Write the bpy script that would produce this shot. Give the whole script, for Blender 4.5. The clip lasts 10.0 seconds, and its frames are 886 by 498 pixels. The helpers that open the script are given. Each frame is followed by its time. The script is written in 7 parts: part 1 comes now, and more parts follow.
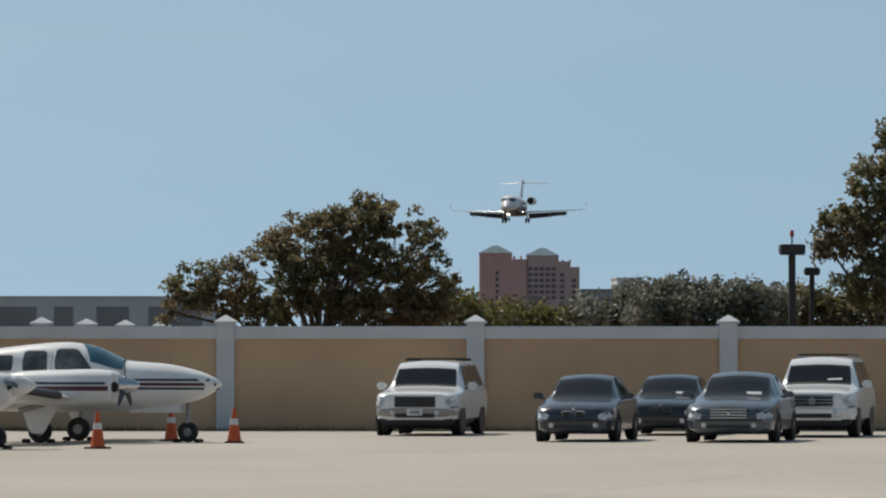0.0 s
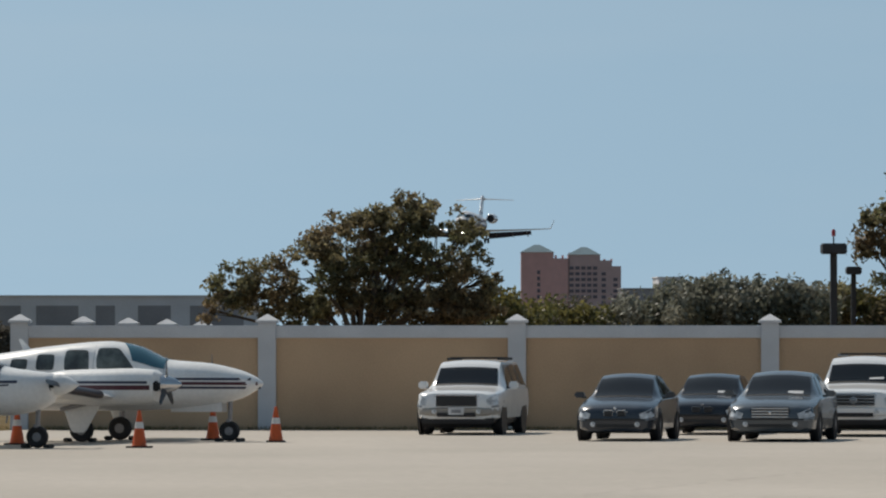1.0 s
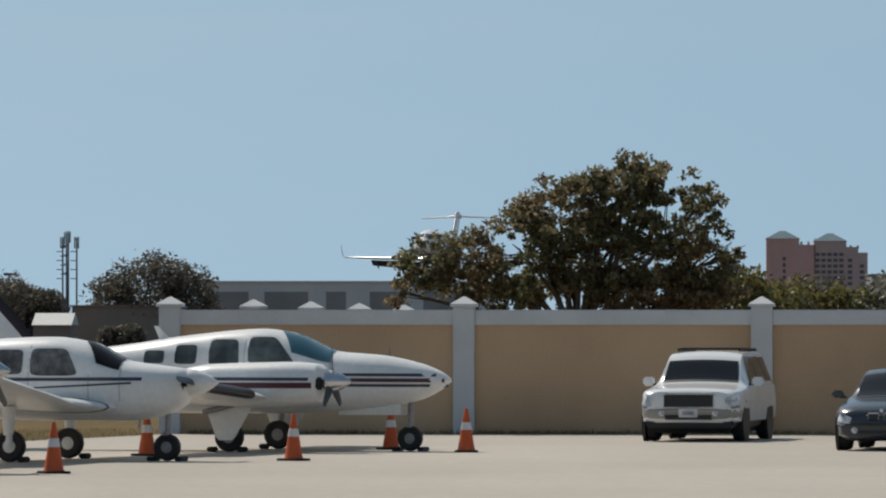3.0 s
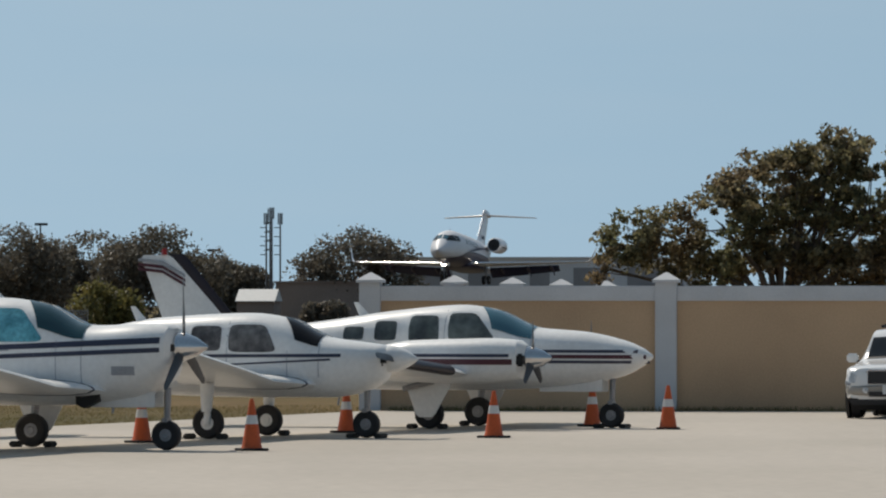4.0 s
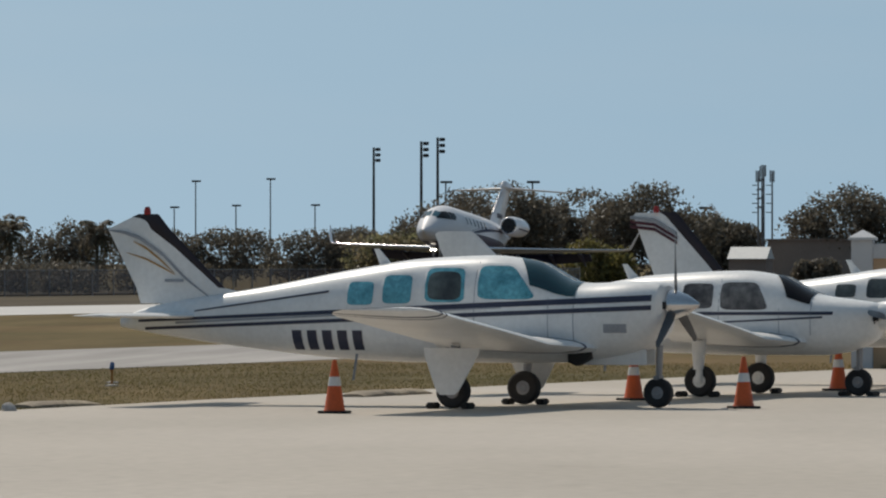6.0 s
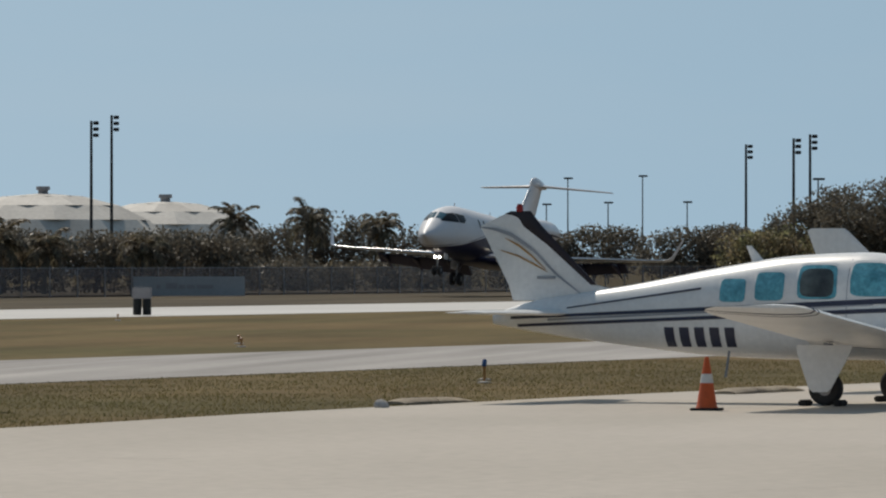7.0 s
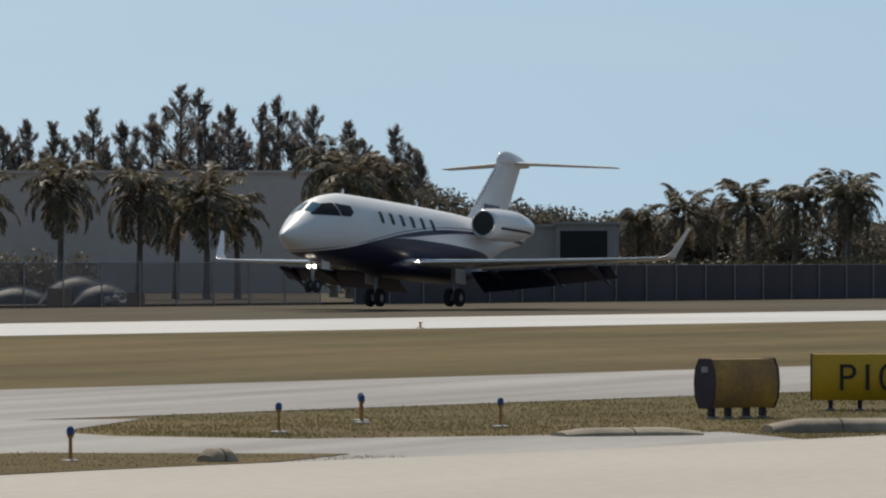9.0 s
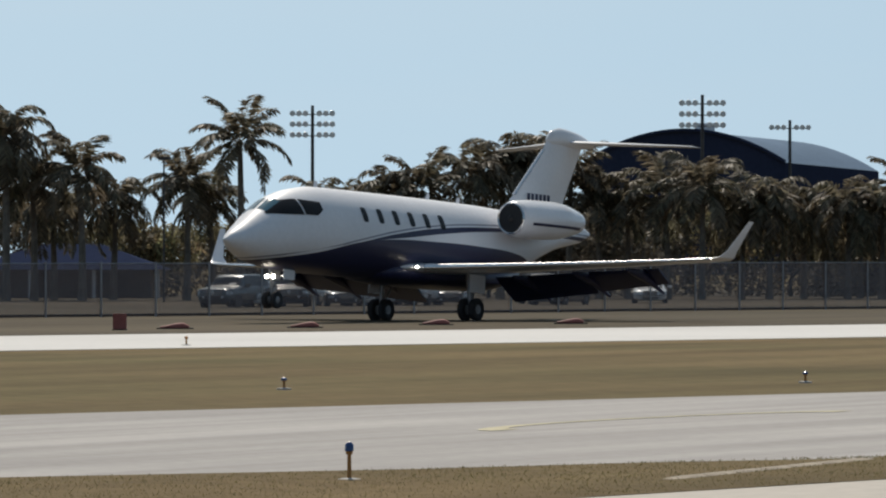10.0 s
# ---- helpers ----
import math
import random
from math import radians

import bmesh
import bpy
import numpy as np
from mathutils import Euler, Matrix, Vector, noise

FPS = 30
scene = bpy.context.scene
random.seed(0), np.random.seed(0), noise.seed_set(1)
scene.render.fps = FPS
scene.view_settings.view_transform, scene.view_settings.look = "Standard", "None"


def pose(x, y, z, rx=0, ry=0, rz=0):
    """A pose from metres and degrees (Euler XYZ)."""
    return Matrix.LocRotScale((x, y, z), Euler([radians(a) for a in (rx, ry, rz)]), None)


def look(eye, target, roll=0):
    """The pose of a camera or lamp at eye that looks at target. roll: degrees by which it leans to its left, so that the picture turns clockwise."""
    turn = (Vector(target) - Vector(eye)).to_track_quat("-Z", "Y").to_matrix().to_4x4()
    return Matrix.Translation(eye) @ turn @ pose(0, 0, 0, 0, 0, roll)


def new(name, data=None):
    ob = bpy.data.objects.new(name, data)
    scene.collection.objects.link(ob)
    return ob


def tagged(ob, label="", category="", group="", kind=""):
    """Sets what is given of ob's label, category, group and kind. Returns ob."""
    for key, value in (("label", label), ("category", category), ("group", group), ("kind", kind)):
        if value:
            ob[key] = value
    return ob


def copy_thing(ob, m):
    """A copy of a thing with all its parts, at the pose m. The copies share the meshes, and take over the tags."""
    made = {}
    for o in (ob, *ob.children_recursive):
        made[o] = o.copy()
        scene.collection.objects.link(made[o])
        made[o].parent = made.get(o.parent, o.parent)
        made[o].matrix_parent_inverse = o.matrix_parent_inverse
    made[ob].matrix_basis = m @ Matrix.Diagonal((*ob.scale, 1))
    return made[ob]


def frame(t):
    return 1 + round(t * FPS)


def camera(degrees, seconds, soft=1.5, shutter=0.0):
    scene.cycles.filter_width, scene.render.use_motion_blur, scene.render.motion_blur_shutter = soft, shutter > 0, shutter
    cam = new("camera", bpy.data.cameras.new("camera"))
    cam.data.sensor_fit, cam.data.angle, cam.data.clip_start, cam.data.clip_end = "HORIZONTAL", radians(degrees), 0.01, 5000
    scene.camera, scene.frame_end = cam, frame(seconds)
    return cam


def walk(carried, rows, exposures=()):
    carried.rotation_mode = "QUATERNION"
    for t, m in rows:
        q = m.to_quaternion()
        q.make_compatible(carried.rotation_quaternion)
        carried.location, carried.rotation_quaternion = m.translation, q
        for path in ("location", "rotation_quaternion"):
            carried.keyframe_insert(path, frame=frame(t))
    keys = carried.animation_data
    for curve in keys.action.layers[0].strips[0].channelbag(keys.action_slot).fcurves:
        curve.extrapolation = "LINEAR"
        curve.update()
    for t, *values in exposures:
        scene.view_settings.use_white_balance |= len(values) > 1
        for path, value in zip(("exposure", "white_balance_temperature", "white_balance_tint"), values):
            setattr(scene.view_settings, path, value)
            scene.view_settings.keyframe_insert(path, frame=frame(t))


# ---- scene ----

# One lens for the whole shot. The film zooms in between 1.2 and 3.2 s: here the camera glides 25 m forward over the apron instead.
cam = camera(7.5, 10.0, soft=2.15)
EYE = 2.0
ROWS = [
    (0.0, -1.56, -24.95, -3.2723, 0.7808), (0.5, -1.56, -24.95, -3.0975, 0.7784), (1.0, -1.56, -24.95, -2.9204, 0.7736),
    (1.5, -1.38, -22.06, -2.6424, 0.8341), (2.0, -0.86, -13.77, -2.1489, 0.8435), (2.1, -0.72, -11.58, -2.0387, 0.8127),
    (2.4, -0.40, -6.5, -1.70, 0.772), (2.8, -0.14, -2.2, -1.15, 0.70), (3.3, 0, 0, -0.3497, 0.6144), (3.5, 0, 0, 0, 0.57),
    (4.0, 0, 0, 0.8885, 0.4627), (4.5, 0, 0, 1.7699, 0.3526), (5.0, 0, 0, 2.6848, 0.2413), (5.2, 0, 0, 3.0991, 0.1991),
    (6.3, 0, 0, 5.9204, 0.0759), (6.5, 0, 0, 6.5384, 0.0735), (7.0, 0, 0, 8.2101, 0.0792), (7.5, 0, 0, 10.083, 0.0865),
    (8.0, 0, 0, 12.1379, 0.0955), (8.5, 0, 0, 14.4179, 0.0869), (9.0, 0, 0, 17.2057, 0.062), (9.5, 0, 0, 21.1575, 0.0016),
    (9.8, 0, 0, 23.6243, 0.021), (10.0, 0, 0, 25.3774, 0.0575),
]
walk(cam, [(t, pose(x, y, EYE, 90 + pitch, 0, yaw)) for t, x, y, yaw, pitch in ROWS], exposures=[(0.0, -0.13), (2.0, -0.18), (3.5, -0.13), (4.5, -0.21), (6.5, -0.27), (7.5, -0.31), (8.0, -0.28), (8.5, -0.17), (9.0, -0.1), (9.5, -0.06), (10.0, -0.01)])

# ---- light: a backlit winter noon, sun ahead of the camera and to its left ----
SUN_EL, SUN_AZ = 49.0, -33.5  # azimuth from +y, positive to +x
sun = new("sun", bpy.data.lights.new("sun", "SUN"))
sun.data.energy, sun.data.angle, sun.data.color = 3.8, radians(0.53), (1.0, 0.91, 0.79)
sd = Vector((math.sin(radians(SUN_AZ)) * math.cos(radians(SUN_EL)), math.cos(radians(SUN_AZ)) * math.cos(radians(SUN_EL)), math.sin(radians(SUN_EL))))
sun.matrix_world = look(sd * 100, (0, 0, 0))
world = bpy.data.worlds.new("sky")
scene.world = world
world.use_nodes = True
wn, wl = world.node_tree.nodes, world.node_tree.links
sky = wn.new("ShaderNodeTexSky")
sky.sky_type, sky.sun_disc, sky.sun_elevation, sky.sun_rotation = "NISHITA", False, radians(SUN_EL), radians(SUN_AZ)
sky.air_density, sky.dust_density, sky.ozone_density = 1.0, 0.3, 2.0
wco = wn.new("ShaderNodeTexCoord")
wadd = wn.new("ShaderNodeVectorMath")
wadd.operation, wadd.inputs[1].default_value = "ADD", (0, 0, 0.42)
wnor = wn.new("ShaderNodeVectorMath")
wnor.operation = "NORMALIZE"
wl.new(wco.outputs["Generated"], wadd.inputs[0])
wl.new(wadd.outputs[0], wnor.inputs[0])
wl.new(wnor.outputs[0], sky.inputs[0])
wtint = wn.new("ShaderNodeMix")  # a hazier, less violet blue than the clear-air model gives
wtint.data_type, wtint.blend_type, wtint.inputs[0].default_value, wtint.inputs[7].default_value = "RGBA", "MULTIPLY", 1.0, (1.10, 1.022, 0.768, 1)
wl.new(sky.outputs[0], wtint.inputs[6])
wnoise, wmap, wramp, wveil = wn.new("ShaderNodeTexNoise"), wn.new("ShaderNodeMapping"), wn.new("ShaderNodeMapRange"), wn.new("ShaderNodeMix")
wmap.inputs["Scale"].default_value = (5, 5, 38)  # thin cirrus drawn out along the horizon
wnoise.inputs["Scale"].default_value, wnoise.inputs["Detail"].default_value = 1.6, 4
wramp.inputs[1].default_value, wramp.inputs[2].default_value, wramp.inputs[4].default_value = 0.45, 0.8, 0.10
wveil.data_type, wveil.inputs[7].default_value = "RGBA", (4.6, 4.75, 4.8, 1)
wl.new(wco.outputs["Generated"], wmap.inputs[0])
wl.new(wmap.outputs[0], wnoise.inputs["Vector"])
wl.new(wnoise.outputs["Fac"], wramp.inputs[0])
wl.new(wramp.outputs[0], wveil.inputs[0])
wl.new(wtint.outputs[2], wveil.inputs[6])
wl.new(wveil.outputs[2], wn["Background"].inputs[0])
wn["Background"].inputs[1].default_value = 0.145


# ---- materials ----
def shader(name, color, rough=0.6, metal=0.0, var=0.12, scale=3.0, fine=40.0, bump=0.0, spec=0.5, island=0.0, second=None, coat=0.0, rand=0.0):
    """A surface: base colour broken up by two scales of noise, optional relief, a second colour in patches, variation by island or object."""
    m = bpy.data.materials.new(name)
    m.use_nodes = True
    n, l = m.node_tree.nodes, m.node_tree.links
    b = n["Principled BSDF"]
    b.inputs["Roughness"].default_value, b.inputs["Metallic"].default_value = rough, metal
    b.inputs["Specular IOR Level"].default_value = spec
    b.inputs["Coat Weight"].default_value = coat
    co = n.new("ShaderNodeTexCoord")
    big, small = n.new("ShaderNodeTexNoise"), n.new("ShaderNodeTexNoise")
    for tex, s in ((big, scale), (small, fine)):
        tex.inputs["Scale"].default_value, tex.inputs["Detail"].default_value = s, 5
        l.new(co.outputs["Object"], tex.inputs["Vector"])
    mixc = n.new("ShaderNodeMix")
    mixc.data_type = "RGBA"
    dark = [c * (1 - 2 * var) for c in color]
    mixc.inputs[6].default_value = (*(second or dark), 1)
    mixc.inputs[7].default_value = (*color, 1)
    ramp = n.new("ShaderNodeMapRange")
    ramp.inputs[1].default_value, ramp.inputs[2].default_value = 0.35, 0.65
    l.new(big.outputs["Fac"], ramp.inputs[0])
    l.new(ramp.outputs[0], mixc.inputs[0])
    hsv = n.new("ShaderNodeHueSaturation")
    l.new(mixc.outputs[2], hsv.inputs["Color"])
    val = n.new("ShaderNodeMapRange")
    val.inputs[1].default_value, val.inputs[2].default_value = 0.3, 0.7
    val.inputs[3].default_value, val.inputs[4].default_value = 1 - var, 1 + var
    l.new(small.outputs["Fac"], val.inputs[0])
    out = val.outputs[0]
    if island or rand:
        src_node = n.new("ShaderNodeNewGeometry") if island else n.new("ShaderNodeObjectInfo")
        iv = n.new("ShaderNodeMapRange")
        k = island or rand
        iv.inputs[3].default_value, iv.inputs[4].default_value = 1 - k, 1 + k
        l.new(src_node.outputs["Random Per Island" if island else "Random"], iv.inputs[0])
        mul = n.new("ShaderNodeMath")
        mul.operation = "MULTIPLY"
        l.new(out, mul.inputs[0])
        l.new(iv.outputs[0], mul.inputs[1])
        out = mul.outputs[0]
    l.new(out, hsv.inputs["Value"])
    l.new(hsv.outputs[0], b.inputs["Base Color"])
    if bump:
        bp = n.new("ShaderNodeBump")
        bp.inputs["Strength"].default_value, bp.inputs["Distance"].default_value = bump, 0.02
        l.new(small.outputs["Fac"], bp.inputs["Height"])
        l.new(bp.outputs[0], b.inputs["Normal"])
    return m


def leafy(name, color, var=0.35, through_light=0.35, second=None):
    """Leaf: diffuse and some light passing through, different from leaf to leaf."""
    m = shader(name, color, 0.55, 0, 0.15, 0.6, 8.0, 0, 0.35, island=var, second=second)
    n, l = m.node_tree.nodes, m.node_tree.links
    b, o = n["Principled BSDF"], n["Material Output"]
    tr = n.new("ShaderNodeBsdfTranslucent")
    mx = n.new("ShaderNodeMixShader")
    mx.inputs[0].default_value = through_light
    l.new(b.inputs["Base Color"].links[0].from_socket, tr.inputs[0])
    l.new(b.outputs[0], mx.inputs[1])
    l.new(tr.outputs[0], mx.inputs[2])
    l.new(mx.outputs[0], o.inputs[0])
    return m


def glow(name, color, strength):
    m = bpy.data.materials.new(name)
    m.use_nodes = True
    b = m.node_tree.nodes["Principled BSDF"]
    b.inputs["Emission Color"].default_value, b.inputs["Emission Strength"].default_value = (*color, 1), strength
    return m


def tinted_glass(name, color, rough=0.05, ior=1.45):
    """Dark or tinted pane: glossy front over a coloured body that lets some light through."""
    m = bpy.data.materials.new(name)
    m.use_nodes = True
    b = m.node_tree.nodes["Principled BSDF"]
    b.inputs["Base Color"].default_value = (*color, 1)
    b.inputs["Roughness"].default_value, b.inputs["IOR"].default_value = rough, ior
    b.inputs["Transmission Weight"].default_value = 0.25
    return m


M_CONCRETE = shader("apron_concrete", (0.45, 0.406, 0.352), 0.85, 0, 0.08, 0.09, 5.0, 0.15, 0.35, second=(0.40, 0.36, 0.308))
M_TAXI = shader("taxiway_asphalt", (0.375, 0.353, 0.332), 0.9, 0, 0.08, 0.05, 5.0, 0.15, 0.1, second=(0.30, 0.283, 0.268))
M_SHOULDER = shader("runway_edge_concrete", (0.56, 0.545, 0.52), 0.75, 0, 0.06, 0.04, 3.0, 0.1, 0.25)
M_RUNWAY = shader("runway_asphalt", (0.118, 0.096, 0.068), 0.95, 0, 0.12, 0.05, 4.0, 0.15, 0.05, second=(0.085, 0.072, 0.052))
M_GROUND = shader("dry_grass_ground", (0.160, 0.114, 0.058), 0.95, 0, 0.16, 0.05, 2.0, 0.4, 0.05, second=(0.108, 0.091, 0.043))
M_GRASS = leafy("grass_blades", (0.15, 0.138, 0.05), 0.25, 0.35, second=(0.195, 0.15, 0.064))


def streaked(m, along_scale, across_scale, amount, angle=14.0):
    """Adds long streaks along the airfield's lines: mowing passes, tyre tracks and drainage stains."""
    n, l = m.node_tree.nodes, m.node_tree.links
    b = n["Principled BSDF"]
    old = b.inputs["Base Color"].links[0].from_socket
    co, mp, tex, mr, mul = n.new("ShaderNodeTexCoord"), n.new("ShaderNodeMapping"), n.new("ShaderNodeTexNoise"), n.new("ShaderNodeMapRange"), n.new("ShaderNodeHueSaturation")
    mp.inputs["Rotation"].default_value, mp.inputs["Scale"].default_value = (0, 0, radians(angle)), (across_scale, along_scale, 1)
    tex.inputs["Scale"].default_value, tex.inputs["Detail"].default_value = 1.0, 6
    mr.inputs[1].default_value, mr.inputs[2].default_value, mr.inputs[3].default_value, mr.inputs[4].default_value = 0.3, 0.7, 1 - amount, 1 + amount
    l.new(co.outputs["Object"], mp.inputs[0])
    l.new(mp.outputs[0], tex.inputs["Vector"])
    l.new(tex.outputs["Fac"], mr.inputs[0])
    l.new(mr.outputs[0], mul.inputs["Value"])
    l.new(old, mul.inputs["Color"])
    l.new(mul.outputs[0], b.inputs["Base Color"])


streaked(M_TAXI, 0.03, 0.9, 0.2)
streaked(M_RUNWAY, 0.02, 0.6, 0.2)
streaked(M_GROUND, 0.03, 0.35, 0.22)
streaked(M_CONCRETE, 0.05, 0.3, 0.06, 60.0)
M_JOINT = shader("joint_sealant", (0.30, 0.28, 0.25), 0.9, 0, 0.1)
M_STUCCO = shader("tan_stucco", (0.61, 0.42, 0.265), 0.92, 0, 0.07, 0.35, 30, 0.25, 0.2, second=(0.50, 0.34, 0.215))
M_TRIM = shader("white_wall_trim", (0.66, 0.665, 0.68), 0.85, 0, 0.06, 0.8, 50, 0.2, 0.2)
M_WHITE = shader("white_aircraft_paint", (0.71, 0.71, 0.73), 0.3, 0, 0.03, 0.7, 9.0, 0, 0.5, coat=0.3)
M_WHITE2 = shader("aged_white_paint", (0.82, 0.82, 0.81), 0.32, 0, 0.05, 1.1, 14.0, 0, 0.5)
M_NAVY = shader("navy_paint", (0.022, 0.026, 0.07), 0.4, 0, 0.1, spec=0.25, coat=0.05)
M_NAVYSTRIPE = shader("dark_blue_stripe", (0.035, 0.04, 0.075), 0.4, 0, 0.1)
M_DEEP = shader("near_black_maroon", (0.022, 0.012, 0.017), 0.4, 0, 0.1)
M_MAROON = shader("maroon_stripe", (0.085, 0.018, 0.03), 0.4, 0, 0.12)
M_SILVERSTRIPE = shader("silver_grey_stripe", (0.34, 0.36, 0.40), 0.4, 0.2, 0.08)
M_OCHRE = shader("ochre_stripe", (0.45, 0.24, 0.06), 0.45, 0, 0.1)
M_RUBBER = shader("tyre_rubber", (0.032, 0.030, 0.031), 0.85, 0, 0.15)
M_CHROME = shader("polished_metal", (0.62, 0.62, 0.63), 0.18, 1.0, 0.05)
M_BRIGHT = shader("polished_leading_edge", (0.78, 0.78, 0.79), 0.19, 1.0, 0.03)
M_STEEL = shader("dull_steel", (0.32, 0.32, 0.33), 0.45, 0.7, 0.1)
# near-black colour stands for shade inside intakes and openings; also on car undersides
M_DARK = shader("shade_black", (0.012, 0.012, 0.013), 0.7)
M_PROP = shader("grey_propeller", (0.06, 0.062, 0.07), 0.4, 0.2, 0.1)
M_GLASS_DARK = tinted_glass("dark_pane", (0.022, 0.022, 0.025), 0.08, 1.18)
M_GLASS_PALE = shader("pane_with_grey_cabin_behind", (0.20, 0.19, 0.185), 0.12, 0, 0.35, 3.0, 9.0, 0, 0.4, second=(0.06, 0.055, 0.055))
M_GLASS_BLUE = tinted_glass("blue_green_pane", (0.06, 0.155, 0.21), 0.08, 1.5)
M_GLASS_SHIELD = tinted_glass("blue_green_windshield", (0.018, 0.062, 0.08), 0.08, 1.5)
M_GLASS_GREY = shader("grey_green_pane_with_cabin_behind", (0.115, 0.135, 0.13), 0.1, 0, 0.3, 2.2, 7.0, 0, 0.5, second=(0.035, 0.04, 0.042))
M_GLASS_SUNSHADE = shader("reflective_sunshade_behind_pane", (0.14, 0.44, 0.53), 0.2, 0.1, 0.22, 5, 22, 0.0, 0.8, second=(0.07, 0.27, 0.33))
M_ORANGE = shader("orange_cone_rubber", (0.62, 0.105, 0.02), 0.55, 0, 0.1)
M_REFLECT = shader("white_cone_band", (0.72, 0.71, 0.69), 0.4, 0, 0.06)
M_BLACK = shader("black_rubber_base", (0.02, 0.02, 0.02), 0.8)
M_BEACON = shader("red_beacon_lens", (0.35, 0.02, 0.015), 0.25)
M_LAMP_ON = glow("landing_light", (1.0, 0.9, 0.75), 24)


# ---- building helpers ----
def mesh_of(name, bm):
    me = bpy.data.meshes.new(name)
    bmesh.ops.recalc_face_normals(bm, faces=bm.faces)
    bm.to_mesh(me)
    bm.free()
    return me


def part(name, bm, material, parent, label="", smooth=True, m=None):
    """Links a bmesh as one mesh object under a thing or part."""
    me = bm if isinstance(bm, bpy.types.Mesh) else mesh_of(name, bm)
    if not me.materials:
        me.materials.append(material)
    if smooth:
        me.shade_smooth()
        me.set_sharp_from_angle(angle=radians(38))
    ob = new(name, me)
    ob.parent = parent
    if m is not None:
        ob.matrix_basis = m
    return tagged(ob, label)


def thing(name, m, label, category, group="", kind=""):
    ob = new(name)
    ob.empty_display_size = 0.2
    ob.matrix_basis = m
    return tagged(ob, label, category, group, kind)


def single(name, bm, material, label, category, group="", kind="", m=None, smooth=True):
    ob = part(name, bm, material, None, "", smooth, m)
    return tagged(ob, label, category, group, kind)


def grid_faces(bm, rings, closed=True, caps=True):
    """Skins a list of rings of equal length."""
    vs = [[bm.verts.new(p) for p in r] for r in rings]
    k = len(vs[0])
    for a, b in zip(vs, vs[1:]):
        for i in range(k if closed else k - 1):
            j = (i + 1) % k
            bm.faces.new((a[i], a[j], b[j], b[i]))
    if caps and closed:
        bm.faces.new(vs[0][::-1])
        bm.faces.new(vs[-1])
    return vs


def box(bm, x0, x1, y0, y1, z0, z1, bevel=0.0):
    vs = [bm.verts.new((x, y, z)) for z in (z0, z1) for x, y in ((x0, y0), (x1, y0), (x1, y1), (x0, y1))]
    fs = [bm.faces.new([vs[i] for i in f]) for f in ((3, 2, 1, 0), (4, 5, 6, 7), (0, 1, 5, 4), (1, 2, 6, 5), (2, 3, 7, 6), (3, 0, 4, 7))]
    if bevel:
        es = list({e for f in fs for e in f.edges})
        bmesh.ops.bevel(bm, geom=es, offset=bevel, segments=2, affect="EDGES")


def a_box(x0, x1, y0, y1, z0, z1, bevel=0.0):
    bm = bmesh.new()
    box(bm, x0, x1, y0, y1, z0, z1, bevel)
    return bm


def tube(bm, a, b, r0, r1, n=8):
    a, b = Vector(a), Vector(b)
    q = (b - a).to_track_quat("Z", "Y").to_matrix()
    grid_faces(bm, [[c + q @ Vector((r * math.cos(2 * math.pi * i / n), r * math.sin(2 * math.pi * i / n), 0)) for i in range(n)] for c, r in ((a, r0), (b, r1))])


def a_tube(a, b, r0, r1, n=10):
    bm = bmesh.new()
    tube(bm, a, b, r0, r1, n)
    return bm


def lathe(bm, profile, centre, axis="y", n=20, caps=True):
    """Turns a profile of (along, radius) round an axis."""
    rings = []
    for s, r in profile:
        ring = []
        for i in range(n):
            c, d = r * math.cos(2 * math.pi * i / n), r * math.sin(2 * math.pi * i / n)
            p = (c, s, d) if axis == "y" else (s, c, d) if axis == "x" else (c, d, s)
            ring.append(Vector(p) + Vector(centre))
        rings.append(ring)
    grid_faces(bm, rings, True, caps)


def a_lathe(profile, centre, axis="y", n=20, caps=True):
    bm = bmesh.new()
    lathe(bm, profile, centre, axis, n, caps)
    return bm


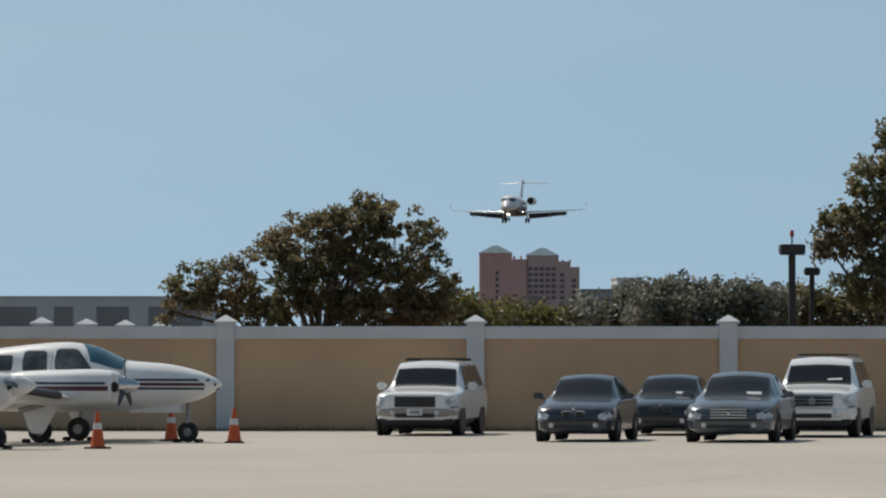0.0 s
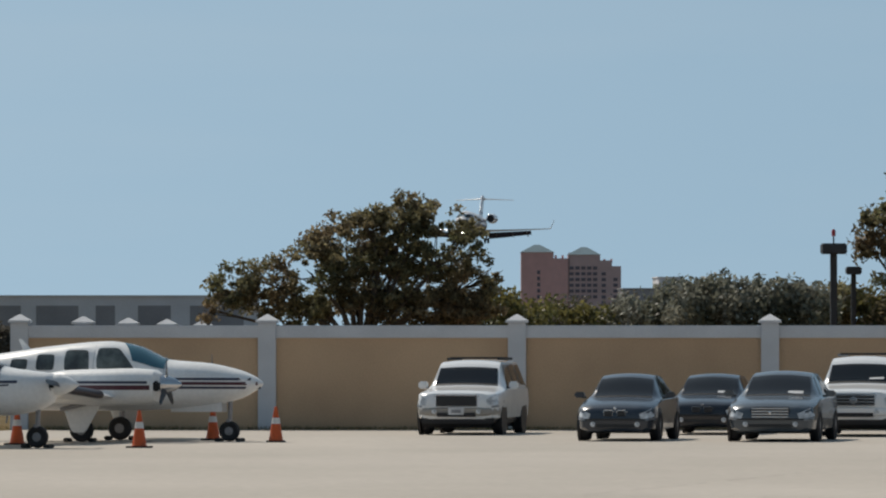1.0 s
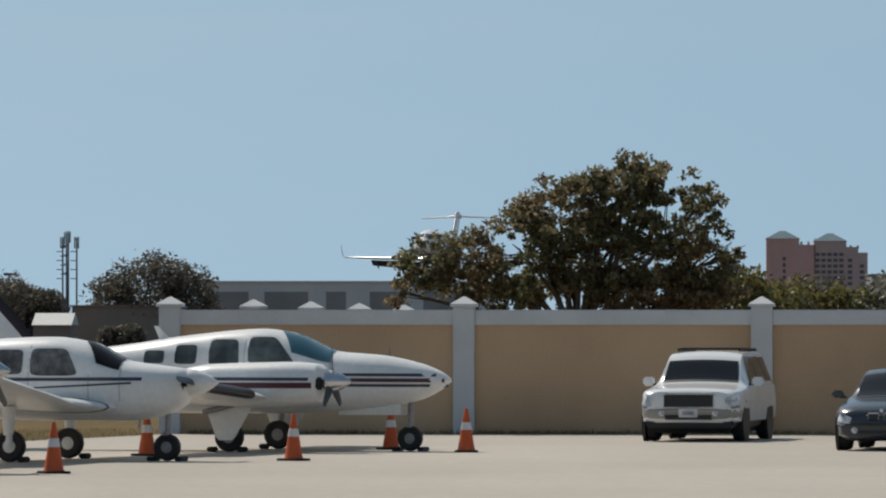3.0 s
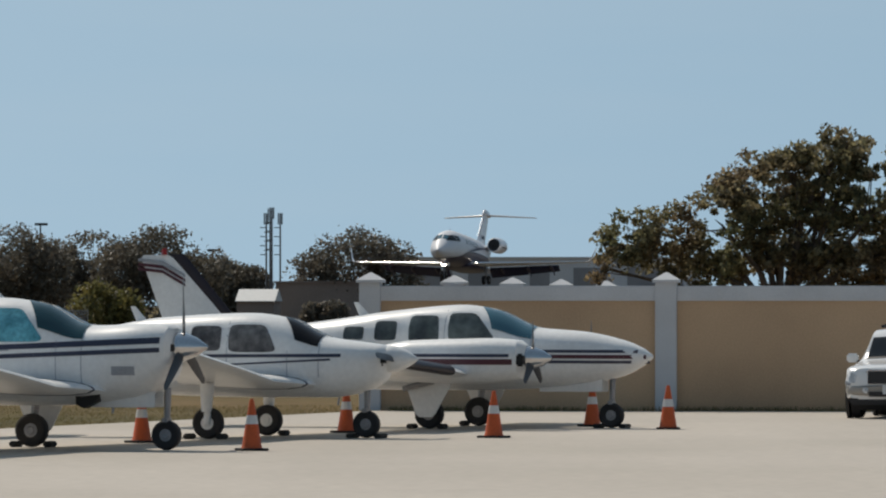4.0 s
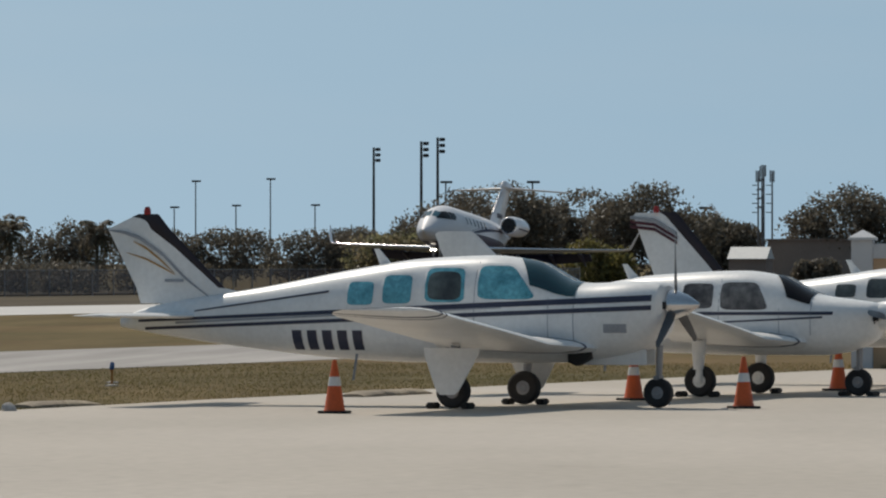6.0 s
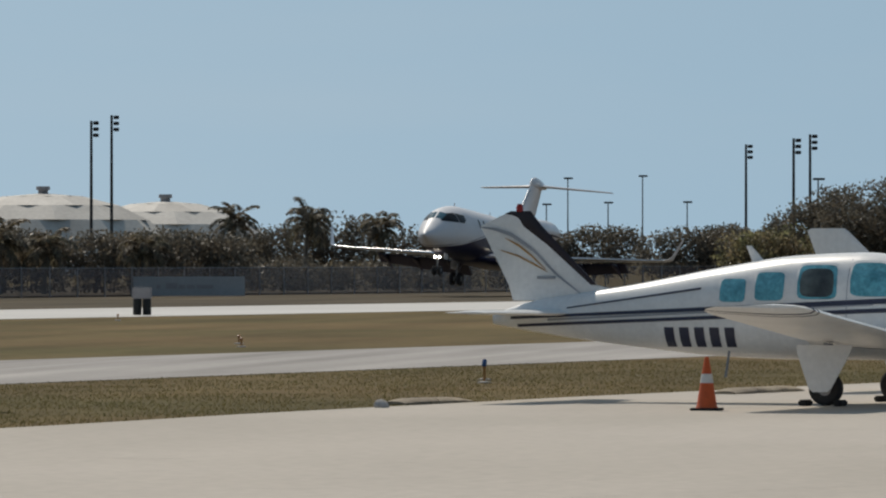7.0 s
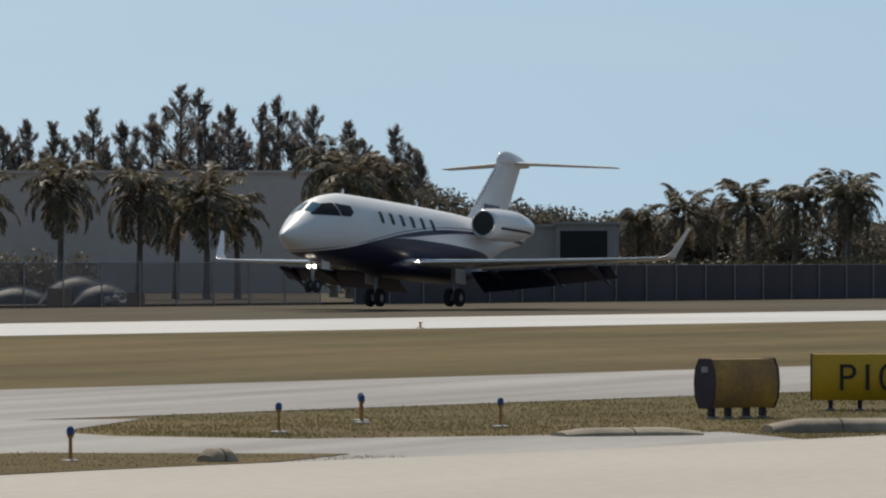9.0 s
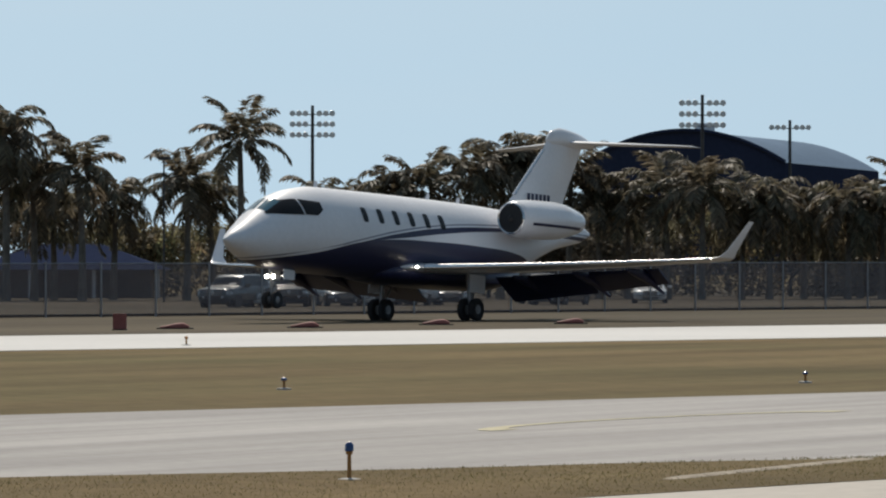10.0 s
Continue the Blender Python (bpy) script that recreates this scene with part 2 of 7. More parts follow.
class Body:
    """A body lofted through oval sections (x, z centre, half width, height above, height below, fullness)."""

    def __init__(self, secs):
        self.s = np.array(sorted(secs), float)

    def at(self, x):
        s = self.s
        x = min(max(x, s[0, 0]), s[-1, 0])
        i = min(max(int(np.searchsorted(s[:, 0], x)) - 1, 0), len(s) - 2)
        h = s[i + 1, 0] - s[i, 0]
        u = (x - s[i, 0]) / h

        def slope(k):
            if k == 0 or k == len(s) - 1:
                return (s[1] - s[0]) / (s[1, 0] - s[0, 0]) if k == 0 else (s[-1] - s[-2]) / (s[-1, 0] - s[-2, 0])
            a, b = (s[k] - s[k - 1]) / (s[k, 0] - s[k - 1, 0]), (s[k + 1] - s[k]) / (s[k + 1, 0] - s[k, 0])
            return np.where(a * b > 0, 2 * a * b / np.where(np.abs(a + b) < 1e-9, 1, a + b), 0)
        m0, m1 = slope(i) * h, slope(i + 1) * h
        return (2 * u**3 - 3 * u * u + 1) * s[i] + (u**3 - 2 * u * u + u) * m0 + (3 * u * u - 2 * u**3) * s[i + 1] + (u**3 - u * u) * m1

    def ring(self, x, n=28, grow=0.0):
        _, zc, w, t, b, p = self.at(x)
        out = []
        for i in range(n):
            a = 2 * math.pi * i / n
            c, d = math.cos(a), math.sin(a)
            out.append((x, (w + grow) * math.copysign(abs(c) ** (2 / p), c), zc + ((t if d > 0 else b) + grow) * math.copysign(abs(d) ** (2 / p), d)))
        return out

    def mesh(self, nx=40, n=28, x0=None, x1=None):
        bm = bmesh.new()
        lo, hi = self.s[0, 0] if x0 is None else x0, self.s[-1, 0] if x1 is None else x1
        xs = sorted(set(list(np.linspace(lo, hi, nx)) + [x for x in self.s[:, 0] if lo <= x <= hi]))
        grid_faces(bm, [self.ring(x, n) for x in xs])
        return bm

    def y(self, x, z):
        _, zc, w, t, b, p = self.at(x)
        d = abs(z - zc) / (t if z > zc else b)
        return w * (1 - d**p) ** (1 / p) if d < 1 else 0.0

    def band(self, bm, xs, lo, hi, side, off=0.006, nz=5):
        """A skin patch between two curves z = lo(x) and z = hi(x) on one flank, standing proud by off."""
        rows = []
        for x in xs:
            a, b = lo(x), hi(x)
            rows.append([(x, side * (self.y(x, a + (b - a) * k / nz) + off), a + (b - a) * k / nz) for k in range(nz + 1)])
        grid_faces(bm, rows, closed=False, caps=False)

    def window(self, x0, x1, z0, z1, side, lean=0.0, full=4.0, off=0.006):
        """A rounded pane on a flank; lean shifts the top of its front edge along x."""
        bm = bmesh.new()
        rows = []
        for i in range(13):
            u = -math.cos(math.pi * i / 12)
            hh = (1 - abs(u) ** full) ** (1 / full) if abs(u) < 1 else 0.0
            row = []
            for k in range(7):
                v = -1 + 2 * k / 6
                z = (z0 + z1) / 2 + v * hh * (z1 - z0) / 2
                x = (x0 + x1) / 2 + u * (x1 - x0) / 2 + lean * (z - z0) / (z1 - z0) * (u + 1) / 2
                row.append((x, side * (self.y(x, z) + off), z))
            rows.append(row)
        grid_faces(bm, rows, closed=False, caps=False)
        bmesh.ops.remove_doubles(bm, verts=bm.verts, dist=1e-5)
        return bm

    def wrap(self, x0, x1, a0, a1, lean=0.0, off=0.006, nx=6, na=8, rake=0.0):
        """A pane over the top, between two angles round the body."""
        bm = bmesh.new()
        rows = []
        for i in range(nx + 1):
            row = []
            for k in range(na + 1):
                a = math.radians(a0 + (a1 - a0) * k / na)
                x = x0 + (x1 - x0) * i / nx - lean * abs(math.cos(a)) + rake * abs(math.cos(a)) * (1 - i / nx)
                _, zc, w, t, b, p = self.at(x)
                c, d = math.cos(a), math.sin(a)
                row.append((x, (w + off) * math.copysign(abs(c) ** (2 / p), c), zc + (t + off) * abs(d) ** (2 / p)))
            rows.append(row)
        grid_faces(bm, rows, closed=False, caps=False)
        return bm


FOIL = [(0, 0), (0.02, 0.32), (0.08, 0.62), (0.2, 0.9), (0.35, 1.0), (0.6, 0.72), (0.85, 0.28), (1, 0.02), (0.85, -0.16), (0.6, -0.4), (0.35, -0.58), (0.15, -0.55), (0.04, -0.34)]


def foil(stations):
    """A wing through stations (leading edge x, y, z, chord, thickness, normal y, normal z)."""
    bm = bmesh.new()
    grid_faces(bm, [[(x - c * u, y + ny * t * v / 2, z + nz * t * v / 2) for u, v in FOIL] for x, y, z, c, t, ny, nz in stations])
    return bm


def mirror_y(stations):
    return [(x, -y, z, c, t, -ny, nz) for x, y, z, c, t, ny, nz in stations]


def wheel_mesh(r, w, hub=0.55):
    """Tyre and hub as two meshes, turning about y."""
    t = a_lathe([(-w / 2 * 0.7, r * hub), (-w / 2, r * 0.72), (-w / 2, r * 0.86), (-w / 2 * 0.75, r * 0.97), (0, r), (w / 2 * 0.75, r * 0.97), (w / 2, r * 0.86), (w / 2, r * 0.72), (w / 2 * 0.7, r * hub)], (0, 0, 0), "y", 22)
    h = a_lathe([(-w * 0.42, r * 0.12), (-w * 0.44, r * 0.2), (-w * 0.36, r * 0.26), (-w * 0.34, r * (hub + 0.02)), (w * 0.34, r * (hub + 0.02)), (w * 0.36, r * 0.26), (w * 0.44, r * 0.2), (w * 0.42, r * 0.12)], (0, 0, 0), "y", 16)
    return t, h


def add_wheel(parent, x, y, z, r, w, hub_mat, name="wheel"):
    t, h = wheel_mesh(r, w)
    wh = part(name, t, M_RUBBER, parent, "black rubber tyre on a metal hub", m=pose(x, y, z))
    part("hub", h, hub_mat, wh)
    return wh


# ---- ground, apron, taxiway, runway ----
RUN = 0.25  # the airfield's long lines run along (-RUN, -1)


def along(x_at, y_at, y):
    return x_at - (y_at - y) * RUN


def strip(name, left, right, y0, y1, z, mat, label, category):
    """A paved strip between two lines given as (x, y) points, thin but solid."""
    bm = bmesh.new()
    rows = []
    for i in range(25):
        y = y0 + (y1 - y0) * i / 24
        a, b = along(*left, y), along(*right, y)
        rows.append([(a, y, -0.2), (a, y, z), (b, y, z), (b, y, -0.2)])
    grid_faces(bm, rows)
    return single(name, bm, mat, label, category, kind="structure", smooth=False)


bm = bmesh.new()
grid_faces(bm, [[(x, y, 0) for x in (-4000, -800, -200, -60, -20, 20, 80, 300, 1000, 4000)] for y in (-1500, -200, -40, 40, 80, 140, 220, 400, 1000, 4500)], closed=False, caps=False)
single("ground", bm, M_GROUND, "dry brownish green grass covering the flat airfield", "ground", kind="structure", smooth=False)


def apron_edge(y):
    return float(np.interp(y, (-60, 49.3, 57.7, 61, 66.4, 79.3, 85.3, 93.8, 96, 126), (-43.6, -22.9, -22.0, -21.1, -19.2, -16.0, -14.8, -12.6, -12.1, -3.1)))


bm = bmesh.new()
rows = []
for i in range(93):
    y = -60 + i * (185.4 / 92)
    rows.append([(apron_edge(y), y, -0.2), (apron_edge(y), y, 0.012), (70, min(y, 121.5), 0.012), (70, min(y, 121.5), -0.2)])
grid_faces(bm, rows)
apron = single("apron_pavement", bm, M_CONCRETE, "pale sunlit concrete aircraft parking apron with fine joints", "pavement", kind="structure", smooth=False)

strip("taxiway", (-41.5, 73.0), (-27.0, 86.0), -40, 420, 0.008, M_TAXI, "grey asphalt taxiway between two strips of dry grass", "taxiway")
strip("runway_edge", (-81.6, 148.0), (-66.5, 135.0), -60, 900, 0.008, M_SHOULDER, "pale bright concrete strip along the runway", "runway")
strip("runway", (-124.0, 148.0), (-81.6, 148.0), -60, 900, 0.006, M_RUNWAY, "dark asphalt runway with faint rubber marks", "runway")


# ---- boundary wall ----
def wall_run(name, p0, p1, posts, height=2.33):
    """A stuccoed wall with a pale coping and square posts with pyramid caps; posts are distances along it."""
    d = Vector((p1[0] - p0[0], p1[1] - p0[1], 0))
    length = d.length
    m = Matrix.Translation((p0[0], p0[1], 0)) @ Matrix.Rotation(math.atan2(d.y, d.x), 4, "Z")
    w = thing(name, m, "tan stucco boundary wall with white coping and capped posts", "wall", kind="structure")
    part("panel", a_box(0, length, -0.1, 0.1, 0, height - 0.28), M_STUCCO, w, smooth=False)
    part("coping", a_box(-0.15, length + 0.15, -0.15, 0.15, height - 0.28, height, 0.015), M_TRIM, w, "white painted coping", smooth=False)
    for s in posts:
        po = part("post", a_box(-0.2, 0.2, -0.22, 0.22, 0, height + 0.06, 0.012), M_TRIM, w, "white square post", smooth=False, m=pose(s, 0, 0))
        bm = bmesh.new()
        box(bm, -0.25, 0.25, -0.27, 0.27, height + 0.06, height + 0.11)
        grid_faces(bm, [[(x * k, y * k, height + z) for x, y in ((-0.25, -0.27), (0.25, -0.27), (0.25, 0.27), (-0.25, 0.27))] for k, z in ((1, 0.112), (0.08, 0.25))])
        part("cap", bm, M_TRIM, po, smooth=False)
    return w


wall_run("wall_1", (-3.3, 126.0), (42.0, 122.5), [0, 5.52, 11.08, 16.7, 22.3, 27.9, 33.5, 39.1])
wall_run("wall_2", (-3.25, 126.3), (2.0, 176.0), [12.7, 23.5, 34, 45])


# ---- the landing business jet (x ahead, y to its left, origin on the ground under the main wheels) ----
def paint_jet():
    """White over navy: a stripe that rises from under the nose to the tail, a white sweep below it, a navy belly that ends before the tail."""
    m = shader("jet_two_tone_paint", (0.72, 0.72, 0.74), 0.42, 0, 0.03, 0.5, 8.0, 0, 0.25, coat=0.08)
    n, l = m.node_tree.nodes, m.node_tree.links
    b = n["Principled BSDF"]
    prev = b.inputs["Base Color"].links[0].from_socket
    co, sep, mr = n.new("ShaderNodeTexCoord"), n.new("ShaderNodeSeparateXYZ"), n.new("ShaderNodeMapRange")
    l.new(co.outputs["Object"], sep.inputs[0])
    mr.inputs[1].default_value, mr.inputs[2].default_value = -9.0, 11.0
    l.new(sep.outputs["X"], mr.inputs[0])
    z5 = n.new("ShaderNodeMath")
    z5.operation, z5.inputs[1].default_value = "MULTIPLY", 0.2
    l.new(sep.outputs["Z"], z5.inputs[0])

    def below(pts):
        """1 under the curve of heights pts = (x, z), else 0."""
        curve = n.new("ShaderNodeFloatCurve")
        c = curve.mapping.curves[0]
        q = [((x + 9) / 20, z / 5) for x, z in pts]
        c.points[0].location, c.points[1].location = q[0], q[-1]
        for p in q[1:-1]:
            c.points.new(*p)
        curve.mapping.update()
        l.new(mr.outputs[0], curve.inputs["Value"])
        lt = n.new("ShaderNodeMath")
        lt.operation = "LESS_THAN"
        l.new(z5.outputs[0], lt.inputs[0])
        l.new(curve.outputs[0], lt.inputs[1])
        return lt.outputs[0]

    edge = [(-9, 3.02), (-4, 3.0), (-1.75, 2.95), (0.8, 2.8), (3.3, 2.5), (5.4, 2.12), (7.5, 1.70), (10.1, 1.30), (11, 1.1)]
    sweep = [(-9, 2.9), (-4, 2.88), (-1.75, 2.82), (0.8, 2.62), (3.0, 2.38), (3.8, 2.3), (5.4, 2.12), (10.1, 1.30), (11, 1.1)]
    belly = [(-9, 0.5), (-5.2, 1.0), (-4.3, 2.0), (-3.4, 2.2), (-1, 2.33), (1.5, 2.34), (3.8, 2.28), (5.4, 2.12), (7.5, 1.7), (10.1, 1.3), (11, 1.1)]
    navy, grey = (0.022, 0.024, 0.06), (0.22, 0.23, 0.28)
    for pts, col in (([(x, z + 0.10) for x, z in edge], grey), ([(x, z + 0.05) for x, z in edge], (0.72, 0.72, 0.74)), (edge, navy), (sweep, (0.70, 0.70, 0.72)), (belly, navy)):
        mx = n.new("ShaderNodeMix")
        mx.data_type = "RGBA"
        l.new(below(pts), mx.inputs[0])
        l.new(prev, mx.inputs[6])
        mx.inputs[7].default_value = (*col, 1)
        prev = mx.outputs[2]
    l.new(prev, b.inputs["Base Color"])
    return m


def business_jet():
    j = thing("business_jet", pose(-80, 220, 0), "white business jet with navy belly, landing with its gear down", "airplane")
    paint = paint_jet()
    f = Body([(10.78, 1.93, 0.03, 0.03, 0.03, 2), (10.6, 1.93, 0.20, 0.17, 0.18, 2), (10.0, 1.95, 0.52, 0.49, 0.46, 2), (9.3, 2.00, 0.82, 0.88, 0.72, 2),
              (8.5, 2.08, 1.03, 1.25, 0.88, 2), (7.6, 2.16, 1.16, 1.43, 1.02, 2.05), (6.4, 2.22, 1.23, 1.52, 1.10, 2.1), (2, 2.24, 1.26, 1.50, 1.12, 2.1),
              (-2, 2.26, 1.25, 1.44, 1.08, 2.1), (-4.0, 2.40, 1.12, 1.24, 0.88, 2), (-5.5, 2.64, 0.86, 0.96, 0.56, 2), (-7.0, 2.90, 0.56, 0.66, 0.36, 2), (-8.6, 3.08, 0.28, 0.38, 0.24, 2), (-9.3, 3.14, 0.06, 0.1, 0.06, 2)])
    fu = part("fuselage", f.mesh(64, 36), paint, j, "white over navy fuselage")
    fairing = Body([(4.3, 1.36, 0.1, 0.1, 0.1, 2), (3.2, 1.34, 1.0, 0.35, 0.28, 2.4), (1, 1.36, 1.33, 0.42, 0.38, 2.6), (-2, 1.38, 1.33, 0.42, 0.38, 2.6), (-4, 1.6, 0.8, 0.3, 0.22, 2.2), (-5, 1.75, 0.1, 0.08, 0.08, 2)])
    part("wing_fairing", fairing.mesh(26, 20), M_NAVY, j, "navy belly fairing")
    for sgn in (1, -1):
        for k in range(6):
            x = 5.1 - 0.84 * k
            part("cabin_window", f.window(x - 0.14, x + 0.14, 2.74, 3.18, sgn, 0, 5), M_GLASS_DARK, fu, "dark oval cabin window")
        bm = bmesh.new()
        f.band(bm, np.linspace(8.08, 9.30, 14), lambda x: 2.78 + 0.02 * (8.6 - x), lambda x: 3.27 - max(0, x - 8.2) * 0.14 - max(0, x - 8.7) * 0.52, sgn, 0.014)
        part("cockpit_side_window", bm, M_GLASS_DARK, fu)
        bm = bmesh.new()
        f.band(bm, np.linspace(7.2, 8.02, 9), lambda x: 2.80 + max(0, 7.5 - x) * 0.6, lambda x: 3.27 - (8.02 - x) * 0.06, sgn, 0.014)
        part("cockpit_rear_window", bm, M_GLASS_DARK, fu)
        part("windshield", f.wrap(8.66, 9.26, 87, 64, 0.08, 0.010) if sgn > 0 else f.wrap(8.66, 9.26, 93, 116, 0.08, 0.010), M_GLASS_BLUE, fu, "pale blue-green windshield")
        st = [(3.4, 0.6, 1.46, 4.9, 0.5, 0, 1), (2.4, 1.5, 1.50, 3.9, 0.36, 0, 1), (0.5, 4.6, 1.66, 2.55, 0.21, 0, 1), (-1.25, 8.3, 1.85, 1.45, 0.11, 0, 1), (-1.62, 9.15, 1.91, 1.2, 0.10, -0.12, 0.99),
              (-1.80, 9.38, 1.98, 0.9, 0.07, -0.6, 0.8), (-2.05, 9.50, 2.18, 0.6, 0.05, -0.92, 0.38), (-2.85, 9.78, 3.1, 0.28, 0.025, -0.95, 0.3)]
        wg = part("wing", foil(st if sgn > 0 else mirror_y(st)), M_WHITE, j, "slender swept wing with upturned winglet")
        le = [(x + 0.02, y, z + 0.004, 0.07 * c, 0.05 * c + 0.012, ny, nz) for x, y, z, c, t, ny, nz in st[1:5]]
        part("leading_edge", foil(le if sgn > 0 else mirror_y(le)), M_BRIGHT, wg, "polished metal leading edge")
        for (xa, ya, za, xb, yb, zb, ca, cb) in ((-1.45, 1.6, 1.40, -1.9, 4.5, 1.55, 1.15, 0.95), (-1.93, 4.65, 1.56, -2.35, 6.9, 1.68, 0.9, 0.7)):
            fl = [(xa, ya, za, ca, 0.13, 0, 1), (xb, yb, zb, cb, 0.1, 0, 1)]
            fm = foil(fl if sgn > 0 else mirror_y(fl))
            for v in fm.verts:
                back = (xa + (xb - xa) * (abs(v.co.y) - ya) / (yb - ya)) - v.co.x
                v.co.z -= 0.62 * max(back, 0)
            part("flap", fm, M_NAVY, wg, "lowered navy flap")
        for yy in (2.6, 4.6, 6.4):
            zz = 1.44 + (yy - 1.5) * 0.054
            tr = Body([(-0.6 - yy * 0.12, zz - 0.12, 0.04, 0.05, 0.05, 2), (-1.4 - yy * 0.12, zz - 0.22, 0.13, 0.16, 0.16, 2), (-2.75 - yy * 0.12, zz - 0.72, 0.03, 0.05, 0.05, 2)])
            tm = tr.mesh(8, 10)
            for v in tm.verts:
                v.co.y += sgn * yy
            part("flap_track_fairing", tm, M_NAVY, wg, "navy flap track fairing")
        nac = Body([(-2.05, 2.95, 0.50, 0.50, 0.50, 2), (-2.2, 2.95, 0.58, 0.58, 0.58, 2), (-3.2, 2.97, 0.64, 0.64, 0.64, 2), (-4.6, 3.0, 0.62, 0.62, 0.62, 2), (-5.9, 3.02, 0.42, 0.42, 0.42, 2), (-6.2, 3.02, 0.34, 0.34, 0.34, 2)])
        nm = nac.mesh(22, 26)
        nm2 = a_lathe([(-2.052, 0.455), (-2.03, 0.47), (-2.015, 0.49), (-2.03, 0.515), (-2.06, 0.53)], (0, 0, 2.95), "x", 26, False)
        nm3 = a_lathe([(-2.046, 0.465), (-2.047, 0.02)], (0, 0, 2.95), "x", 26)
        nm4 = a_lathe([(-2.05, 0.12), (-1.98, 0.07), (-1.94, 0.01)], (0, 0, 2.95), "x", 14)
        for b in (nm, nm2, nm3, nm4):
            for v in b.verts:
                v.co = Vector((-1.82 + 0.92 * (v.co.x + 2.0), v.co.y * 0.95 + sgn * 1.84, 3.24 + 0.95 * (v.co.z - 2.95)))
        en = part("engine", nm, M_WHITE, j, "white engine nacelle with dark intake")
        part("intake_lip", nm2, M_CHROME, en, "polished metal lip")
        # flat black disc and spinner stand for the shade inside the intake
        part("fan", nm3, M_DARK, en, "dark fan face")
        part("spinner", nm4, M_DARK, en)
        bm = bmesh.new()
        nac.band(bm, np.linspace(-5.8, -2.5, 12), lambda x: 2.74, lambda x: 2.83, sgn, 0.008)
        for v in bm.verts:
            v.co = Vector((-1.82 + 0.92 * (v.co.x + 2.0), v.co.y * 0.95 + sgn * 1.845, 3.24 + 0.95 * (v.co.z - 2.95)))
        part("nacelle_stripe", bm, M_NAVY, en, "navy pinstripe")
        py = [(-2.7, 0.8, 3.1, 2.6, 0.26, 0, 1), (-2.8, 1.5, 3.18, 2.4, 0.22, 0, 1)]
        part("pylon", foil(py if sgn > 0 else mirror_y(py)), M_WHITE, j)
        ts = [(-7.7, 0.0, 6.0, 1.75, 0.2, 0, 1), (-7.9, 0.35, 6.0, 1.6, 0.17, 0, 1), (-9.3, 3.6, 5.92, 0.85, 0.07, 0, 1), (-9.45, 3.69, 5.92, 0.6, 0.04, 0, 1)]
        part("tailplane", foil(ts if sgn > 0 else mirror_y(ts)), M_WHITE, j)
        g = part("main_gear", a_tube((0.05, sgn * 1.55, 1.5), (0, sgn * 1.65, 0.36), 0.09, 0.065), M_STEEL, j, "main landing gear leg with two wheels")
        for dy in (-0.2, 0.2):
            add_wheel(g, 0, sgn * 1.65 + dy, 0.345, 0.345, 0.22, M_STEEL)
        part("gear_door", a_box(-0.45, 0.4, sgn * 1.86 - 0.015, sgn * 1.86 + 0.015, 0.85, 1.4, 0.01), M_WHITE, g, "white gear door")
        part("drag_brace", a_tube((-0.7, sgn * 1.5, 1.4), (0, sgn * 1.63, 0.5), 0.035, 0.03), M_STEEL, g)
        part("root_landing_light", a_lathe([(2.62, 0.01), (2.66, 0.03), (2.6, 0.035)], (0, sgn * 1.4, 1.52), "x", 12), M_LAMP_ON, j, "lit landing light")
    fin = [(-3.4, 0, 3.3, 4.6, 0.34, 1, 0), (-4.35, 0, 3.72, 3.3, 0.3, 1, 0), (-4.85, 0, 4.2, 2.95, 0.28, 1, 0), (-6.5, 0, 5.7, 2.2, 0.22, 1, 0), (-6.75, 0, 6.05, 2.15, 0.2, 1, 0)]
    fn = part("fin", foil(fin), M_WHITE, j, "tall white swept fin")
    bul = Body([(-6.7, 6.02, 0.03, 0.05, 0.05, 2), (-6.95, 6.05, 0.13, 0.26, 0.2, 2), (-7.5, 6.08, 0.18, 0.36, 0.24, 2), (-8.4, 6.05, 0.19, 0.30, 0.22, 2), (-9.5, 5.98, 0.05, 0.08, 0.06, 2)])
    part("tail_bullet", bul.mesh(18, 16), M_WHITE, fn)
    le = [(-4.8, 0, 4.18, 0.2, 0.16, 1, 0), (-6.47, 0, 5.7, 0.16, 0.14, 1, 0)]
    part("fin_leading_edge", foil(le), M_CHROME, fn, "bare metal fin leading edge")
    for k in range(6):
        for s in (1, -1):
            part("registration_bar", a_box(-0.075, 0.075, -0.004, 0.004, 0, 0.28), M_NAVY, fn, "dark registration mark", smooth=False, m=pose(-5.5 - k * 0.245, 0.160 - 0.0095 * k if s > 0 else -0.098 + 0.006 * k, 3.98))
    ng = part("nose_gear", a_tube((8.35, 0, 1.15), (8.28, 0, 0.28), 0.06, 0.05), M_STEEL, j, "nose gear leg with twin wheels")
    for dy in (-0.16, 0.16):
        add_wheel(ng, 8.28, dy, 0.26, 0.26, 0.16, M_STEEL)
        part("taxi_light", a_lathe([(8.40, 0.06), (8.44, 0.05), (8.45, 0.02)], (0, dy * 0.75, 0.95), "x", 12), M_LAMP_ON, ng, "lit taxi light")
    for s in (1, -1):
        part("nose_gear_door", a_box(7.5, 8.1, s * 0.26 - 0.01, s * 0.26 + 0.01, 0.88, 1.2, 0.008), M_WHITE, ng)
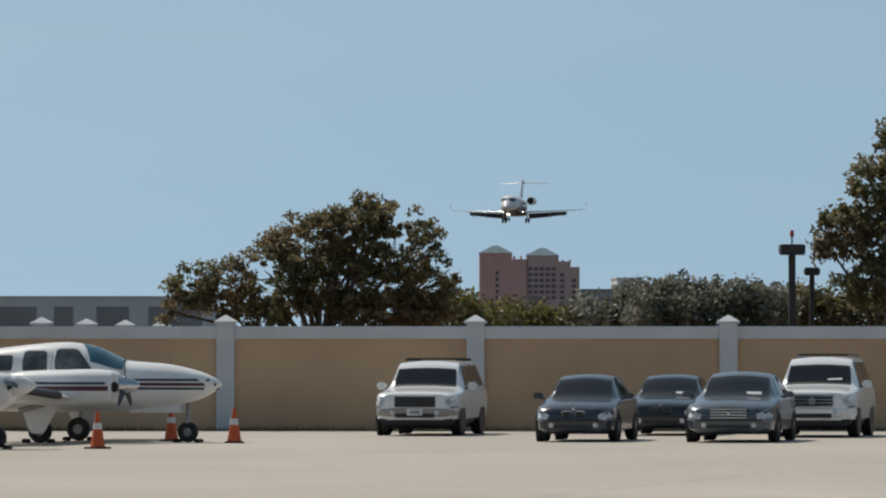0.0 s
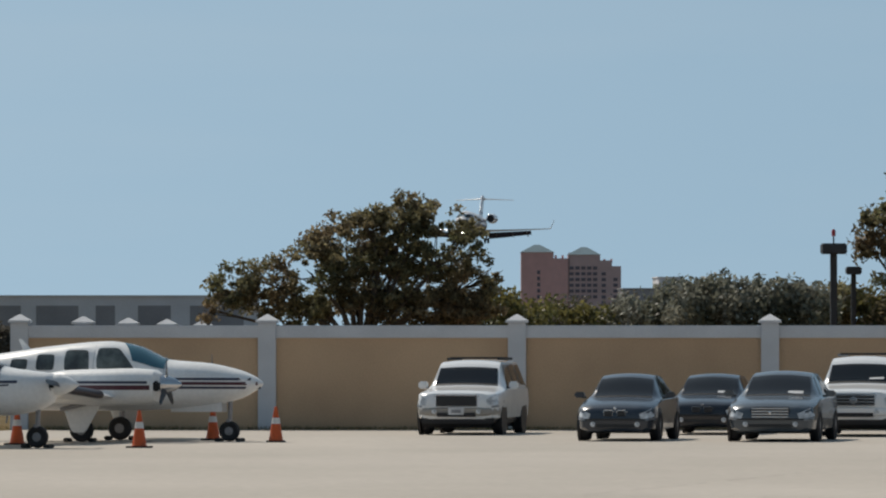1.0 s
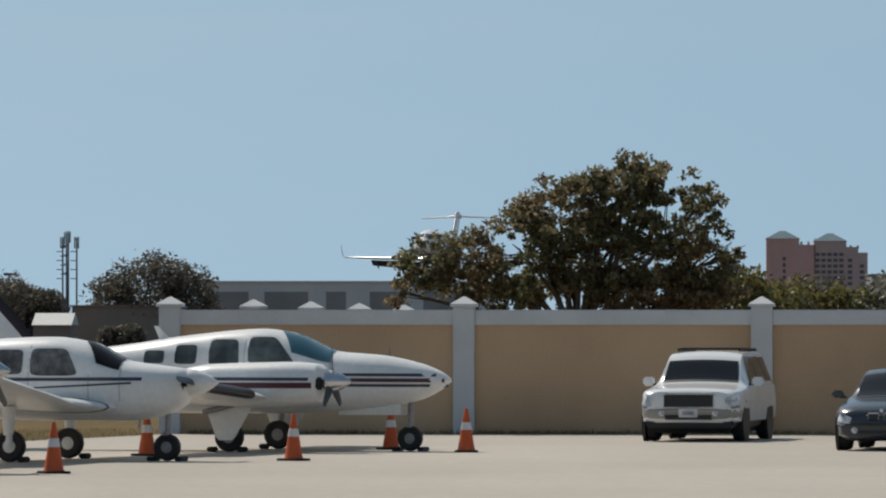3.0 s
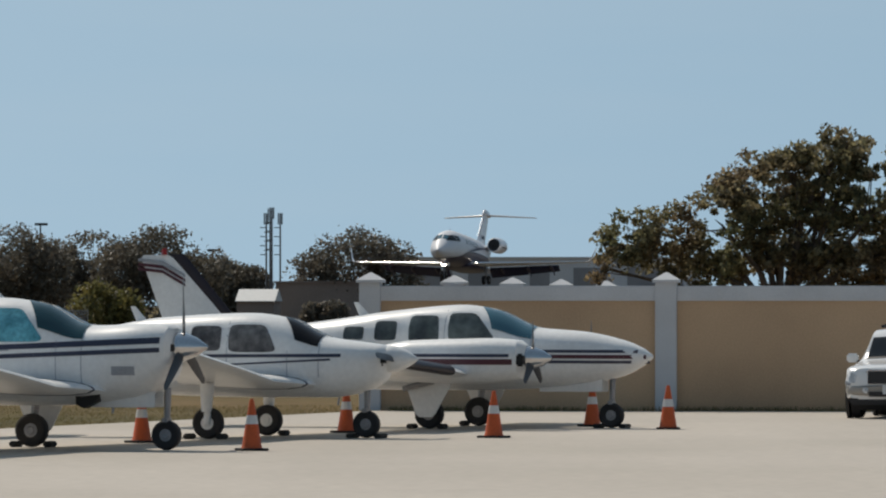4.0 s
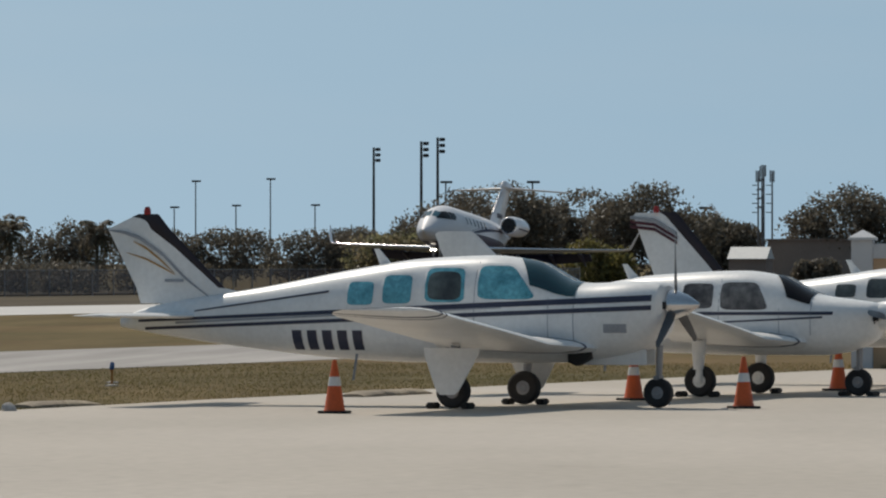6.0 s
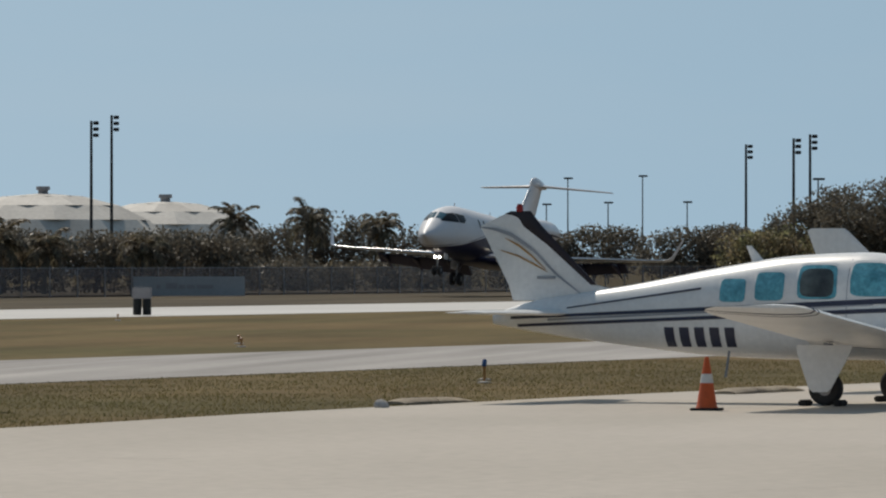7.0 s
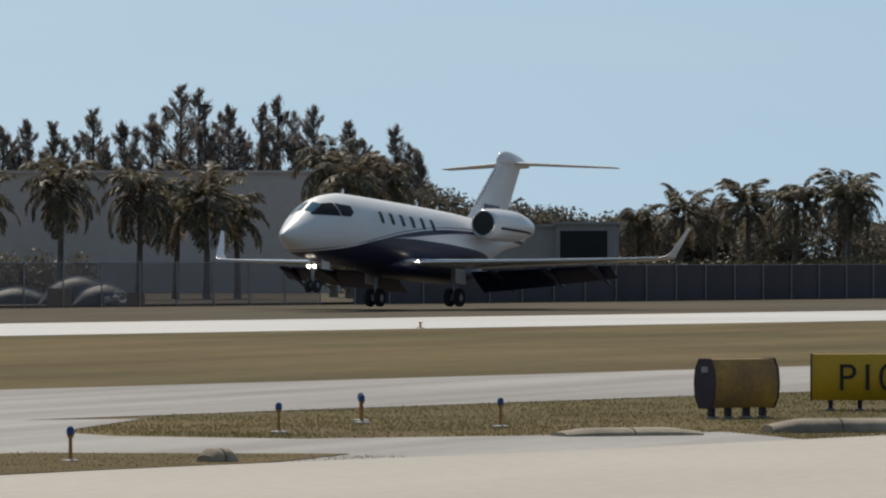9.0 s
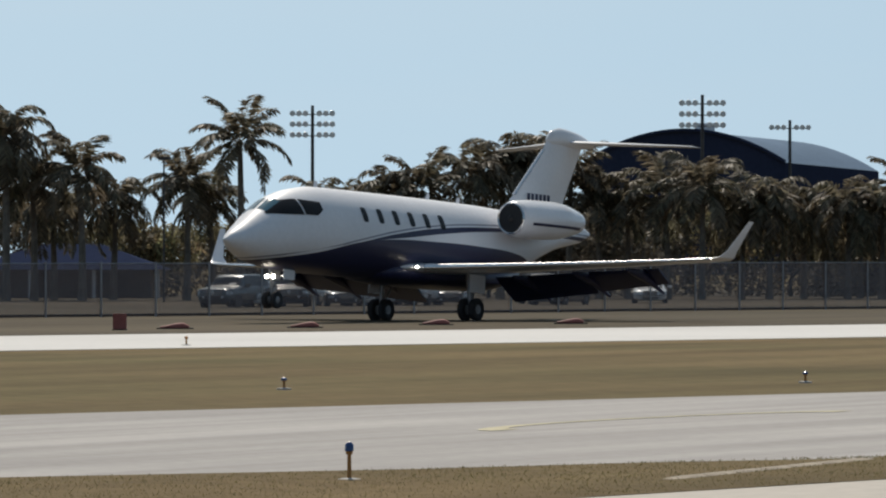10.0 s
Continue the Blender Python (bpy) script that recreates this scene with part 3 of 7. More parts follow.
    for x, z in ((6.3, 3.73), (0.2, 3.72), (-1.5, 3.69)):
        part("blade_antenna", foil([(x, 0, z - 0.05, 0.28, 0.04, 1, 0), (x - 0.12, 0, z + 0.2, 0.14, 0.02, 1, 0)]), M_WHITE, j)
    return j


jet = business_jet()
JET_ROWS = [
    (0.0, 63.0, 924.5, 18.6, 258.8, 0.9, 0.3), (1.0, 45.3, 818.6, 14.1, 258.3, 1.9, 0), (2.2, 22.5, 682, 9.2, 258.6, 2.8, 0), (3.5, 0.93, 558.5, 4.95, 259.2, 3.5, 0.1),
    (4.5, -13.5, 494.9, 2.3, 259.3, 3.9, -0.2), (5.5, -27.6, 437, 1.35, 259.6, 4.2, -0.8), (6.5, -41.5, 380.5, 0.85, 260.0, 4.3, -2.0), (7.0, -48.6, 352.5, 0.5, 260.2, 4.3, -2.5), (7.5, -55.9, 324.1, 0.28, 260.4, 4.3, -2.6),
    (8.0, -62.4, 295.8, 0.2, 260.5, 4.0, -1.3), (8.5, -69.2, 268.0, 0.1, 260.9, 3.9, -0.5), (9.0, -75.4, 239.9, 0.12, 261.0, 3.9, 0.2),
    (9.5, -82.4, 213.5, 0.1, 261.5, 3.2, 1.5), (9.8, -86.8, 198.2, 0.06, 261.8, 3.0, 1.1), (10.0, -89.4, 187.2, 0.0, 262.1, 3.0, 0.5),
]


def motions():
    walk(jet, [(t, pose(x, y, z, roll, -pitch, yaw)) for t, x, y, z, yaw, pitch, roll in JET_ROWS])


# ---- parked light aircraft (x ahead, origin on the ground midway between the main wheels) ----
def blade(name, parent, hub, length, angle, lean=0.12):
    """One propeller blade in the plane across the nose."""
    bm = bmesh.new()
    rings = []
    for s, c, t in ((0.08, 0.09, 0.05), (0.3, 0.145, 0.03), (0.65, 0.12, 0.02), (0.95, 0.09, 0.012), (1.0, 0.04, 0.008)):
        tw = -radians(44 - 26 * s)
        rings.append([(t * v * math.cos(tw) + c * u * math.sin(tw), c * u * math.cos(tw) - t * v * math.sin(tw), s * length) for u, v in ((-0.5, 0), (0, 0.5), (0.5, 0), (0, -0.5))])
    grid_faces(bm, rings)
    part(name, bm, M_PROP, parent, "dark grey propeller blade", m=pose(*hub) @ Matrix.Rotation(radians(angle), 4, "X"))


def light_plane(m, label, kind):
    """A parked low-wing aircraft; kind is bonanza, baron or cherokee, which set its proportions."""
    a = thing("light_aircraft", m, label, "airplane", "parked light aircraft")
    twin, cher = kind == "baron", kind == "cherokee"
    if kind == "bonanza":
        secs = [(2.6, 1.40, 0.30, 0.26, 0.34, 2.3), (2.55, 1.38, 0.42, 0.32, 0.42, 2.4), (2.1, 1.28, 0.54, 0.44, 0.56, 2.6), (1.35, 1.20, 0.58, 0.50, 0.58, 2.6), (0.75, 1.18, 0.61, 0.80, 0.58, 2.5), (0.1, 1.18, 0.62, 0.89, 0.58, 2.5),
                (-0.9, 1.17, 0.61, 0.86, 0.57, 2.5), (-1.9, 1.16, 0.53, 0.73, 0.53, 2.3), (-3.4, 1.15, 0.34, 0.47, 0.38, 2.2), (-4.9, 1.15, 0.13, 0.24, 0.18, 2), (-5.5, 1.13, 0.03, 0.08, 0.06, 2)]
    elif twin:
        secs = [(3.3, 1.14, 0.03, 0.03, 0.03, 2), (3.16, 1.14, 0.16, 0.13, 0.14, 2), (2.85, 1.14, 0.32, 0.26, 0.30, 2.1), (2.2, 1.14, 0.48, 0.40, 0.44, 2.3), (1.4, 1.14, 0.57, 0.47, 0.51, 2.5), (0.75, 1.14, 0.61, 0.74, 0.53, 2.5), (0.2, 1.14, 0.62, 0.83, 0.54, 2.5),
                (-1.0, 1.14, 0.61, 0.735, 0.54, 2.5), (-2.0, 1.15, 0.53, 0.585, 0.50, 2.3), (-3.3, 1.18, 0.34, 0.40, 0.35, 2.2), (-4.7, 1.20, 0.12, 0.22, 0.16, 2), (-5.15, 1.20, 0.03, 0.08, 0.06, 2)]
    else:
        secs = [(2.35, 1.17, 0.22, 0.16, 0.24, 2.2), (2.3, 1.16, 0.30, 0.21, 0.32, 2.3), (1.9, 1.12, 0.44, 0.31, 0.46, 2.5), (1.42, 1.10, 0.55, 0.40, 0.50, 2.6), (0.8, 1.10, 0.57, 0.68, 0.50, 2.5), (0.25, 1.10, 0.57, 0.75, 0.50, 2.5),
                (-1.1, 1.11, 0.53, 0.68, 0.48, 2.3), (-2.4, 1.15, 0.36, 0.44, 0.38, 2.2), (-4.2, 1.2, 0.12, 0.2, 0.16, 2), (-4.5, 1.22, 0.03, 0.08, 0.06, 2)]
    f = Body(secs)
    fu = part("fuselage", f.mesh(56, 32), M_WHITE2, a, "glossy white fuselage")
    tail_x = secs[-1][0]
    for sgn in (1, -1):
        # cabin glass
        if cher:
            panes = [(0.02, 0.80, 1.27, 1.68, -0.22), (-0.58, -0.09, 1.29, 1.66, 0.0)]
            glass = M_GLASS_PALE
        elif twin:
            panes = [(0.06, 0.88, 1.40, 1.84, -0.38), (-0.60, -0.07, 1.38, 1.80, -0.04), (-1.18, -0.80, 1.40, 1.71, 0.0), (-1.72, -1.36, 1.41, 1.62, 0.0)]
            glass = M_GLASS_GREY
        else:
            panes = [(0.04, 0.92, 1.47, 1.93, -0.40), (-0.73, -0.13, 1.43, 1.90, -0.03), (-1.36, -0.92, 1.41, 1.80, 0.0), (-1.90, -1.50, 1.39, 1.71, 0.0)]
            glass = M_GLASS_SUNSHADE
        for i, (x0, x1, z0, z1, ln) in enumerate(panes):
            part("window_frame", f.window(x0 - 0.03, x1 + 0.03, z0 - 0.03, z1 + 0.03, sgn, ln, 6, 0.004), M_WHITE2, fu)
            part("cabin_window", f.window(x0, x1, z0, z1, sgn, ln, 6, 0.009), glass, fu, "blue-green sunshade behind the pane" if glass is M_GLASS_SUNSHADE else "dark cabin window")
            if i == 1 and kind == "bonanza":
                part("headrest_shape", f.window(x0 + 0.04, x1 - 0.05, z0 + 0.03, z1 - 0.05, sgn, ln, 4.0, 0.012), M_GLASS_GREY, fu, "dark seat seen behind the pane")
        ws = (0.48, 1.42) if not cher else (0.74, 1.40)
        part("windshield", f.wrap(ws[0], ws[1], 87 if sgn > 0 else 93, 32 if sgn > 0 else 148, -0.0, 0.010, rake=0.36), M_GLASS_DARK if cher else M_GLASS_BLUE if twin else M_GLASS_SHIELD, fu, "curved tinted windshield")
        # cabin door seam and cowl joint
        for xa, za, zb in ((0.0, 0.86, panes[0][3] + 0.05), (panes[0][1] + 0.14, 0.86, panes[0][2] + 0.02), (1.42, 0.9, secs[3][1] + 0.42)):
            bm = bmesh.new()
            f.band(bm, [xa, xa + 0.010], lambda x: za, lambda x: zb, sgn, 0.005, 8)
            part("seam", bm, M_SILVERSTRIPE, fu, smooth=False)
        # stripes along the flank
        nose_x = secs[0][0] - 0.1
        lines = {"bonanza": [(-5.2, nose_x, 1.14, 1.45, 0.035, 0.085, M_NAVYSTRIPE), (-5.1, nose_x, 1.03, 1.33, 0.04, 0.065, M_NAVYSTRIPE), (-4.6, 0.4, 1.12, 1.35, 0.03, 0.018, M_SILVERSTRIPE), (-4.3, -2.2, 1.29, 1.56, 0.018, 0.03, M_NAVYSTRIPE)],
                 "baron": [(-4.6, 3.22, 1.16, 1.105, 0.035, 0.065, M_MAROON), (-4.6, 3.25, 1.07, 1.03, 0.025, 0.05, M_NAVYSTRIPE), (-4.6, 3.1, 1.245, 1.20, 0.025, 0.05, M_NAVYSTRIPE)],
                 "cherokee": [(-4.0, 1.75, 1.17, 1.20, 0.045, 0.05, M_NAVYSTRIPE), (-1.5, 1.6, 1.00, 1.15, 0.02, 0.03, M_NAVYSTRIPE)]}[kind]
        for x0, x1, z0, z1, h0, h1, mat in lines:
            bm = bmesh.new()
            xs = np.linspace(x0, x1, 30)
            f.band(bm, xs, lambda x: z0 + (z1 - z0) * (x - x0) / (x1 - x0), lambda x: z0 + (z1 - z0) * (x - x0) / (x1 - x0) + h0 + (h1 - h0) * (x - x0) / (x1 - x0), sgn, 0.007, 2)
            part("stripe", bm, mat, fu, "painted side stripe")
        if kind == "bonanza":
            for k in range(5):
                bm = bmesh.new()
                xa = -2.75 + k * 0.235
                f.band(bm, [xa, xa + 0.05, xa + 0.15], lambda x: 0.77, lambda x: 1.04, sgn, 0.008, 3)
                part("registration_bar", bm, M_NAVYSTRIPE, fu, "dark navy registration mark")
            bm = bmesh.new()
            f.band(bm, [1.85, 2.0, 2.17], lambda x: 1.02, lambda x: 1.14, sgn, 0.006, 2)
            part("louvre", bm, M_SILVERSTRIPE, fu, "small grey air louvre")
        # wings
        semi = 5.0 if not cher else 4.6
        root = 1.3 if not cher else 0.95
        zr = 0.80 if not cher else 0.78
        c0, c1 = (1.9, 1.62) if not cher else (1.75, 1.45)
        st = [(root + 0.5, 0.35, zr, c0 + 0.5, 0.27, 0, 1), (root, 1.2, zr + 0.07, c0 - 0.25, 0.25, 0, 1), (root - 0.02, semi * 0.55, zr + 0.25, (c0 + c1) / 2 - 0.1, 0.2, 0, 1), (root - 0.05, semi - 0.35, zr + 0.46, c1, 0.21, 0, 1), (root - 0.08, semi - 0.12, zr + 0.50, c1 * 0.97, 0.19, 0, 1), (root - 0.14, semi - 0.03, zr + 0.53, c1 * 0.90, 0.13, 0, 1), (root - 0.28, semi + 0.03, zr + 0.56, c1 * 0.72, 0.05, 0, 1)]
        if twin:
            st = [(x - 0.34 - 0.045 * y, y, z - 0.045 * y, c * 0.95, t, ny, nz) for x, y, z, c, t, ny, nz in st]
        if sgn < 0:
            st = mirror_y(st)
        wg = part("wing", foil(st), M_WHITE2, a, "tapered white wing")
        # tip stripes
        lines2 = ((semi - 0.20, 0.022), (semi - 0.10, 0.018)) if kind == "bonanza" else ()
        for yy, wd in lines2 + (((0.62, 0.03),) if not twin else ()):
            ends = []
            for y in (yy, yy + wd):
                q = max(i for i in range(len(st) - 1) if abs(st[i][1]) <= y)
                u = (y - abs(st[q][1])) / (abs(st[q + 1][1]) - abs(st[q][1]))
                s7 = [a0 + (a1 - a0) * u for a0, a1 in zip(st[q], st[q + 1])]
                ends.append((s7[0] + 0.008, sgn * y, s7[2], s7[3] * 1.01, s7[4] * 1.07 + 0.004, 0, 1))
            part("wing_line", foil(ends), M_NAVYSTRIPE, wg, "dark painted line round the wing")
        # main gear
        gy = 1.45 if not cher else 1.45
        leg = part("main_gear", a_tube((0.05, sgn * gy * 0.98, zr + 0.05), (0, sgn * gy, 0.22), 0.065, 0.05), M_WHITE2 if cher else M_STEEL, a, "main gear leg")
        add_wheel(leg, 0, sgn * gy - sgn * 0.08, 0.235, 0.235, 0.17, M_WHITE2 if cher else M_STEEL)
        if not cher:  # a large door tapering down to the wheel, fixed to the leg's outer side
            zt = zr + 0.02
            bm = bmesh.new()
            grid_faces(bm, [[(x, sgn * (gy + 0.14 + dy + 0.10 * (zt - z)), z) for x, z in ((-0.34, zt), (0.46, zt), (0.44, zt - 0.10), (0.18, 0.24), (0.12, 0.19), (-0.08, 0.19), (-0.14, 0.24), (-0.32, zt - 0.12))] for dy in (-0.012, 0.012)])
            part("gear_door", bm, M_WHITE2, leg, "white gear door", smooth=False)
        else:
            part("leg_fairing", a_lathe([(0.40, 0.075), (0.5, 0.085), (0.82, 0.10)], (0, sgn * gy, 0), "z", 12), M_WHITE2, leg)
        # tail
        tz = 1.22 if kind == "bonanza" else 1.3
        ts = [(tail_x + 1.25, 0.05, tz, 1.15, 0.11, 0, 1), (tail_x + 0.85, 1.9, tz + 0.02, 0.75, 0.07, 0, 1), (tail_x + 0.72, 2.0, tz + 0.02, 0.5, 0.03, 0, 1)]
        part("tailplane", foil(ts if sgn > 0 else mirror_y(ts)), M_WHITE2, a)
        for dx in (-0.25, 0.25):
            part("wheel_chock", a_box(dx - 0.06, dx + 0.06, sgn * gy - 0.18, sgn * gy + 0.1, 0.0, 0.085, 0.02), M_BLACK, leg, "black wheel chock")
        if twin:
            ey, ez, ex = 1.72, 1.10, -0.33
            nac = Body([(2.05, ez + 0.03, 0.2, 0.2, 0.22, 2.2), (1.95, ez + 0.03, 0.36, 0.28, 0.33, 2.4), (1.2, ez, 0.42, 0.34, 0.38, 2.6), (0.2, ez - 0.02, 0.40, 0.33, 0.34, 2.5), (-0.7, ez - 0.06, 0.25, 0.2, 0.2, 2), (-1.3, ez - 0.1, 0.04, 0.05, 0.05, 2)])
            nm = nac.mesh(24, 20)
            bm2, bm3 = bmesh.new(), bmesh.new()
            nac.band(bm2, np.linspace(-0.4, 1.9, 14), lambda x: ez - 0.075, lambda x: ez + 0.015, sgn, 0.007, 2)
            nac.band(bm3, np.linspace(-0.4, 1.85, 14), lambda x: ez + 0.045, lambda x: ez + 0.095, sgn, 0.007, 2)
            for b in (nm, bm2, bm3):
                for v in b.verts:
                    v.co.y += sgn * ey
                    v.co.x += ex
            en = part("engine", nm, M_WHITE2, a, "white engine nacelle")
            part("stripe", bm2, M_MAROON, en)
            part("stripe", bm3, M_NAVYSTRIPE, en)
            part("cowl_intake", a_box(1.90 + ex, 2.06 + ex, sgn * ey - 0.34, sgn * ey + 0.34, ez - 0.10, ez + 0.10, 0.03), M_DARK, en, "dark cowl intake")
            part("spinner", a_lathe([(2.02 + ex, 0.19), (2.12 + ex, 0.185), (2.3 + ex, 0.13), (2.45 + ex, 0.03)], (0, sgn * ey, ez + 0.03), "x", 16), M_CHROME, en, "polished spinner")
            for ang in (0, 128, 232):
                blade("propeller_blade", en, (2.14 + ex, sgn * ey, ez + 0.03), 0.58 if ang == 0 else 0.62, ang + (4 if sgn > 0 else 0))
            part("exhaust", a_tube((0.5 + ex, sgn * ey, ez - 0.34), (0.0 + ex, sgn * ey, ez - 0.46), 0.05, 0.045), M_STEEL, en)
            boot = [(x + 0.03, y, z, 0.26 * c, 1.06 * t, ny, nz) for x, y, z, c, t, ny, nz in st[2:6]]
            part("deice_boot", foil(boot), M_DEEP, wg, "black rubber leading edge boot")
    # fin
    if kind == "cherokee":
        fin = [(tail_x + 1.6, 0, 1.38, 1.5, 0.1, 1, 0), (tail_x + 1.15, 0, 1.75, 1.1, 0.1, 1, 0), (tail_x + 0.46, 0, 2.40, 0.66, 0.06, 1, 0), (tail_x + 0.40, 0, 2.44, 0.54, 0.03, 1, 0)]
    else:
        top = 2.64 if kind == "bonanza" else 2.78
        fin = [(tail_x + 2.5, 0, 1.40, 2.2, 0.06, 1, 0), (tail_x + 1.55, 0, 1.62, 1.32, 0.11, 1, 0), (tail_x + 0.60, 0, top - 0.05, 0.78, 0.07, 1, 0), (tail_x + 0.52, 0, top, 0.66, 0.03, 1, 0)]
        if kind == "bonanza":  # the tip slopes down to the rudder
            fin[2:] = [(tail_x + 0.72, 0, top - 0.20, 0.92, 0.075, 1, 0), (tail_x + 0.58, 0, top - 0.03, 0.40, 0.06, 1, 0), (tail_x + 0.55, 0, top, 0.28, 0.03, 1, 0)]
    fn = part("fin", foil(fin), M_WHITE2, a, "swept white fin")
    if kind != "cherokee":
        topz = fin[-1][2]
        edge = [(fin[1][0] + 0.02, 0, fin[1][2], 0.34, 0.135, 1, 0), (fin[2][0] + 0.02, 0, fin[2][2], 0.40, 0.10, 1, 0), (fin[3][0] + 0.02, 0, topz + 0.01, 0.40, 0.05, 1, 0)]
        if kind == "bonanza":
            edge = [(fin[1][0] + 0.02, 0, fin[1][2], 0.14, 0.10, 1, 0), (fin[2][0] + 0.02, 0, fin[2][2], 0.50, 0.10, 1, 0), (fin[3][0] + 0.02, 0, fin[3][2], 0.43, 0.08, 1, 0), (fin[4][0] + 0.015, 0, topz + 0.008, 0.30, 0.04, 1, 0)]
        part("fin_edge_band", foil(edge), M_DEEP, fn, "near-black leading edge band")
        if kind == "bonanza":  # grey line under the band and two pointed ochre sweeps; steps forward of the rudder, heights
            ribbons = (([(0.02, 2.425), (0.25, 2.395), (0.49, 2.32), (0.83, 2.10), (1.18, 1.76), (1.55, 1.49)], 0.055, M_SILVERSTRIPE), ([(0.40, 2.27), (0.60, 2.17), (0.79, 2.03), (1.02, 1.83)], 0.035, M_OCHRE), ([(0.30, 2.11), (0.60, 2.02), (0.87, 1.89), (1.04, 1.80)], 0.028, M_OCHRE))
            origin = tail_x - 0.20
        else:
            ribbons = tuple(([(-0.12, topz - 0.075 - k), (0.30, topz - 0.12 - k), (0.64 + 0.05, topz - 0.34 - k)], 0.05, mat) for k, mat in ((0.0, M_SILVERSTRIPE), (0.075, M_MAROON), (0.15, M_MAROON)))
            origin = fin[2][0] - 0.70
        for line, wide, mat in ribbons:
            for s in (1, -1):
                bm = bmesh.new()
                rows = []
                for i in range(19):
                    u = i / 18 * (len(line) - 1)
                    q = min(int(u), len(line) - 2)
                    x, z = [a0 + (a1 - a0) * (u - q) for a0, a1 in zip(line[q], line[q + 1])]
                    h = wide / 2 * (math.sin(math.pi * (0.03 + 0.94 * i / 18)) ** 0.6 if kind == "bonanza" else 1.0)
                    y = s * (0.060 if s > 0 else 0.042)
                    rows.append([(origin + x, y, z + h), (origin + x, y, z - h)])
                grid_faces(bm, rows, closed=False, caps=False)
                part("fin_stripe", bm, mat, fn)
        if kind == "bonanza":
            for s in (1, -1):
                part("script_bar", a_box(-0.14, 0.14, -0.003, 0.003, -0.02, 0.02), M_SILVERSTRIPE, fn, "small grey lettering bar", smooth=False, m=pose(fin[1][0] - 0.72, s * 0.058, 1.72))
        bc = fin[-1][0] - (0.15 if kind == "bonanza" else 0.3)
        part("beacon", a_lathe([(0, 0.05), (0.06, 0.05), (0.11, 0.03)], (bc, 0, topz), "z", 12), M_BEACON, fn, "red beacon")
    # nose gear, propeller, small fittings
    nx = {"bonanza": 2.45, "baron": 2.62, "cherokee": 2.0}[kind]
    leg = part("nose_gear", a_tube((nx + 0.02, 0, 0.85), (nx, 0, 0.2), 0.05, 0.04), M_STEEL, a, "nose gear leg")
    add_wheel(leg, nx, 0, 0.205, 0.205, 0.15, M_STEEL)
    part("nose_fork", a_box(nx - 0.04, nx + 0.04, -0.11, 0.11, 0.38, 0.44, 0.01), M_STEEL, leg)
    if not cher:
        for s in (1, -1):
            part("nose_gear_door", a_box(nx - 1.15, nx - 0.1, s * 0.17 - 0.01, s * 0.17 + 0.01, 0.58, 0.80, 0.01), M_WHITE2, leg)
    if kind == "bonanza":
        bm = bmesh.new()
        grid_faces(bm, [[(1.30, y, 0.74), (1.66, y, 0.80), (1.60, y, 0.66), (1.42, y, 0.57), (1.30, y, 0.62)] for y in (-0.44, -0.26)])
        part("scoop", bm, M_DARK, fu, "dark open cowl flap", smooth=False)
    if kind != "bonanza":
        for dx in (-0.21, 0.22):
            part("wheel_chock", a_box(nx + dx - 0.055, nx + dx + 0.055, -0.2, 0.18, 0.0, 0.07, 0.015), M_BLACK, leg, "black wheel chock")
    if not twin:
        hub = (secs[0][0] + 0.1, 0, secs[0][1])
        sp = part("spinner", a_lathe([(0, 0.2), (0.1, 0.2), (0.28, 0.13), (0.44, 0.02)], (secs[0][0], 0, secs[0][1]), "x", 18), M_CHROME if kind == "bonanza" else M_WHITE2, a, "polished spinner" if kind == "bonanza" else "white spinner")
        for ang in ((86, 266) if cher else (2, 125, 240)):
            blade("propeller_blade", sp, hub, 0.98, ang)
        part("cowl_intake", a_box(secs[0][0] - 0.08, secs[0][0] + 0.02, -0.31, 0.31, secs[0][1] - 0.10, secs[0][1] + 0.08, 0.04), M_DARK, fu, "dark cowl intake")
    roof = f.at(-1.4)[1] + f.at(-1.4)[3]
    part("antenna", foil([(-1.4, 0, roof - 0.05, 0.2, 0.03, 1, 0), (-1.62, 0, roof + 0.19, 0.08, 0.015, 1, 0)]), M_WHITE2, fu)
    part("step", a_tube((-1.75, -0.50, 0.72), (-1.78, -0.56, 0.36), 0.018, 0.018, 6), M_STEEL, fu)
    return a


HEAD = -16.0
light_plane(pose(-7.52, 92.2, 0.012, 0, 0, HEAD), "white single-engine aircraft with navy stripes and blue sunshades in its windows", "bonanza")
light_plane(pose(-4.6, 100.4, 0.012, 0, 0, HEAD), "plain white low-wing single-engine aircraft parked on the apron", "cherokee")
light_plane(pose(-1.5, 108.6, 0.012, 0, 0, HEAD), "white twin-engine aircraft with maroon and navy stripes", "baron")


# ---- traffic cones ----
def traffic_cone(m):
    c = thing("traffic_cone", m, "orange traffic cone with one white band, standing on the apron", "traffic cone", "cones round the parked aircraft")
    part("base", a_box(-0.19, 0.19, -0.19, 0.19, 0, 0.035, 0.012), M_BLACK, c, "black rubber base")
    prof = lambda z: 0.145 - 0.165 * z
    part("body", a_lathe([(0.03, 0.15), (0.06, prof(0.06)), (0.40, prof(0.40)), (0.68, 0.03), (0.70, 0.022)], (0, 0, 0), "z", 18), M_ORANGE, c, "orange rubber cone")
    part("band", a_lathe([(0.36, prof(0.36) + 0.004), (0.48, prof(0.48) + 0.004)], (0, 0, 0), "z", 18), M_REFLECT, c, "white reflective band")
    return c


first = traffic_cone(pose(1.9, 106.8, 0.012))
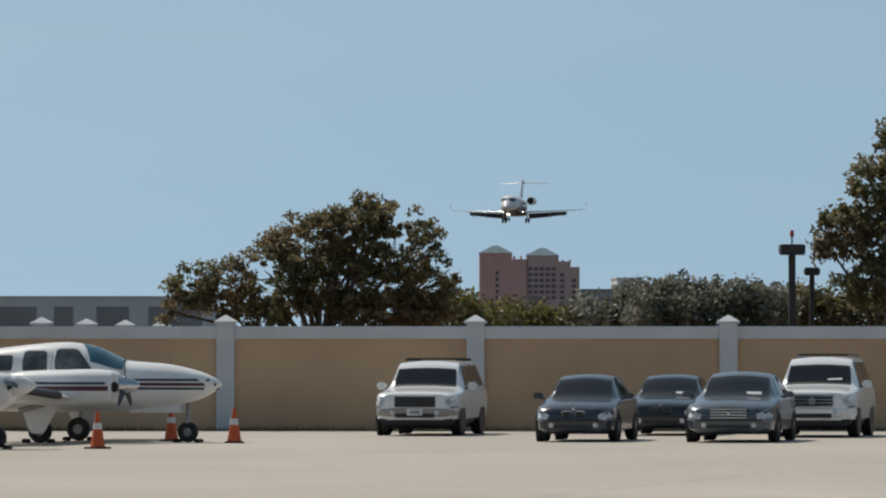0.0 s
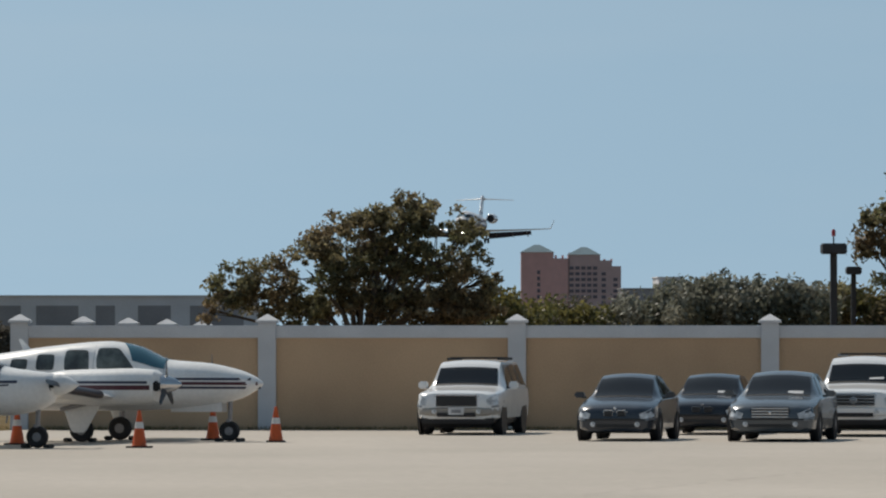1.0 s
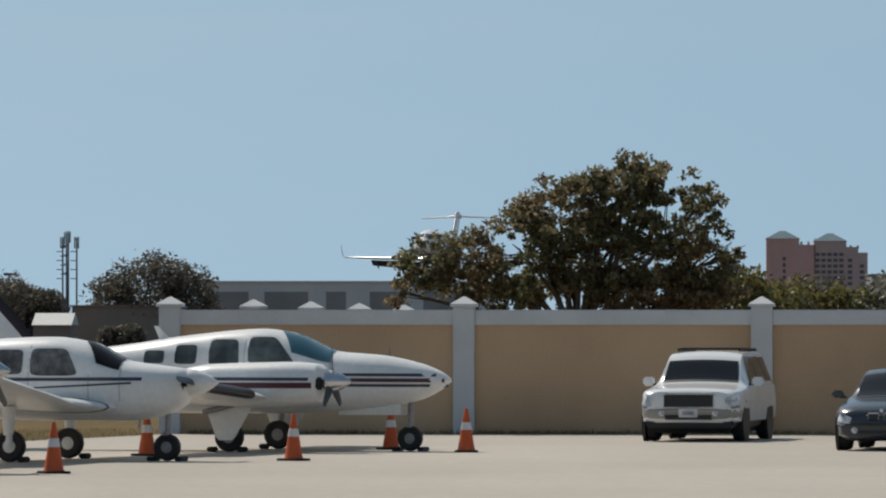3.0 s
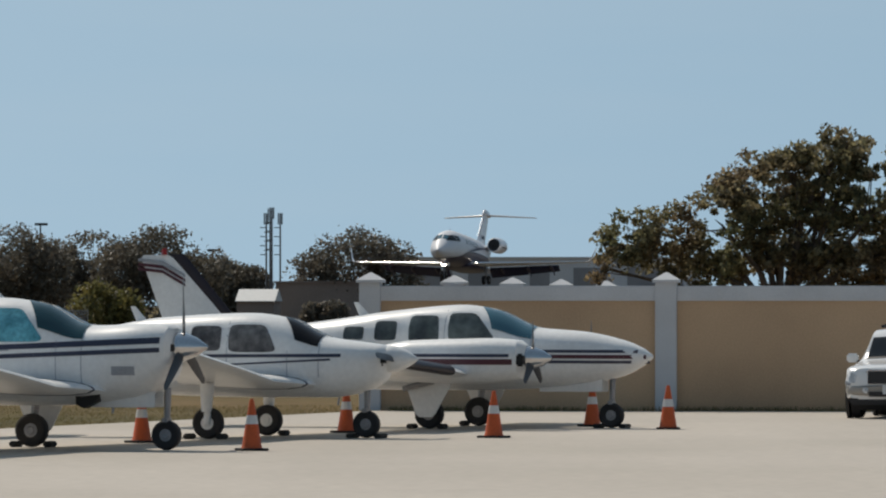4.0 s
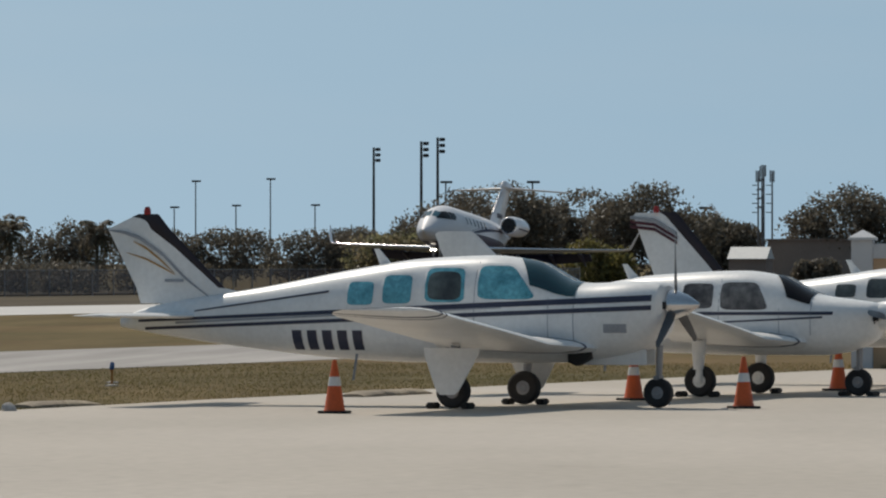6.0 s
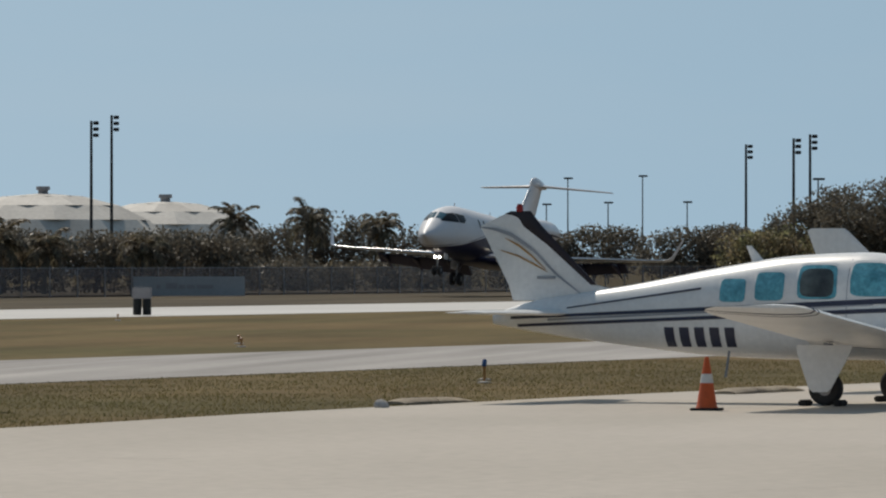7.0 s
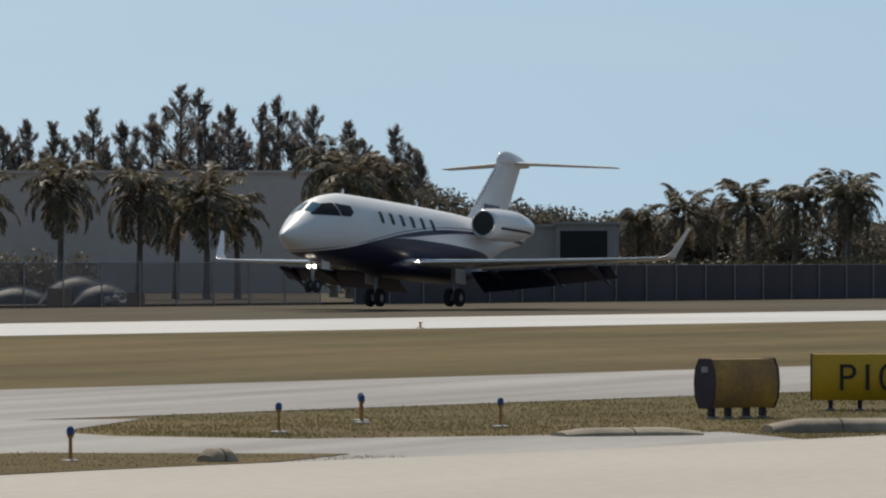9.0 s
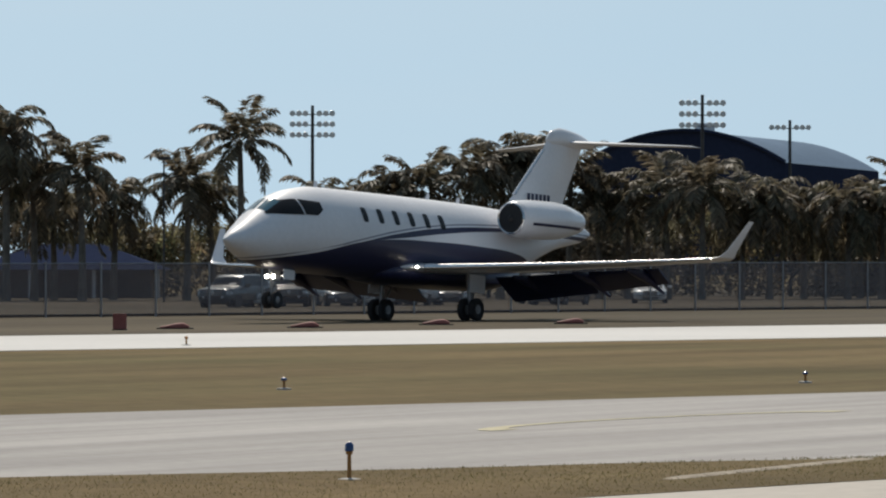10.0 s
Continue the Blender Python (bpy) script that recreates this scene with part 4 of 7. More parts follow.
for x, y in ((0.72, 109.5), (-0.8, 100.1), (-3.1, 104.0), (-4.0, 91.3), (-5.8, 96.5), (-9.2, 87.9)):
    copy_thing(first, pose(x, y, 0.012, 0, 0, 40 * x))


# ---- parked cars (x ahead, origin on the ground under the middle) ----
M_CAR_WHITE = shader("white_car_paint", (0.84, 0.84, 0.835), 0.22, 0, 0.03, coat=0.6)
M_CAR_GLASS = tinted_glass("smoked_car_glass", (0.028, 0.031, 0.036), 0.06, 1.42)
M_CAR_BLUE = shader("dark_steel_blue_paint", (0.032, 0.040, 0.055), 0.25, 0.2, 0.05, coat=0.5)
M_CAR_BLACK = shader("black_blue_paint", (0.012, 0.013, 0.02), 0.2, 0.1, 0.05, coat=0.5)
M_CAR_SILVER = shader("grey_blue_metallic_paint", (0.085, 0.10, 0.115), 0.25, 0.35, 0.05, coat=0.5)
M_CAR_TAUPE = shader("taupe_cladding", (0.36, 0.33, 0.29), 0.5, 0, 0.08)
M_PLASTIC = shader("black_plastic_trim", (0.02, 0.02, 0.022), 0.5, 0, 0.1)
M_HEADLAMP = shader("headlamp_glass", (0.78, 0.80, 0.82), 0.15, 0.1, 0.25, 9, 30)
M_RIM = shader("alloy_rim", (0.30, 0.30, 0.32), 0.35, 0.7, 0.1)
M_PLATE = shader("plate_white", (0.7, 0.7, 0.7), 0.5)


class Hull(Body):
    """A car body lofted through sections (x, underside, half width, belt height, belt half width, roof edge half width, roof edge height, crown height)."""

    def half(self, x):
        _, zb, w, zt, wt, wr, ze, zc = self.at(x)
        side = [(0, zb), (0.8 * w, zb), (0.97 * w, zb + 0.07), (w, zb + 0.55 * (zt - zb)), (0.6 * w + 0.4 * wt, zt - 0.06 * (zt - zb)), (wt, zt)]
        side += [(wt + (wr - wt) * u, zt + (ze - zt) * u) for u in (0.5, 1.0)]
        return side + [(wr * u, zc - (zc - ze) * u * u) for u in (0.85, 0.6, 0.3, 0.0)]

    def skin(self, nx=44):
        bm = bmesh.new()
        rings = []
        for x in sorted(set(list(np.linspace(self.s[0, 0], self.s[-1, 0], nx)) + list(self.s[:, 0]))):
            h = self.half(x)
            rings.append([(x, y, z) for y, z in h] + [(x, -y, z) for y, z in h[-2:0:-1]])
        grid_faces(bm, rings)
        return bm

    def glass(self, corners, side, off=0.008):
        """A side pane through corners (x0 low, x0 high, x1 low, x1 high) between two parts v0 and v1 of the way from belt to roof."""
        xa, xb, xc, xd, v0, v1 = corners
        bm = bmesh.new()
        rows = []
        for i in range(9):
            row = []
            for k in range(5):
                u, q = i / 8, k / 4
                x = (xa + (xb - xa) * q) * (1 - u) + (xc + (xd - xc) * q) * u
                v = v0 + (v1 - v0) * q
                _, zb, w, zt, wt, wr, ze, zc = self.at(x)
                row.append((x, side * (wt + (wr - wt) * v + off), zt + (ze - zt) * v + off * 0.3))
            rows.append(row)
        grid_faces(bm, rows, closed=False, caps=False)
        return bm

    def shield(self, x0, x1, inset=0.94, off=0.008):
        bm = bmesh.new()
        rows = []
        for i in range(9):
            x = x0 + (x1 - x0) * i / 8
            _, zb, w, zt, wt, wr, ze, zc = self.at(x)
            rows.append([(x + off, wr * inset * u, zc - (zc - ze) * (inset * u) ** 2 + off) for u in np.linspace(-1, 1, 11)])
        grid_faces(bm, rows, closed=False, caps=False)
        return bm

    def lens(self, x0, x1, lo, hi, side, off=0.01):
        """A patch on the flank or the rounded front corner, between two parts of the way from underside to belt."""
        bm = bmesh.new()
        rows = []
        for i in range(9):
            x = x0 + (x1 - x0) * i / 8
            _, zb, w, zt, wt, wr, ze, zc = self.at(x)
            rows.append([(x + off, side * (w - (w - wt) * max(0, v - 0.55) / 0.45 + off), zb + (zt - zb) * v) for v in np.linspace(lo, hi, 4)])
        grid_faces(bm, rows, closed=False, caps=False)
        return bm


def car(name, m, label, paint, kind, sx=1.0, sy=1.0, sz=1.0, rack=False, cladding=None, plate=False, grille="wide"):
    c = thing(name, m, label, "car", "cars parked along the wall")
    suv = kind == "suv"
    if suv:
        secs = [(2.42, 0.48, 0.64, 0.84, 0.60, 0.50, 0.90, 0.91), (2.37, 0.36, 0.82, 0.93, 0.76, 0.60, 0.985, 1.0), (2.15, 0.33, 0.92, 1.00, 0.86, 0.66, 1.04, 1.065), (1.4, 0.33, 0.94, 1.05, 0.88, 0.70, 1.10, 1.13), (1.12, 0.33, 0.94, 1.08, 0.88, 0.76, 1.13, 1.16),
                (0.5, 0.33, 0.945, 1.11, 0.875, 0.68, 1.66, 1.70), (0.2, 0.33, 0.945, 1.12, 0.87, 0.665, 1.73, 1.785), (-1.9, 0.33, 0.94, 1.13, 0.86, 0.655, 1.73, 1.785), (-2.3, 0.36, 0.92, 1.12, 0.85, 0.66, 1.62, 1.66), (-2.43, 0.45, 0.86, 1.06, 0.78, 0.60, 1.25, 1.27)]
        ax, wr, cowl, header, gz = 1.45, 0.375, 0.99, 0.63, 0.79
        panes = ((0.66, 0.32, -0.42, -0.42, 0.08, 0.90), (-0.50, -0.50, -1.30, -1.30, 0.08, 0.90), (-1.40, -1.40, -2.18, -2.10, 0.08, 0.88))
    else:
        secs = [(2.32, 0.32, 0.52, 0.56, 0.48, 0.40, 0.60, 0.61), (2.27, 0.22, 0.72, 0.64, 0.66, 0.54, 0.68, 0.69), (2.05, 0.19, 0.85, 0.72, 0.79, 0.60, 0.765, 0.785), (1.6, 0.18, 0.895, 0.80, 0.83, 0.63, 0.845, 0.87), (1.08, 0.18, 0.90, 0.87, 0.83, 0.70, 0.905, 0.93),
                (0.30, 0.18, 0.90, 0.91, 0.82, 0.61, 1.31, 1.36), (-0.1, 0.18, 0.90, 0.92, 0.82, 0.585, 1.375, 1.425), (-0.9, 0.18, 0.90, 0.93, 0.81, 0.575, 1.36, 1.41), (-1.3, 0.18, 0.90, 0.94, 0.81, 0.60, 1.25, 1.29), (-1.75, 0.19, 0.89, 0.94, 0.80, 0.66, 0.99, 1.01), (-2.1, 0.24, 0.85, 0.92, 0.77, 0.63, 0.945, 0.955), (-2.32, 0.36, 0.72, 0.80, 0.66, 0.5, 0.82, 0.83)]
        ax, wr, cowl, header, gz = 1.38, 0.325, 1.0, 0.37, 0.57
        panes = ((0.52, 0.18, -0.38, -0.40, 0.10, 0.88), (-0.47, -0.49, -1.38, -1.18, 0.10, 0.88))
    H = Hull([(x * sx, zb * sz, w * sy, zt * sz, wt * sy, e * sy, ze * sz, zc * sz) for x, zb, w, zt, wt, e, ze, zc in secs])
    bo = part("body", H.skin(), paint, c)
    xf = secs[0][0] * sx
    part("windshield", H.shield(cowl * sx, header * sx), M_CAR_GLASS, bo, "dark windshield")
    part("cowl_strip", H.shield((cowl + 0.06) * sx, cowl * sx, 0.94, 0.005), M_PLASTIC, bo)
    for s in (1, -1):
        for pa in panes:
            part("side_window", H.glass([v * sx for v in pa[:4]] + list(pa[4:]), s), M_CAR_GLASS, bo, "dark side window")
        mz = (1.17 if suv else 0.96) * sz
        mi = part("mirror", a_box(-0.08, 0.07, -0.10, 0.10, -0.07 if suv else -0.05, 0.09 if suv else 0.07, 0.03), paint, c, m=pose(0.72 * sx, s * (0.96 * sy + 0.07), mz))
        part("mirror_arm", a_box(-0.03, 0.03, -0.06, 0.04, -0.06, -0.02), M_PLASTIC, mi, smooth=False, m=pose(0, -s * 0.10, 0))
        for xx in (ax, -ax):
            w = part("wheel", wheel_mesh(wr * sz, 0.21, 0.64)[0], M_RUBBER, c, "black tyre on an alloy rim", m=pose(xx * sx, s * (0.90 * sy - 0.09), wr * sz))
            part("rim", wheel_mesh(wr * sz, 0.21, 0.64)[1], M_RIM, w)
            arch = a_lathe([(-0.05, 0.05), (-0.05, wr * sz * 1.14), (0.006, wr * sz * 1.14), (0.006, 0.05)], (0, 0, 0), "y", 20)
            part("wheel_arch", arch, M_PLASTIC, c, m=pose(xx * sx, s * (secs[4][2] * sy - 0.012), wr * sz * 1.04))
        part("headlight", H.lens((secs[2][0] - 0.05) * sx, xf - 0.012, 0.62, 0.97, s), M_HEADLAMP, bo, "clear headlight")
        part("turn_signal", H.lens((secs[2][0] + 0.02) * sx, xf - 0.03, 0.52, 0.60, s, 0.011), M_STEEL, bo)
        part("fog_light", a_lathe([(0, 0.055), (0.02, 0.05), (0.025, 0.01)], (0, 0, 0), "x", 12), M_HEADLAMP, c, m=pose(xf + (0.05 if suv else -0.02), s * 0.50 * sy, (0.56 if suv else 0.36) * sz))
        part("door_seam", H.lens(-0.46 * sx, -0.448 * sx, 0.12, 0.98, s, 0.004), M_PLASTIC, bo)
        part("door_handle", a_box(-0.09, 0.09, -0.015, 0.015, -0.015, 0.015, 0.006), paint if suv else M_CHROME, c, m=pose(-0.32 * sx, s * (0.90 if suv else 0.865) * sy, (0.98 if suv else 0.80) * sz))
        if rack:
            part("roof_rail", a_box(-1.9 * sx, 0.1 * sx, s * 0.58 * sy - 0.02, s * 0.58 * sy + 0.02, 1.775 * sz, 1.84 * sz, 0.012), M_PLASTIC if cladding else M_STEEL, c)
    if grille == "kidney":
        for s in (1, -1):
            g = part("grille", a_box(-0.05, 0.035, s * 0.13 - 0.115, s * 0.13 + 0.115, -0.075, 0.07, 0.03), M_CHROME, c, "chrome-framed dark kidney grille", m=pose(xf - 0.01, 0, gz * sz + 0.02))
            part("grille_insert", a_box(0.02, 0.04, s * 0.13 - 0.09, s * 0.13 + 0.09, -0.055, 0.05, 0.01), M_PLASTIC, g)
        part("bonnet_badge", a_lathe([(0, 0.035), (0.012, 0.03)], (0, 0, 0), "x", 12), M_CHROME, c, m=pose(xf - 0.02, 0, gz * sz + 0.115))
    else:
        gw = (0.50 if suv else 0.40) * sy
        gh = 0.14 if suv else 0.11
        g = part("grille", a_box(-0.06, 0.035, -gw, gw, -gh, gh, 0.03), M_CHROME if suv else M_PLASTIC, c, "dark grille with a bright rim and bars", m=pose(xf - 0.01, 0, gz * sz + 0.02))
        part("grille_insert", a_box(0.02, 0.042, -gw + 0.03, gw - 0.03, -gh + 0.025, gh - 0.025, 0.01), M_PLASTIC, g)
        if not cladding:
            for k in range(4):
                z = -gh + gh * (2 * k + 1) / 4
                part("grille_bar", a_box(0.04, 0.05, -gw + 0.03, gw - 0.03, z - 0.010, z + 0.010), M_CHROME, g, smooth=False)
            part("badge", a_lathe([(0.05, 0.085 if suv else 0.03), (0.06, 0.08 if suv else 0.028), (0.062, 0.01)], (0, 0, 0), "x", 16), M_CHROME, g)
    part("lower_intake", a_box(-0.05, 0.03, -0.46 * sy, 0.46 * sy, -0.055, 0.055, 0.025), M_PLASTIC, c, m=pose(xf + (0.035 if suv else -0.025), 0, (0.50 if suv else 0.33) * sz))
    if suv:
        part("bumper", Body([(2.0 * sx, 0.56 * sz, 0.945 * sy, 0.10, 0.10, 6), (2.34 * sx, 0.56 * sz, 0.86 * sy, 0.10, 0.10, 6), (2.47 * sx, 0.56 * sz, 0.62 * sy, 0.07, 0.08, 5)]).mesh(8, 20), cladding or paint, c, "front bumper")
        part("skirt", a_box(-2.2 * sx, 2.38 * sx, -0.82 * sy, 0.82 * sy, 0.27 * sz, 0.45 * sz, 0.04), M_PLASTIC, c, "dark lower valance")
        if rack:
            for xx in (-0.2, -1.3):
                part("roof_bar", a_box(xx * sx - 0.03, xx * sx + 0.03, -0.58 * sy, 0.58 * sy, 1.81 * sz, 1.85 * sz, 0.01), M_PLASTIC, c)
    else:
        part("bumper_strip", Body([(1.95 * sx, 0.46 * sz, 0.90 * sy, 0.022, 0.022, 5), (2.24 * sx, 0.46 * sz, 0.79 * sy, 0.022, 0.022, 5), (2.345 * sx, 0.46 * sz, 0.5 * sy, 0.018, 0.018, 5)]).mesh(8, 12), M_PLASTIC, c)
    if plate:
        p = part("number_plate", a_box(0, 0.02, -0.17, 0.17, -0.08, 0.08, 0.006), M_PLATE, c, "white plate with a dark bar", m=pose((2.47 if suv else 2.32) * sx, 0.0, 0.57 * sz))
        part("plate_bar", a_box(0.021, 0.024, -0.10, 0.10, -0.035, 0.03), M_STEEL, p, smooth=False)
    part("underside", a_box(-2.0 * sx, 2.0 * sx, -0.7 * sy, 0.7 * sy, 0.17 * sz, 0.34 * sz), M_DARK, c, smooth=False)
    if paint is not M_CAR_BLUE and not cladding:
        part("dashboard_paper", a_box(-0.05, 0.05, -0.15, 0.15, 0, 0.006), M_PLATE, c, smooth=False, m=pose((cowl - 0.07) * sx, 0.35 * sy, H.at((cowl - 0.07) * sx)[7] + 0.006) @ Matrix.Rotation(radians(32), 4, "Y"))
    return c


CAR_YAW = 257.5
car("suv", pose(6.42, 118.65, 0.012, 0, 0, CAR_YAW), "white SUV with taupe lower trim, dark windows and a roof rack", M_CAR_WHITE, "suv", 0.92, 0.94, 0.88, True, M_CAR_TAUPE, True)
car("sedan", pose(9.05, 109.75, 0.012, 0, 0, CAR_YAW), "dark steel-blue sedan with dark windows parked on the apron", M_CAR_BLUE, "sedan", 0.92, 0.88, 0.93, grille="kidney")
car("sedan", pose(11.55, 118.4, 0.012, 0, 0, CAR_YAW), "black sedan parked near the wall behind other cars", M_CAR_BLACK, "sedan", 0.92, 0.9, 0.90, grille="kidney")
car("sedan", pose(12.05, 108.85, 0.012, 0, 0, CAR_YAW), "grey-blue metallic sedan with bright grille and pale windshield paper", M_CAR_SILVER, "sedan", 1.0, 0.98, 0.97)
car("suv", pose(14.45, 115.7, 0.012, 0, 0, CAR_YAW), "white SUV with chrome-barred grille and silver roof rails", M_CAR_WHITE, "suv", 0.95, 0.95, 0.93, True)


# ---- foliage builders ----
M_LEAF = leafy("broad_leaves", (0.185, 0.19, 0.095), 0.6, 0.5, second=(0.24, 0.18, 0.11))
M_LEAF_GREY = leafy("grey_green_leaves", (0.28, 0.275, 0.225), 0.5, 0.4, second=(0.13, 0.14, 0.095))
# dark leaves, palm fronds and casuarina sprays: base colours lifted to paint in haze
M_LEAF_DARK = leafy("hazy_dark_leaves", (0.15, 0.138, 0.108), 0.28, 0.35, second=(0.165, 0.14, 0.105))
M_LEAF_YELLOW = leafy("yellow_green_leaves", (0.22, 0.185, 0.06), 0.45, 0.4, second=(0.13, 0.13, 0.05))
M_PALM = leafy("hazy_palm_fronds", (0.145, 0.135, 0.088), 0.6, 0.45, second=(0.185, 0.148, 0.105))
M_NEEDLE = leafy("hazy_casuarina_sprays", (0.25, 0.225, 0.205), 0.4, 0.45)
M_BARK = shader("grey_brown_bark", (0.12, 0.095, 0.07), 0.9, 0, 0.2, 4, 30, 0.5)
M_PALMTRUNK = shader("palm_trunk", (0.19, 0.165, 0.135), 0.9, 0, 0.2, 3, 20, 0.5)


def quads(name, centres, ups, sides):
    """A mesh of loose leaves: four corners each, from centre, half-length and half-width vectors."""
    k = len(centres)
    v = np.empty((k, 4, 3))
    v[:, 0], v[:, 1], v[:, 2], v[:, 3] = centres - ups, centres + sides * 1.0, centres + ups, centres - sides
    me = bpy.data.meshes.new(name)
    me.from_pydata(v.reshape(-1, 3).tolist(), [], np.arange(4 * k).reshape(k, 4).tolist())
    return me


def unit(a):
    return a / np.linalg.norm(a, axis=1, keepdims=True)


def leaf_cloud(name, blobs, count, size, seed, gap=0.0, upright=0.0, clumps=0, clump_r=0.26):
    """Leaves spread through blobs (x, y, z, rx, ry, rz), most near their skins, thinned by noise so that the sky shows through."""
    rng = np.random.default_rng(seed)
    bl = np.array(blobs, float)
    wgt = (bl[:, 3] * bl[:, 4] + bl[:, 3] * bl[:, 5]) ** 0.9
    pick = rng.choice(len(bl), count, p=wgt / wgt.sum())
    d = unit(rng.normal(size=(count, 3)))
    r = rng.uniform(0.25, 1.0, count) ** 0.5 * np.minimum(1 + 0.13 * rng.normal(size=count), 1.12)
    c = bl[pick, :3] + d * r[:, None] * bl[pick, 3:]
    if clumps:  # twig ends: the leaves gather in tufts with air between them
        centres = c[rng.choice(count, clumps, replace=False)]
        tuft = rng.integers(0, clumps, count)
        spread = clump_r * rng.uniform(0.5, 1.9, clumps)
        c = centres[tuft] + unit(rng.normal(size=(count, 3))) * (rng.random(count) ** 0.6 * 1.15 * spread[tuft])[:, None] * np.array((1.1, 1.1, 0.75))
    elif gap > 0:
        f = 1.3 / max(bl[:, 3].mean(), 0.1)
        keep = np.array([noise.noise(Vector(p) * f + Vector((seed, 0, 0))) > gap - 0.5 for p in c]) | (rng.random(count) < 0.09)
        c = c[keep]
    c = c[c[:, 2] > 0.05]
    k = len(c)
    up = unit(rng.normal(size=(k, 3)) + np.array((0, 0, upright)))
    sd = unit(np.cross(up, rng.normal(size=(k, 3))))
    s = size * rng.uniform(0.6, 1.4, (k, 1))
    return quads(name, c, up * s, sd * s * (0.5 if upright < 1 else 0.22))


def tree(name, x, y, blobs, count, size, mat, label, category="tree", group="", gap=0.35, seed=1, trunk=0.16, fork=1.2, kind="", clumps=0, clump_r=0.26):
    """A trunk with limbs that reach into the blobs of the crown, and the crown; blobs are (x, z, rx, rz) or with a depth (x, y, z, rx, ry, rz)."""
    rng = random.Random(seed)
    full = [b if len(b) == 6 else (b[0], rng.uniform(-0.4, 0.4) * b[2], b[1], b[2], 0.5 * (b[2] + b[3]), b[3]) for b in blobs]
    t = thing(name, pose(x, y, 0), label, category, group, kind)
    bm = bmesh.new()
    fk = Vector((rng.uniform(-0.1, 0.1), 0, fork))
    tube(bm, (0, 0, -0.1), fk, trunk, trunk * 0.8, 9)
    for b in full:
        end = Vector(b[:3])
        mid = fk.lerp(end, 0.5) + Vector((rng.uniform(-0.2, 0.2), rng.uniform(-0.2, 0.2), rng.uniform(0.0, 0.25))) * (end - fk).length * 0.5
        tube(bm, fk, mid, trunk * 0.55, trunk * 0.38, 7)
        tube(bm, mid, end, trunk * 0.38, trunk * 0.16, 6)
        for _ in range(5):
            e2 = end + Vector((rng.uniform(-1, 1) * b[3], rng.uniform(-1, 1) * b[4], rng.uniform(-0.5, 1) * b[5])) * 0.85
            tube(bm, mid.lerp(end, rng.uniform(0.4, 1)), e2, trunk * 0.16, trunk * 0.05, 5)
    part("trunk", bm, M_BARK, t, "branching trunk")
    part("crown", leaf_cloud("crown", full, count, size, seed, gap, 0.0, clumps, clump_r), mat, t, "leafy uneven crown", smooth=False)
    return t


def frond_mesh(seed, fronds=24, reach=2.3, droop=1.0):
    """A palm's crown of arching fronds, each a rib with dense hanging leaflets on both sides."""
    rng = np.random.default_rng(seed)
    cs, us, ss = [], [], []
    for k in range(fronds):
        az = 2 * math.pi * k * 0.382 + rng.uniform(-0.2, 0.2)
        e = -0.55 + 2.0 * (k + 0.5) / fronds + rng.uniform(-0.15, 0.15)
        ln = reach * rng.uniform(0.85, 1.12)
        h = np.array((math.cos(az), math.sin(az), 0.0))
        side = np.array((-math.sin(az), math.cos(az), 0.0))
        side = side + np.array((0, 0, rng.uniform(-0.4, 0.4)))
        p, n = np.zeros(3), 26
        step = ln / n
        for i in range(n):
            d = h * math.cos(e) + np.array((0, 0, math.sin(e)))
            q = p + d * step
            cs.append((p + q) / 2), us.append(d * step * 0.6), ss.append(side * 0.028)
            if i > 2:
                for s in (1, -1):
                    for _ in range(2):
                        lf = reach * 0.27 * math.sin(math.pi * min(1, (i + 3) / 31)) ** 0.5 * rng.uniform(0.7, 1.2)
                        w = side * s * 0.8 + d * rng.uniform(0.35, 0.8) + np.array((0, 0, -0.25 * droop - rng.uniform(0, 0.55)))
                        w /= np.linalg.norm(w)
                        cs.append(q + w * lf / 2 - d * step * rng.random()), us.append(w * lf / 2), ss.append(d * 0.048 + rng.normal(size=3) * 0.016)
            p = q
            e -= (0.030 + 0.0030 * i) * droop * (0.6 + 0.5 * max(0.0, math.cos(e)))
    return quads("fronds", np.array(cs), np.array(us), np.array(ss))


FRONDS = [frond_mesh(11 + k, 19 + 2 * k, 2.3, 0.8 + 0.14 * k) for k in range(5)]
palm_count = [0]


def palm(x, y, height, reach=2.3, lean=0.0, label="palm with a slim grey trunk and arching dark fronds"):
    palm_count[0] += 1
    rng = random.Random(palm_count[0])
    t = thing("palm", pose(x, y, 0, 0, 0, 0), label, "palm tree", "palms beyond the runway")
    bm = bmesh.new()
    n = 7
    rings = []
    for i in range(n + 1):
        u = i / n
        r = (0.19 - 0.08 * u + 0.06 * max(0, 0.12 - u) / 0.12) * (0.7 + height / 20)
        c = Vector((lean * u * u, 0.1 * math.sin(3 * u), -0.1 + u * (height + 0.1)))
        rings.append([c + Vector((r * math.cos(2 * math.pi * j / 8), r * math.sin(2 * math.pi * j / 8), 0)) for j in range(8)])
    grid_faces(bm, rings)
    part("trunk", bm, M_PALMTRUNK, t, "slim ringed trunk")
    s = reach / 2.3
    part("fronds", FRONDS[palm_count[0] % 5], M_PALM, t, "arching fronds", smooth=False, m=pose(lean, 0, height, rng.uniform(-8, 8), rng.uniform(-8, 8), rng.uniform(0, 360)) @ Matrix.Diagonal((s, s, s, 1)))
    return t


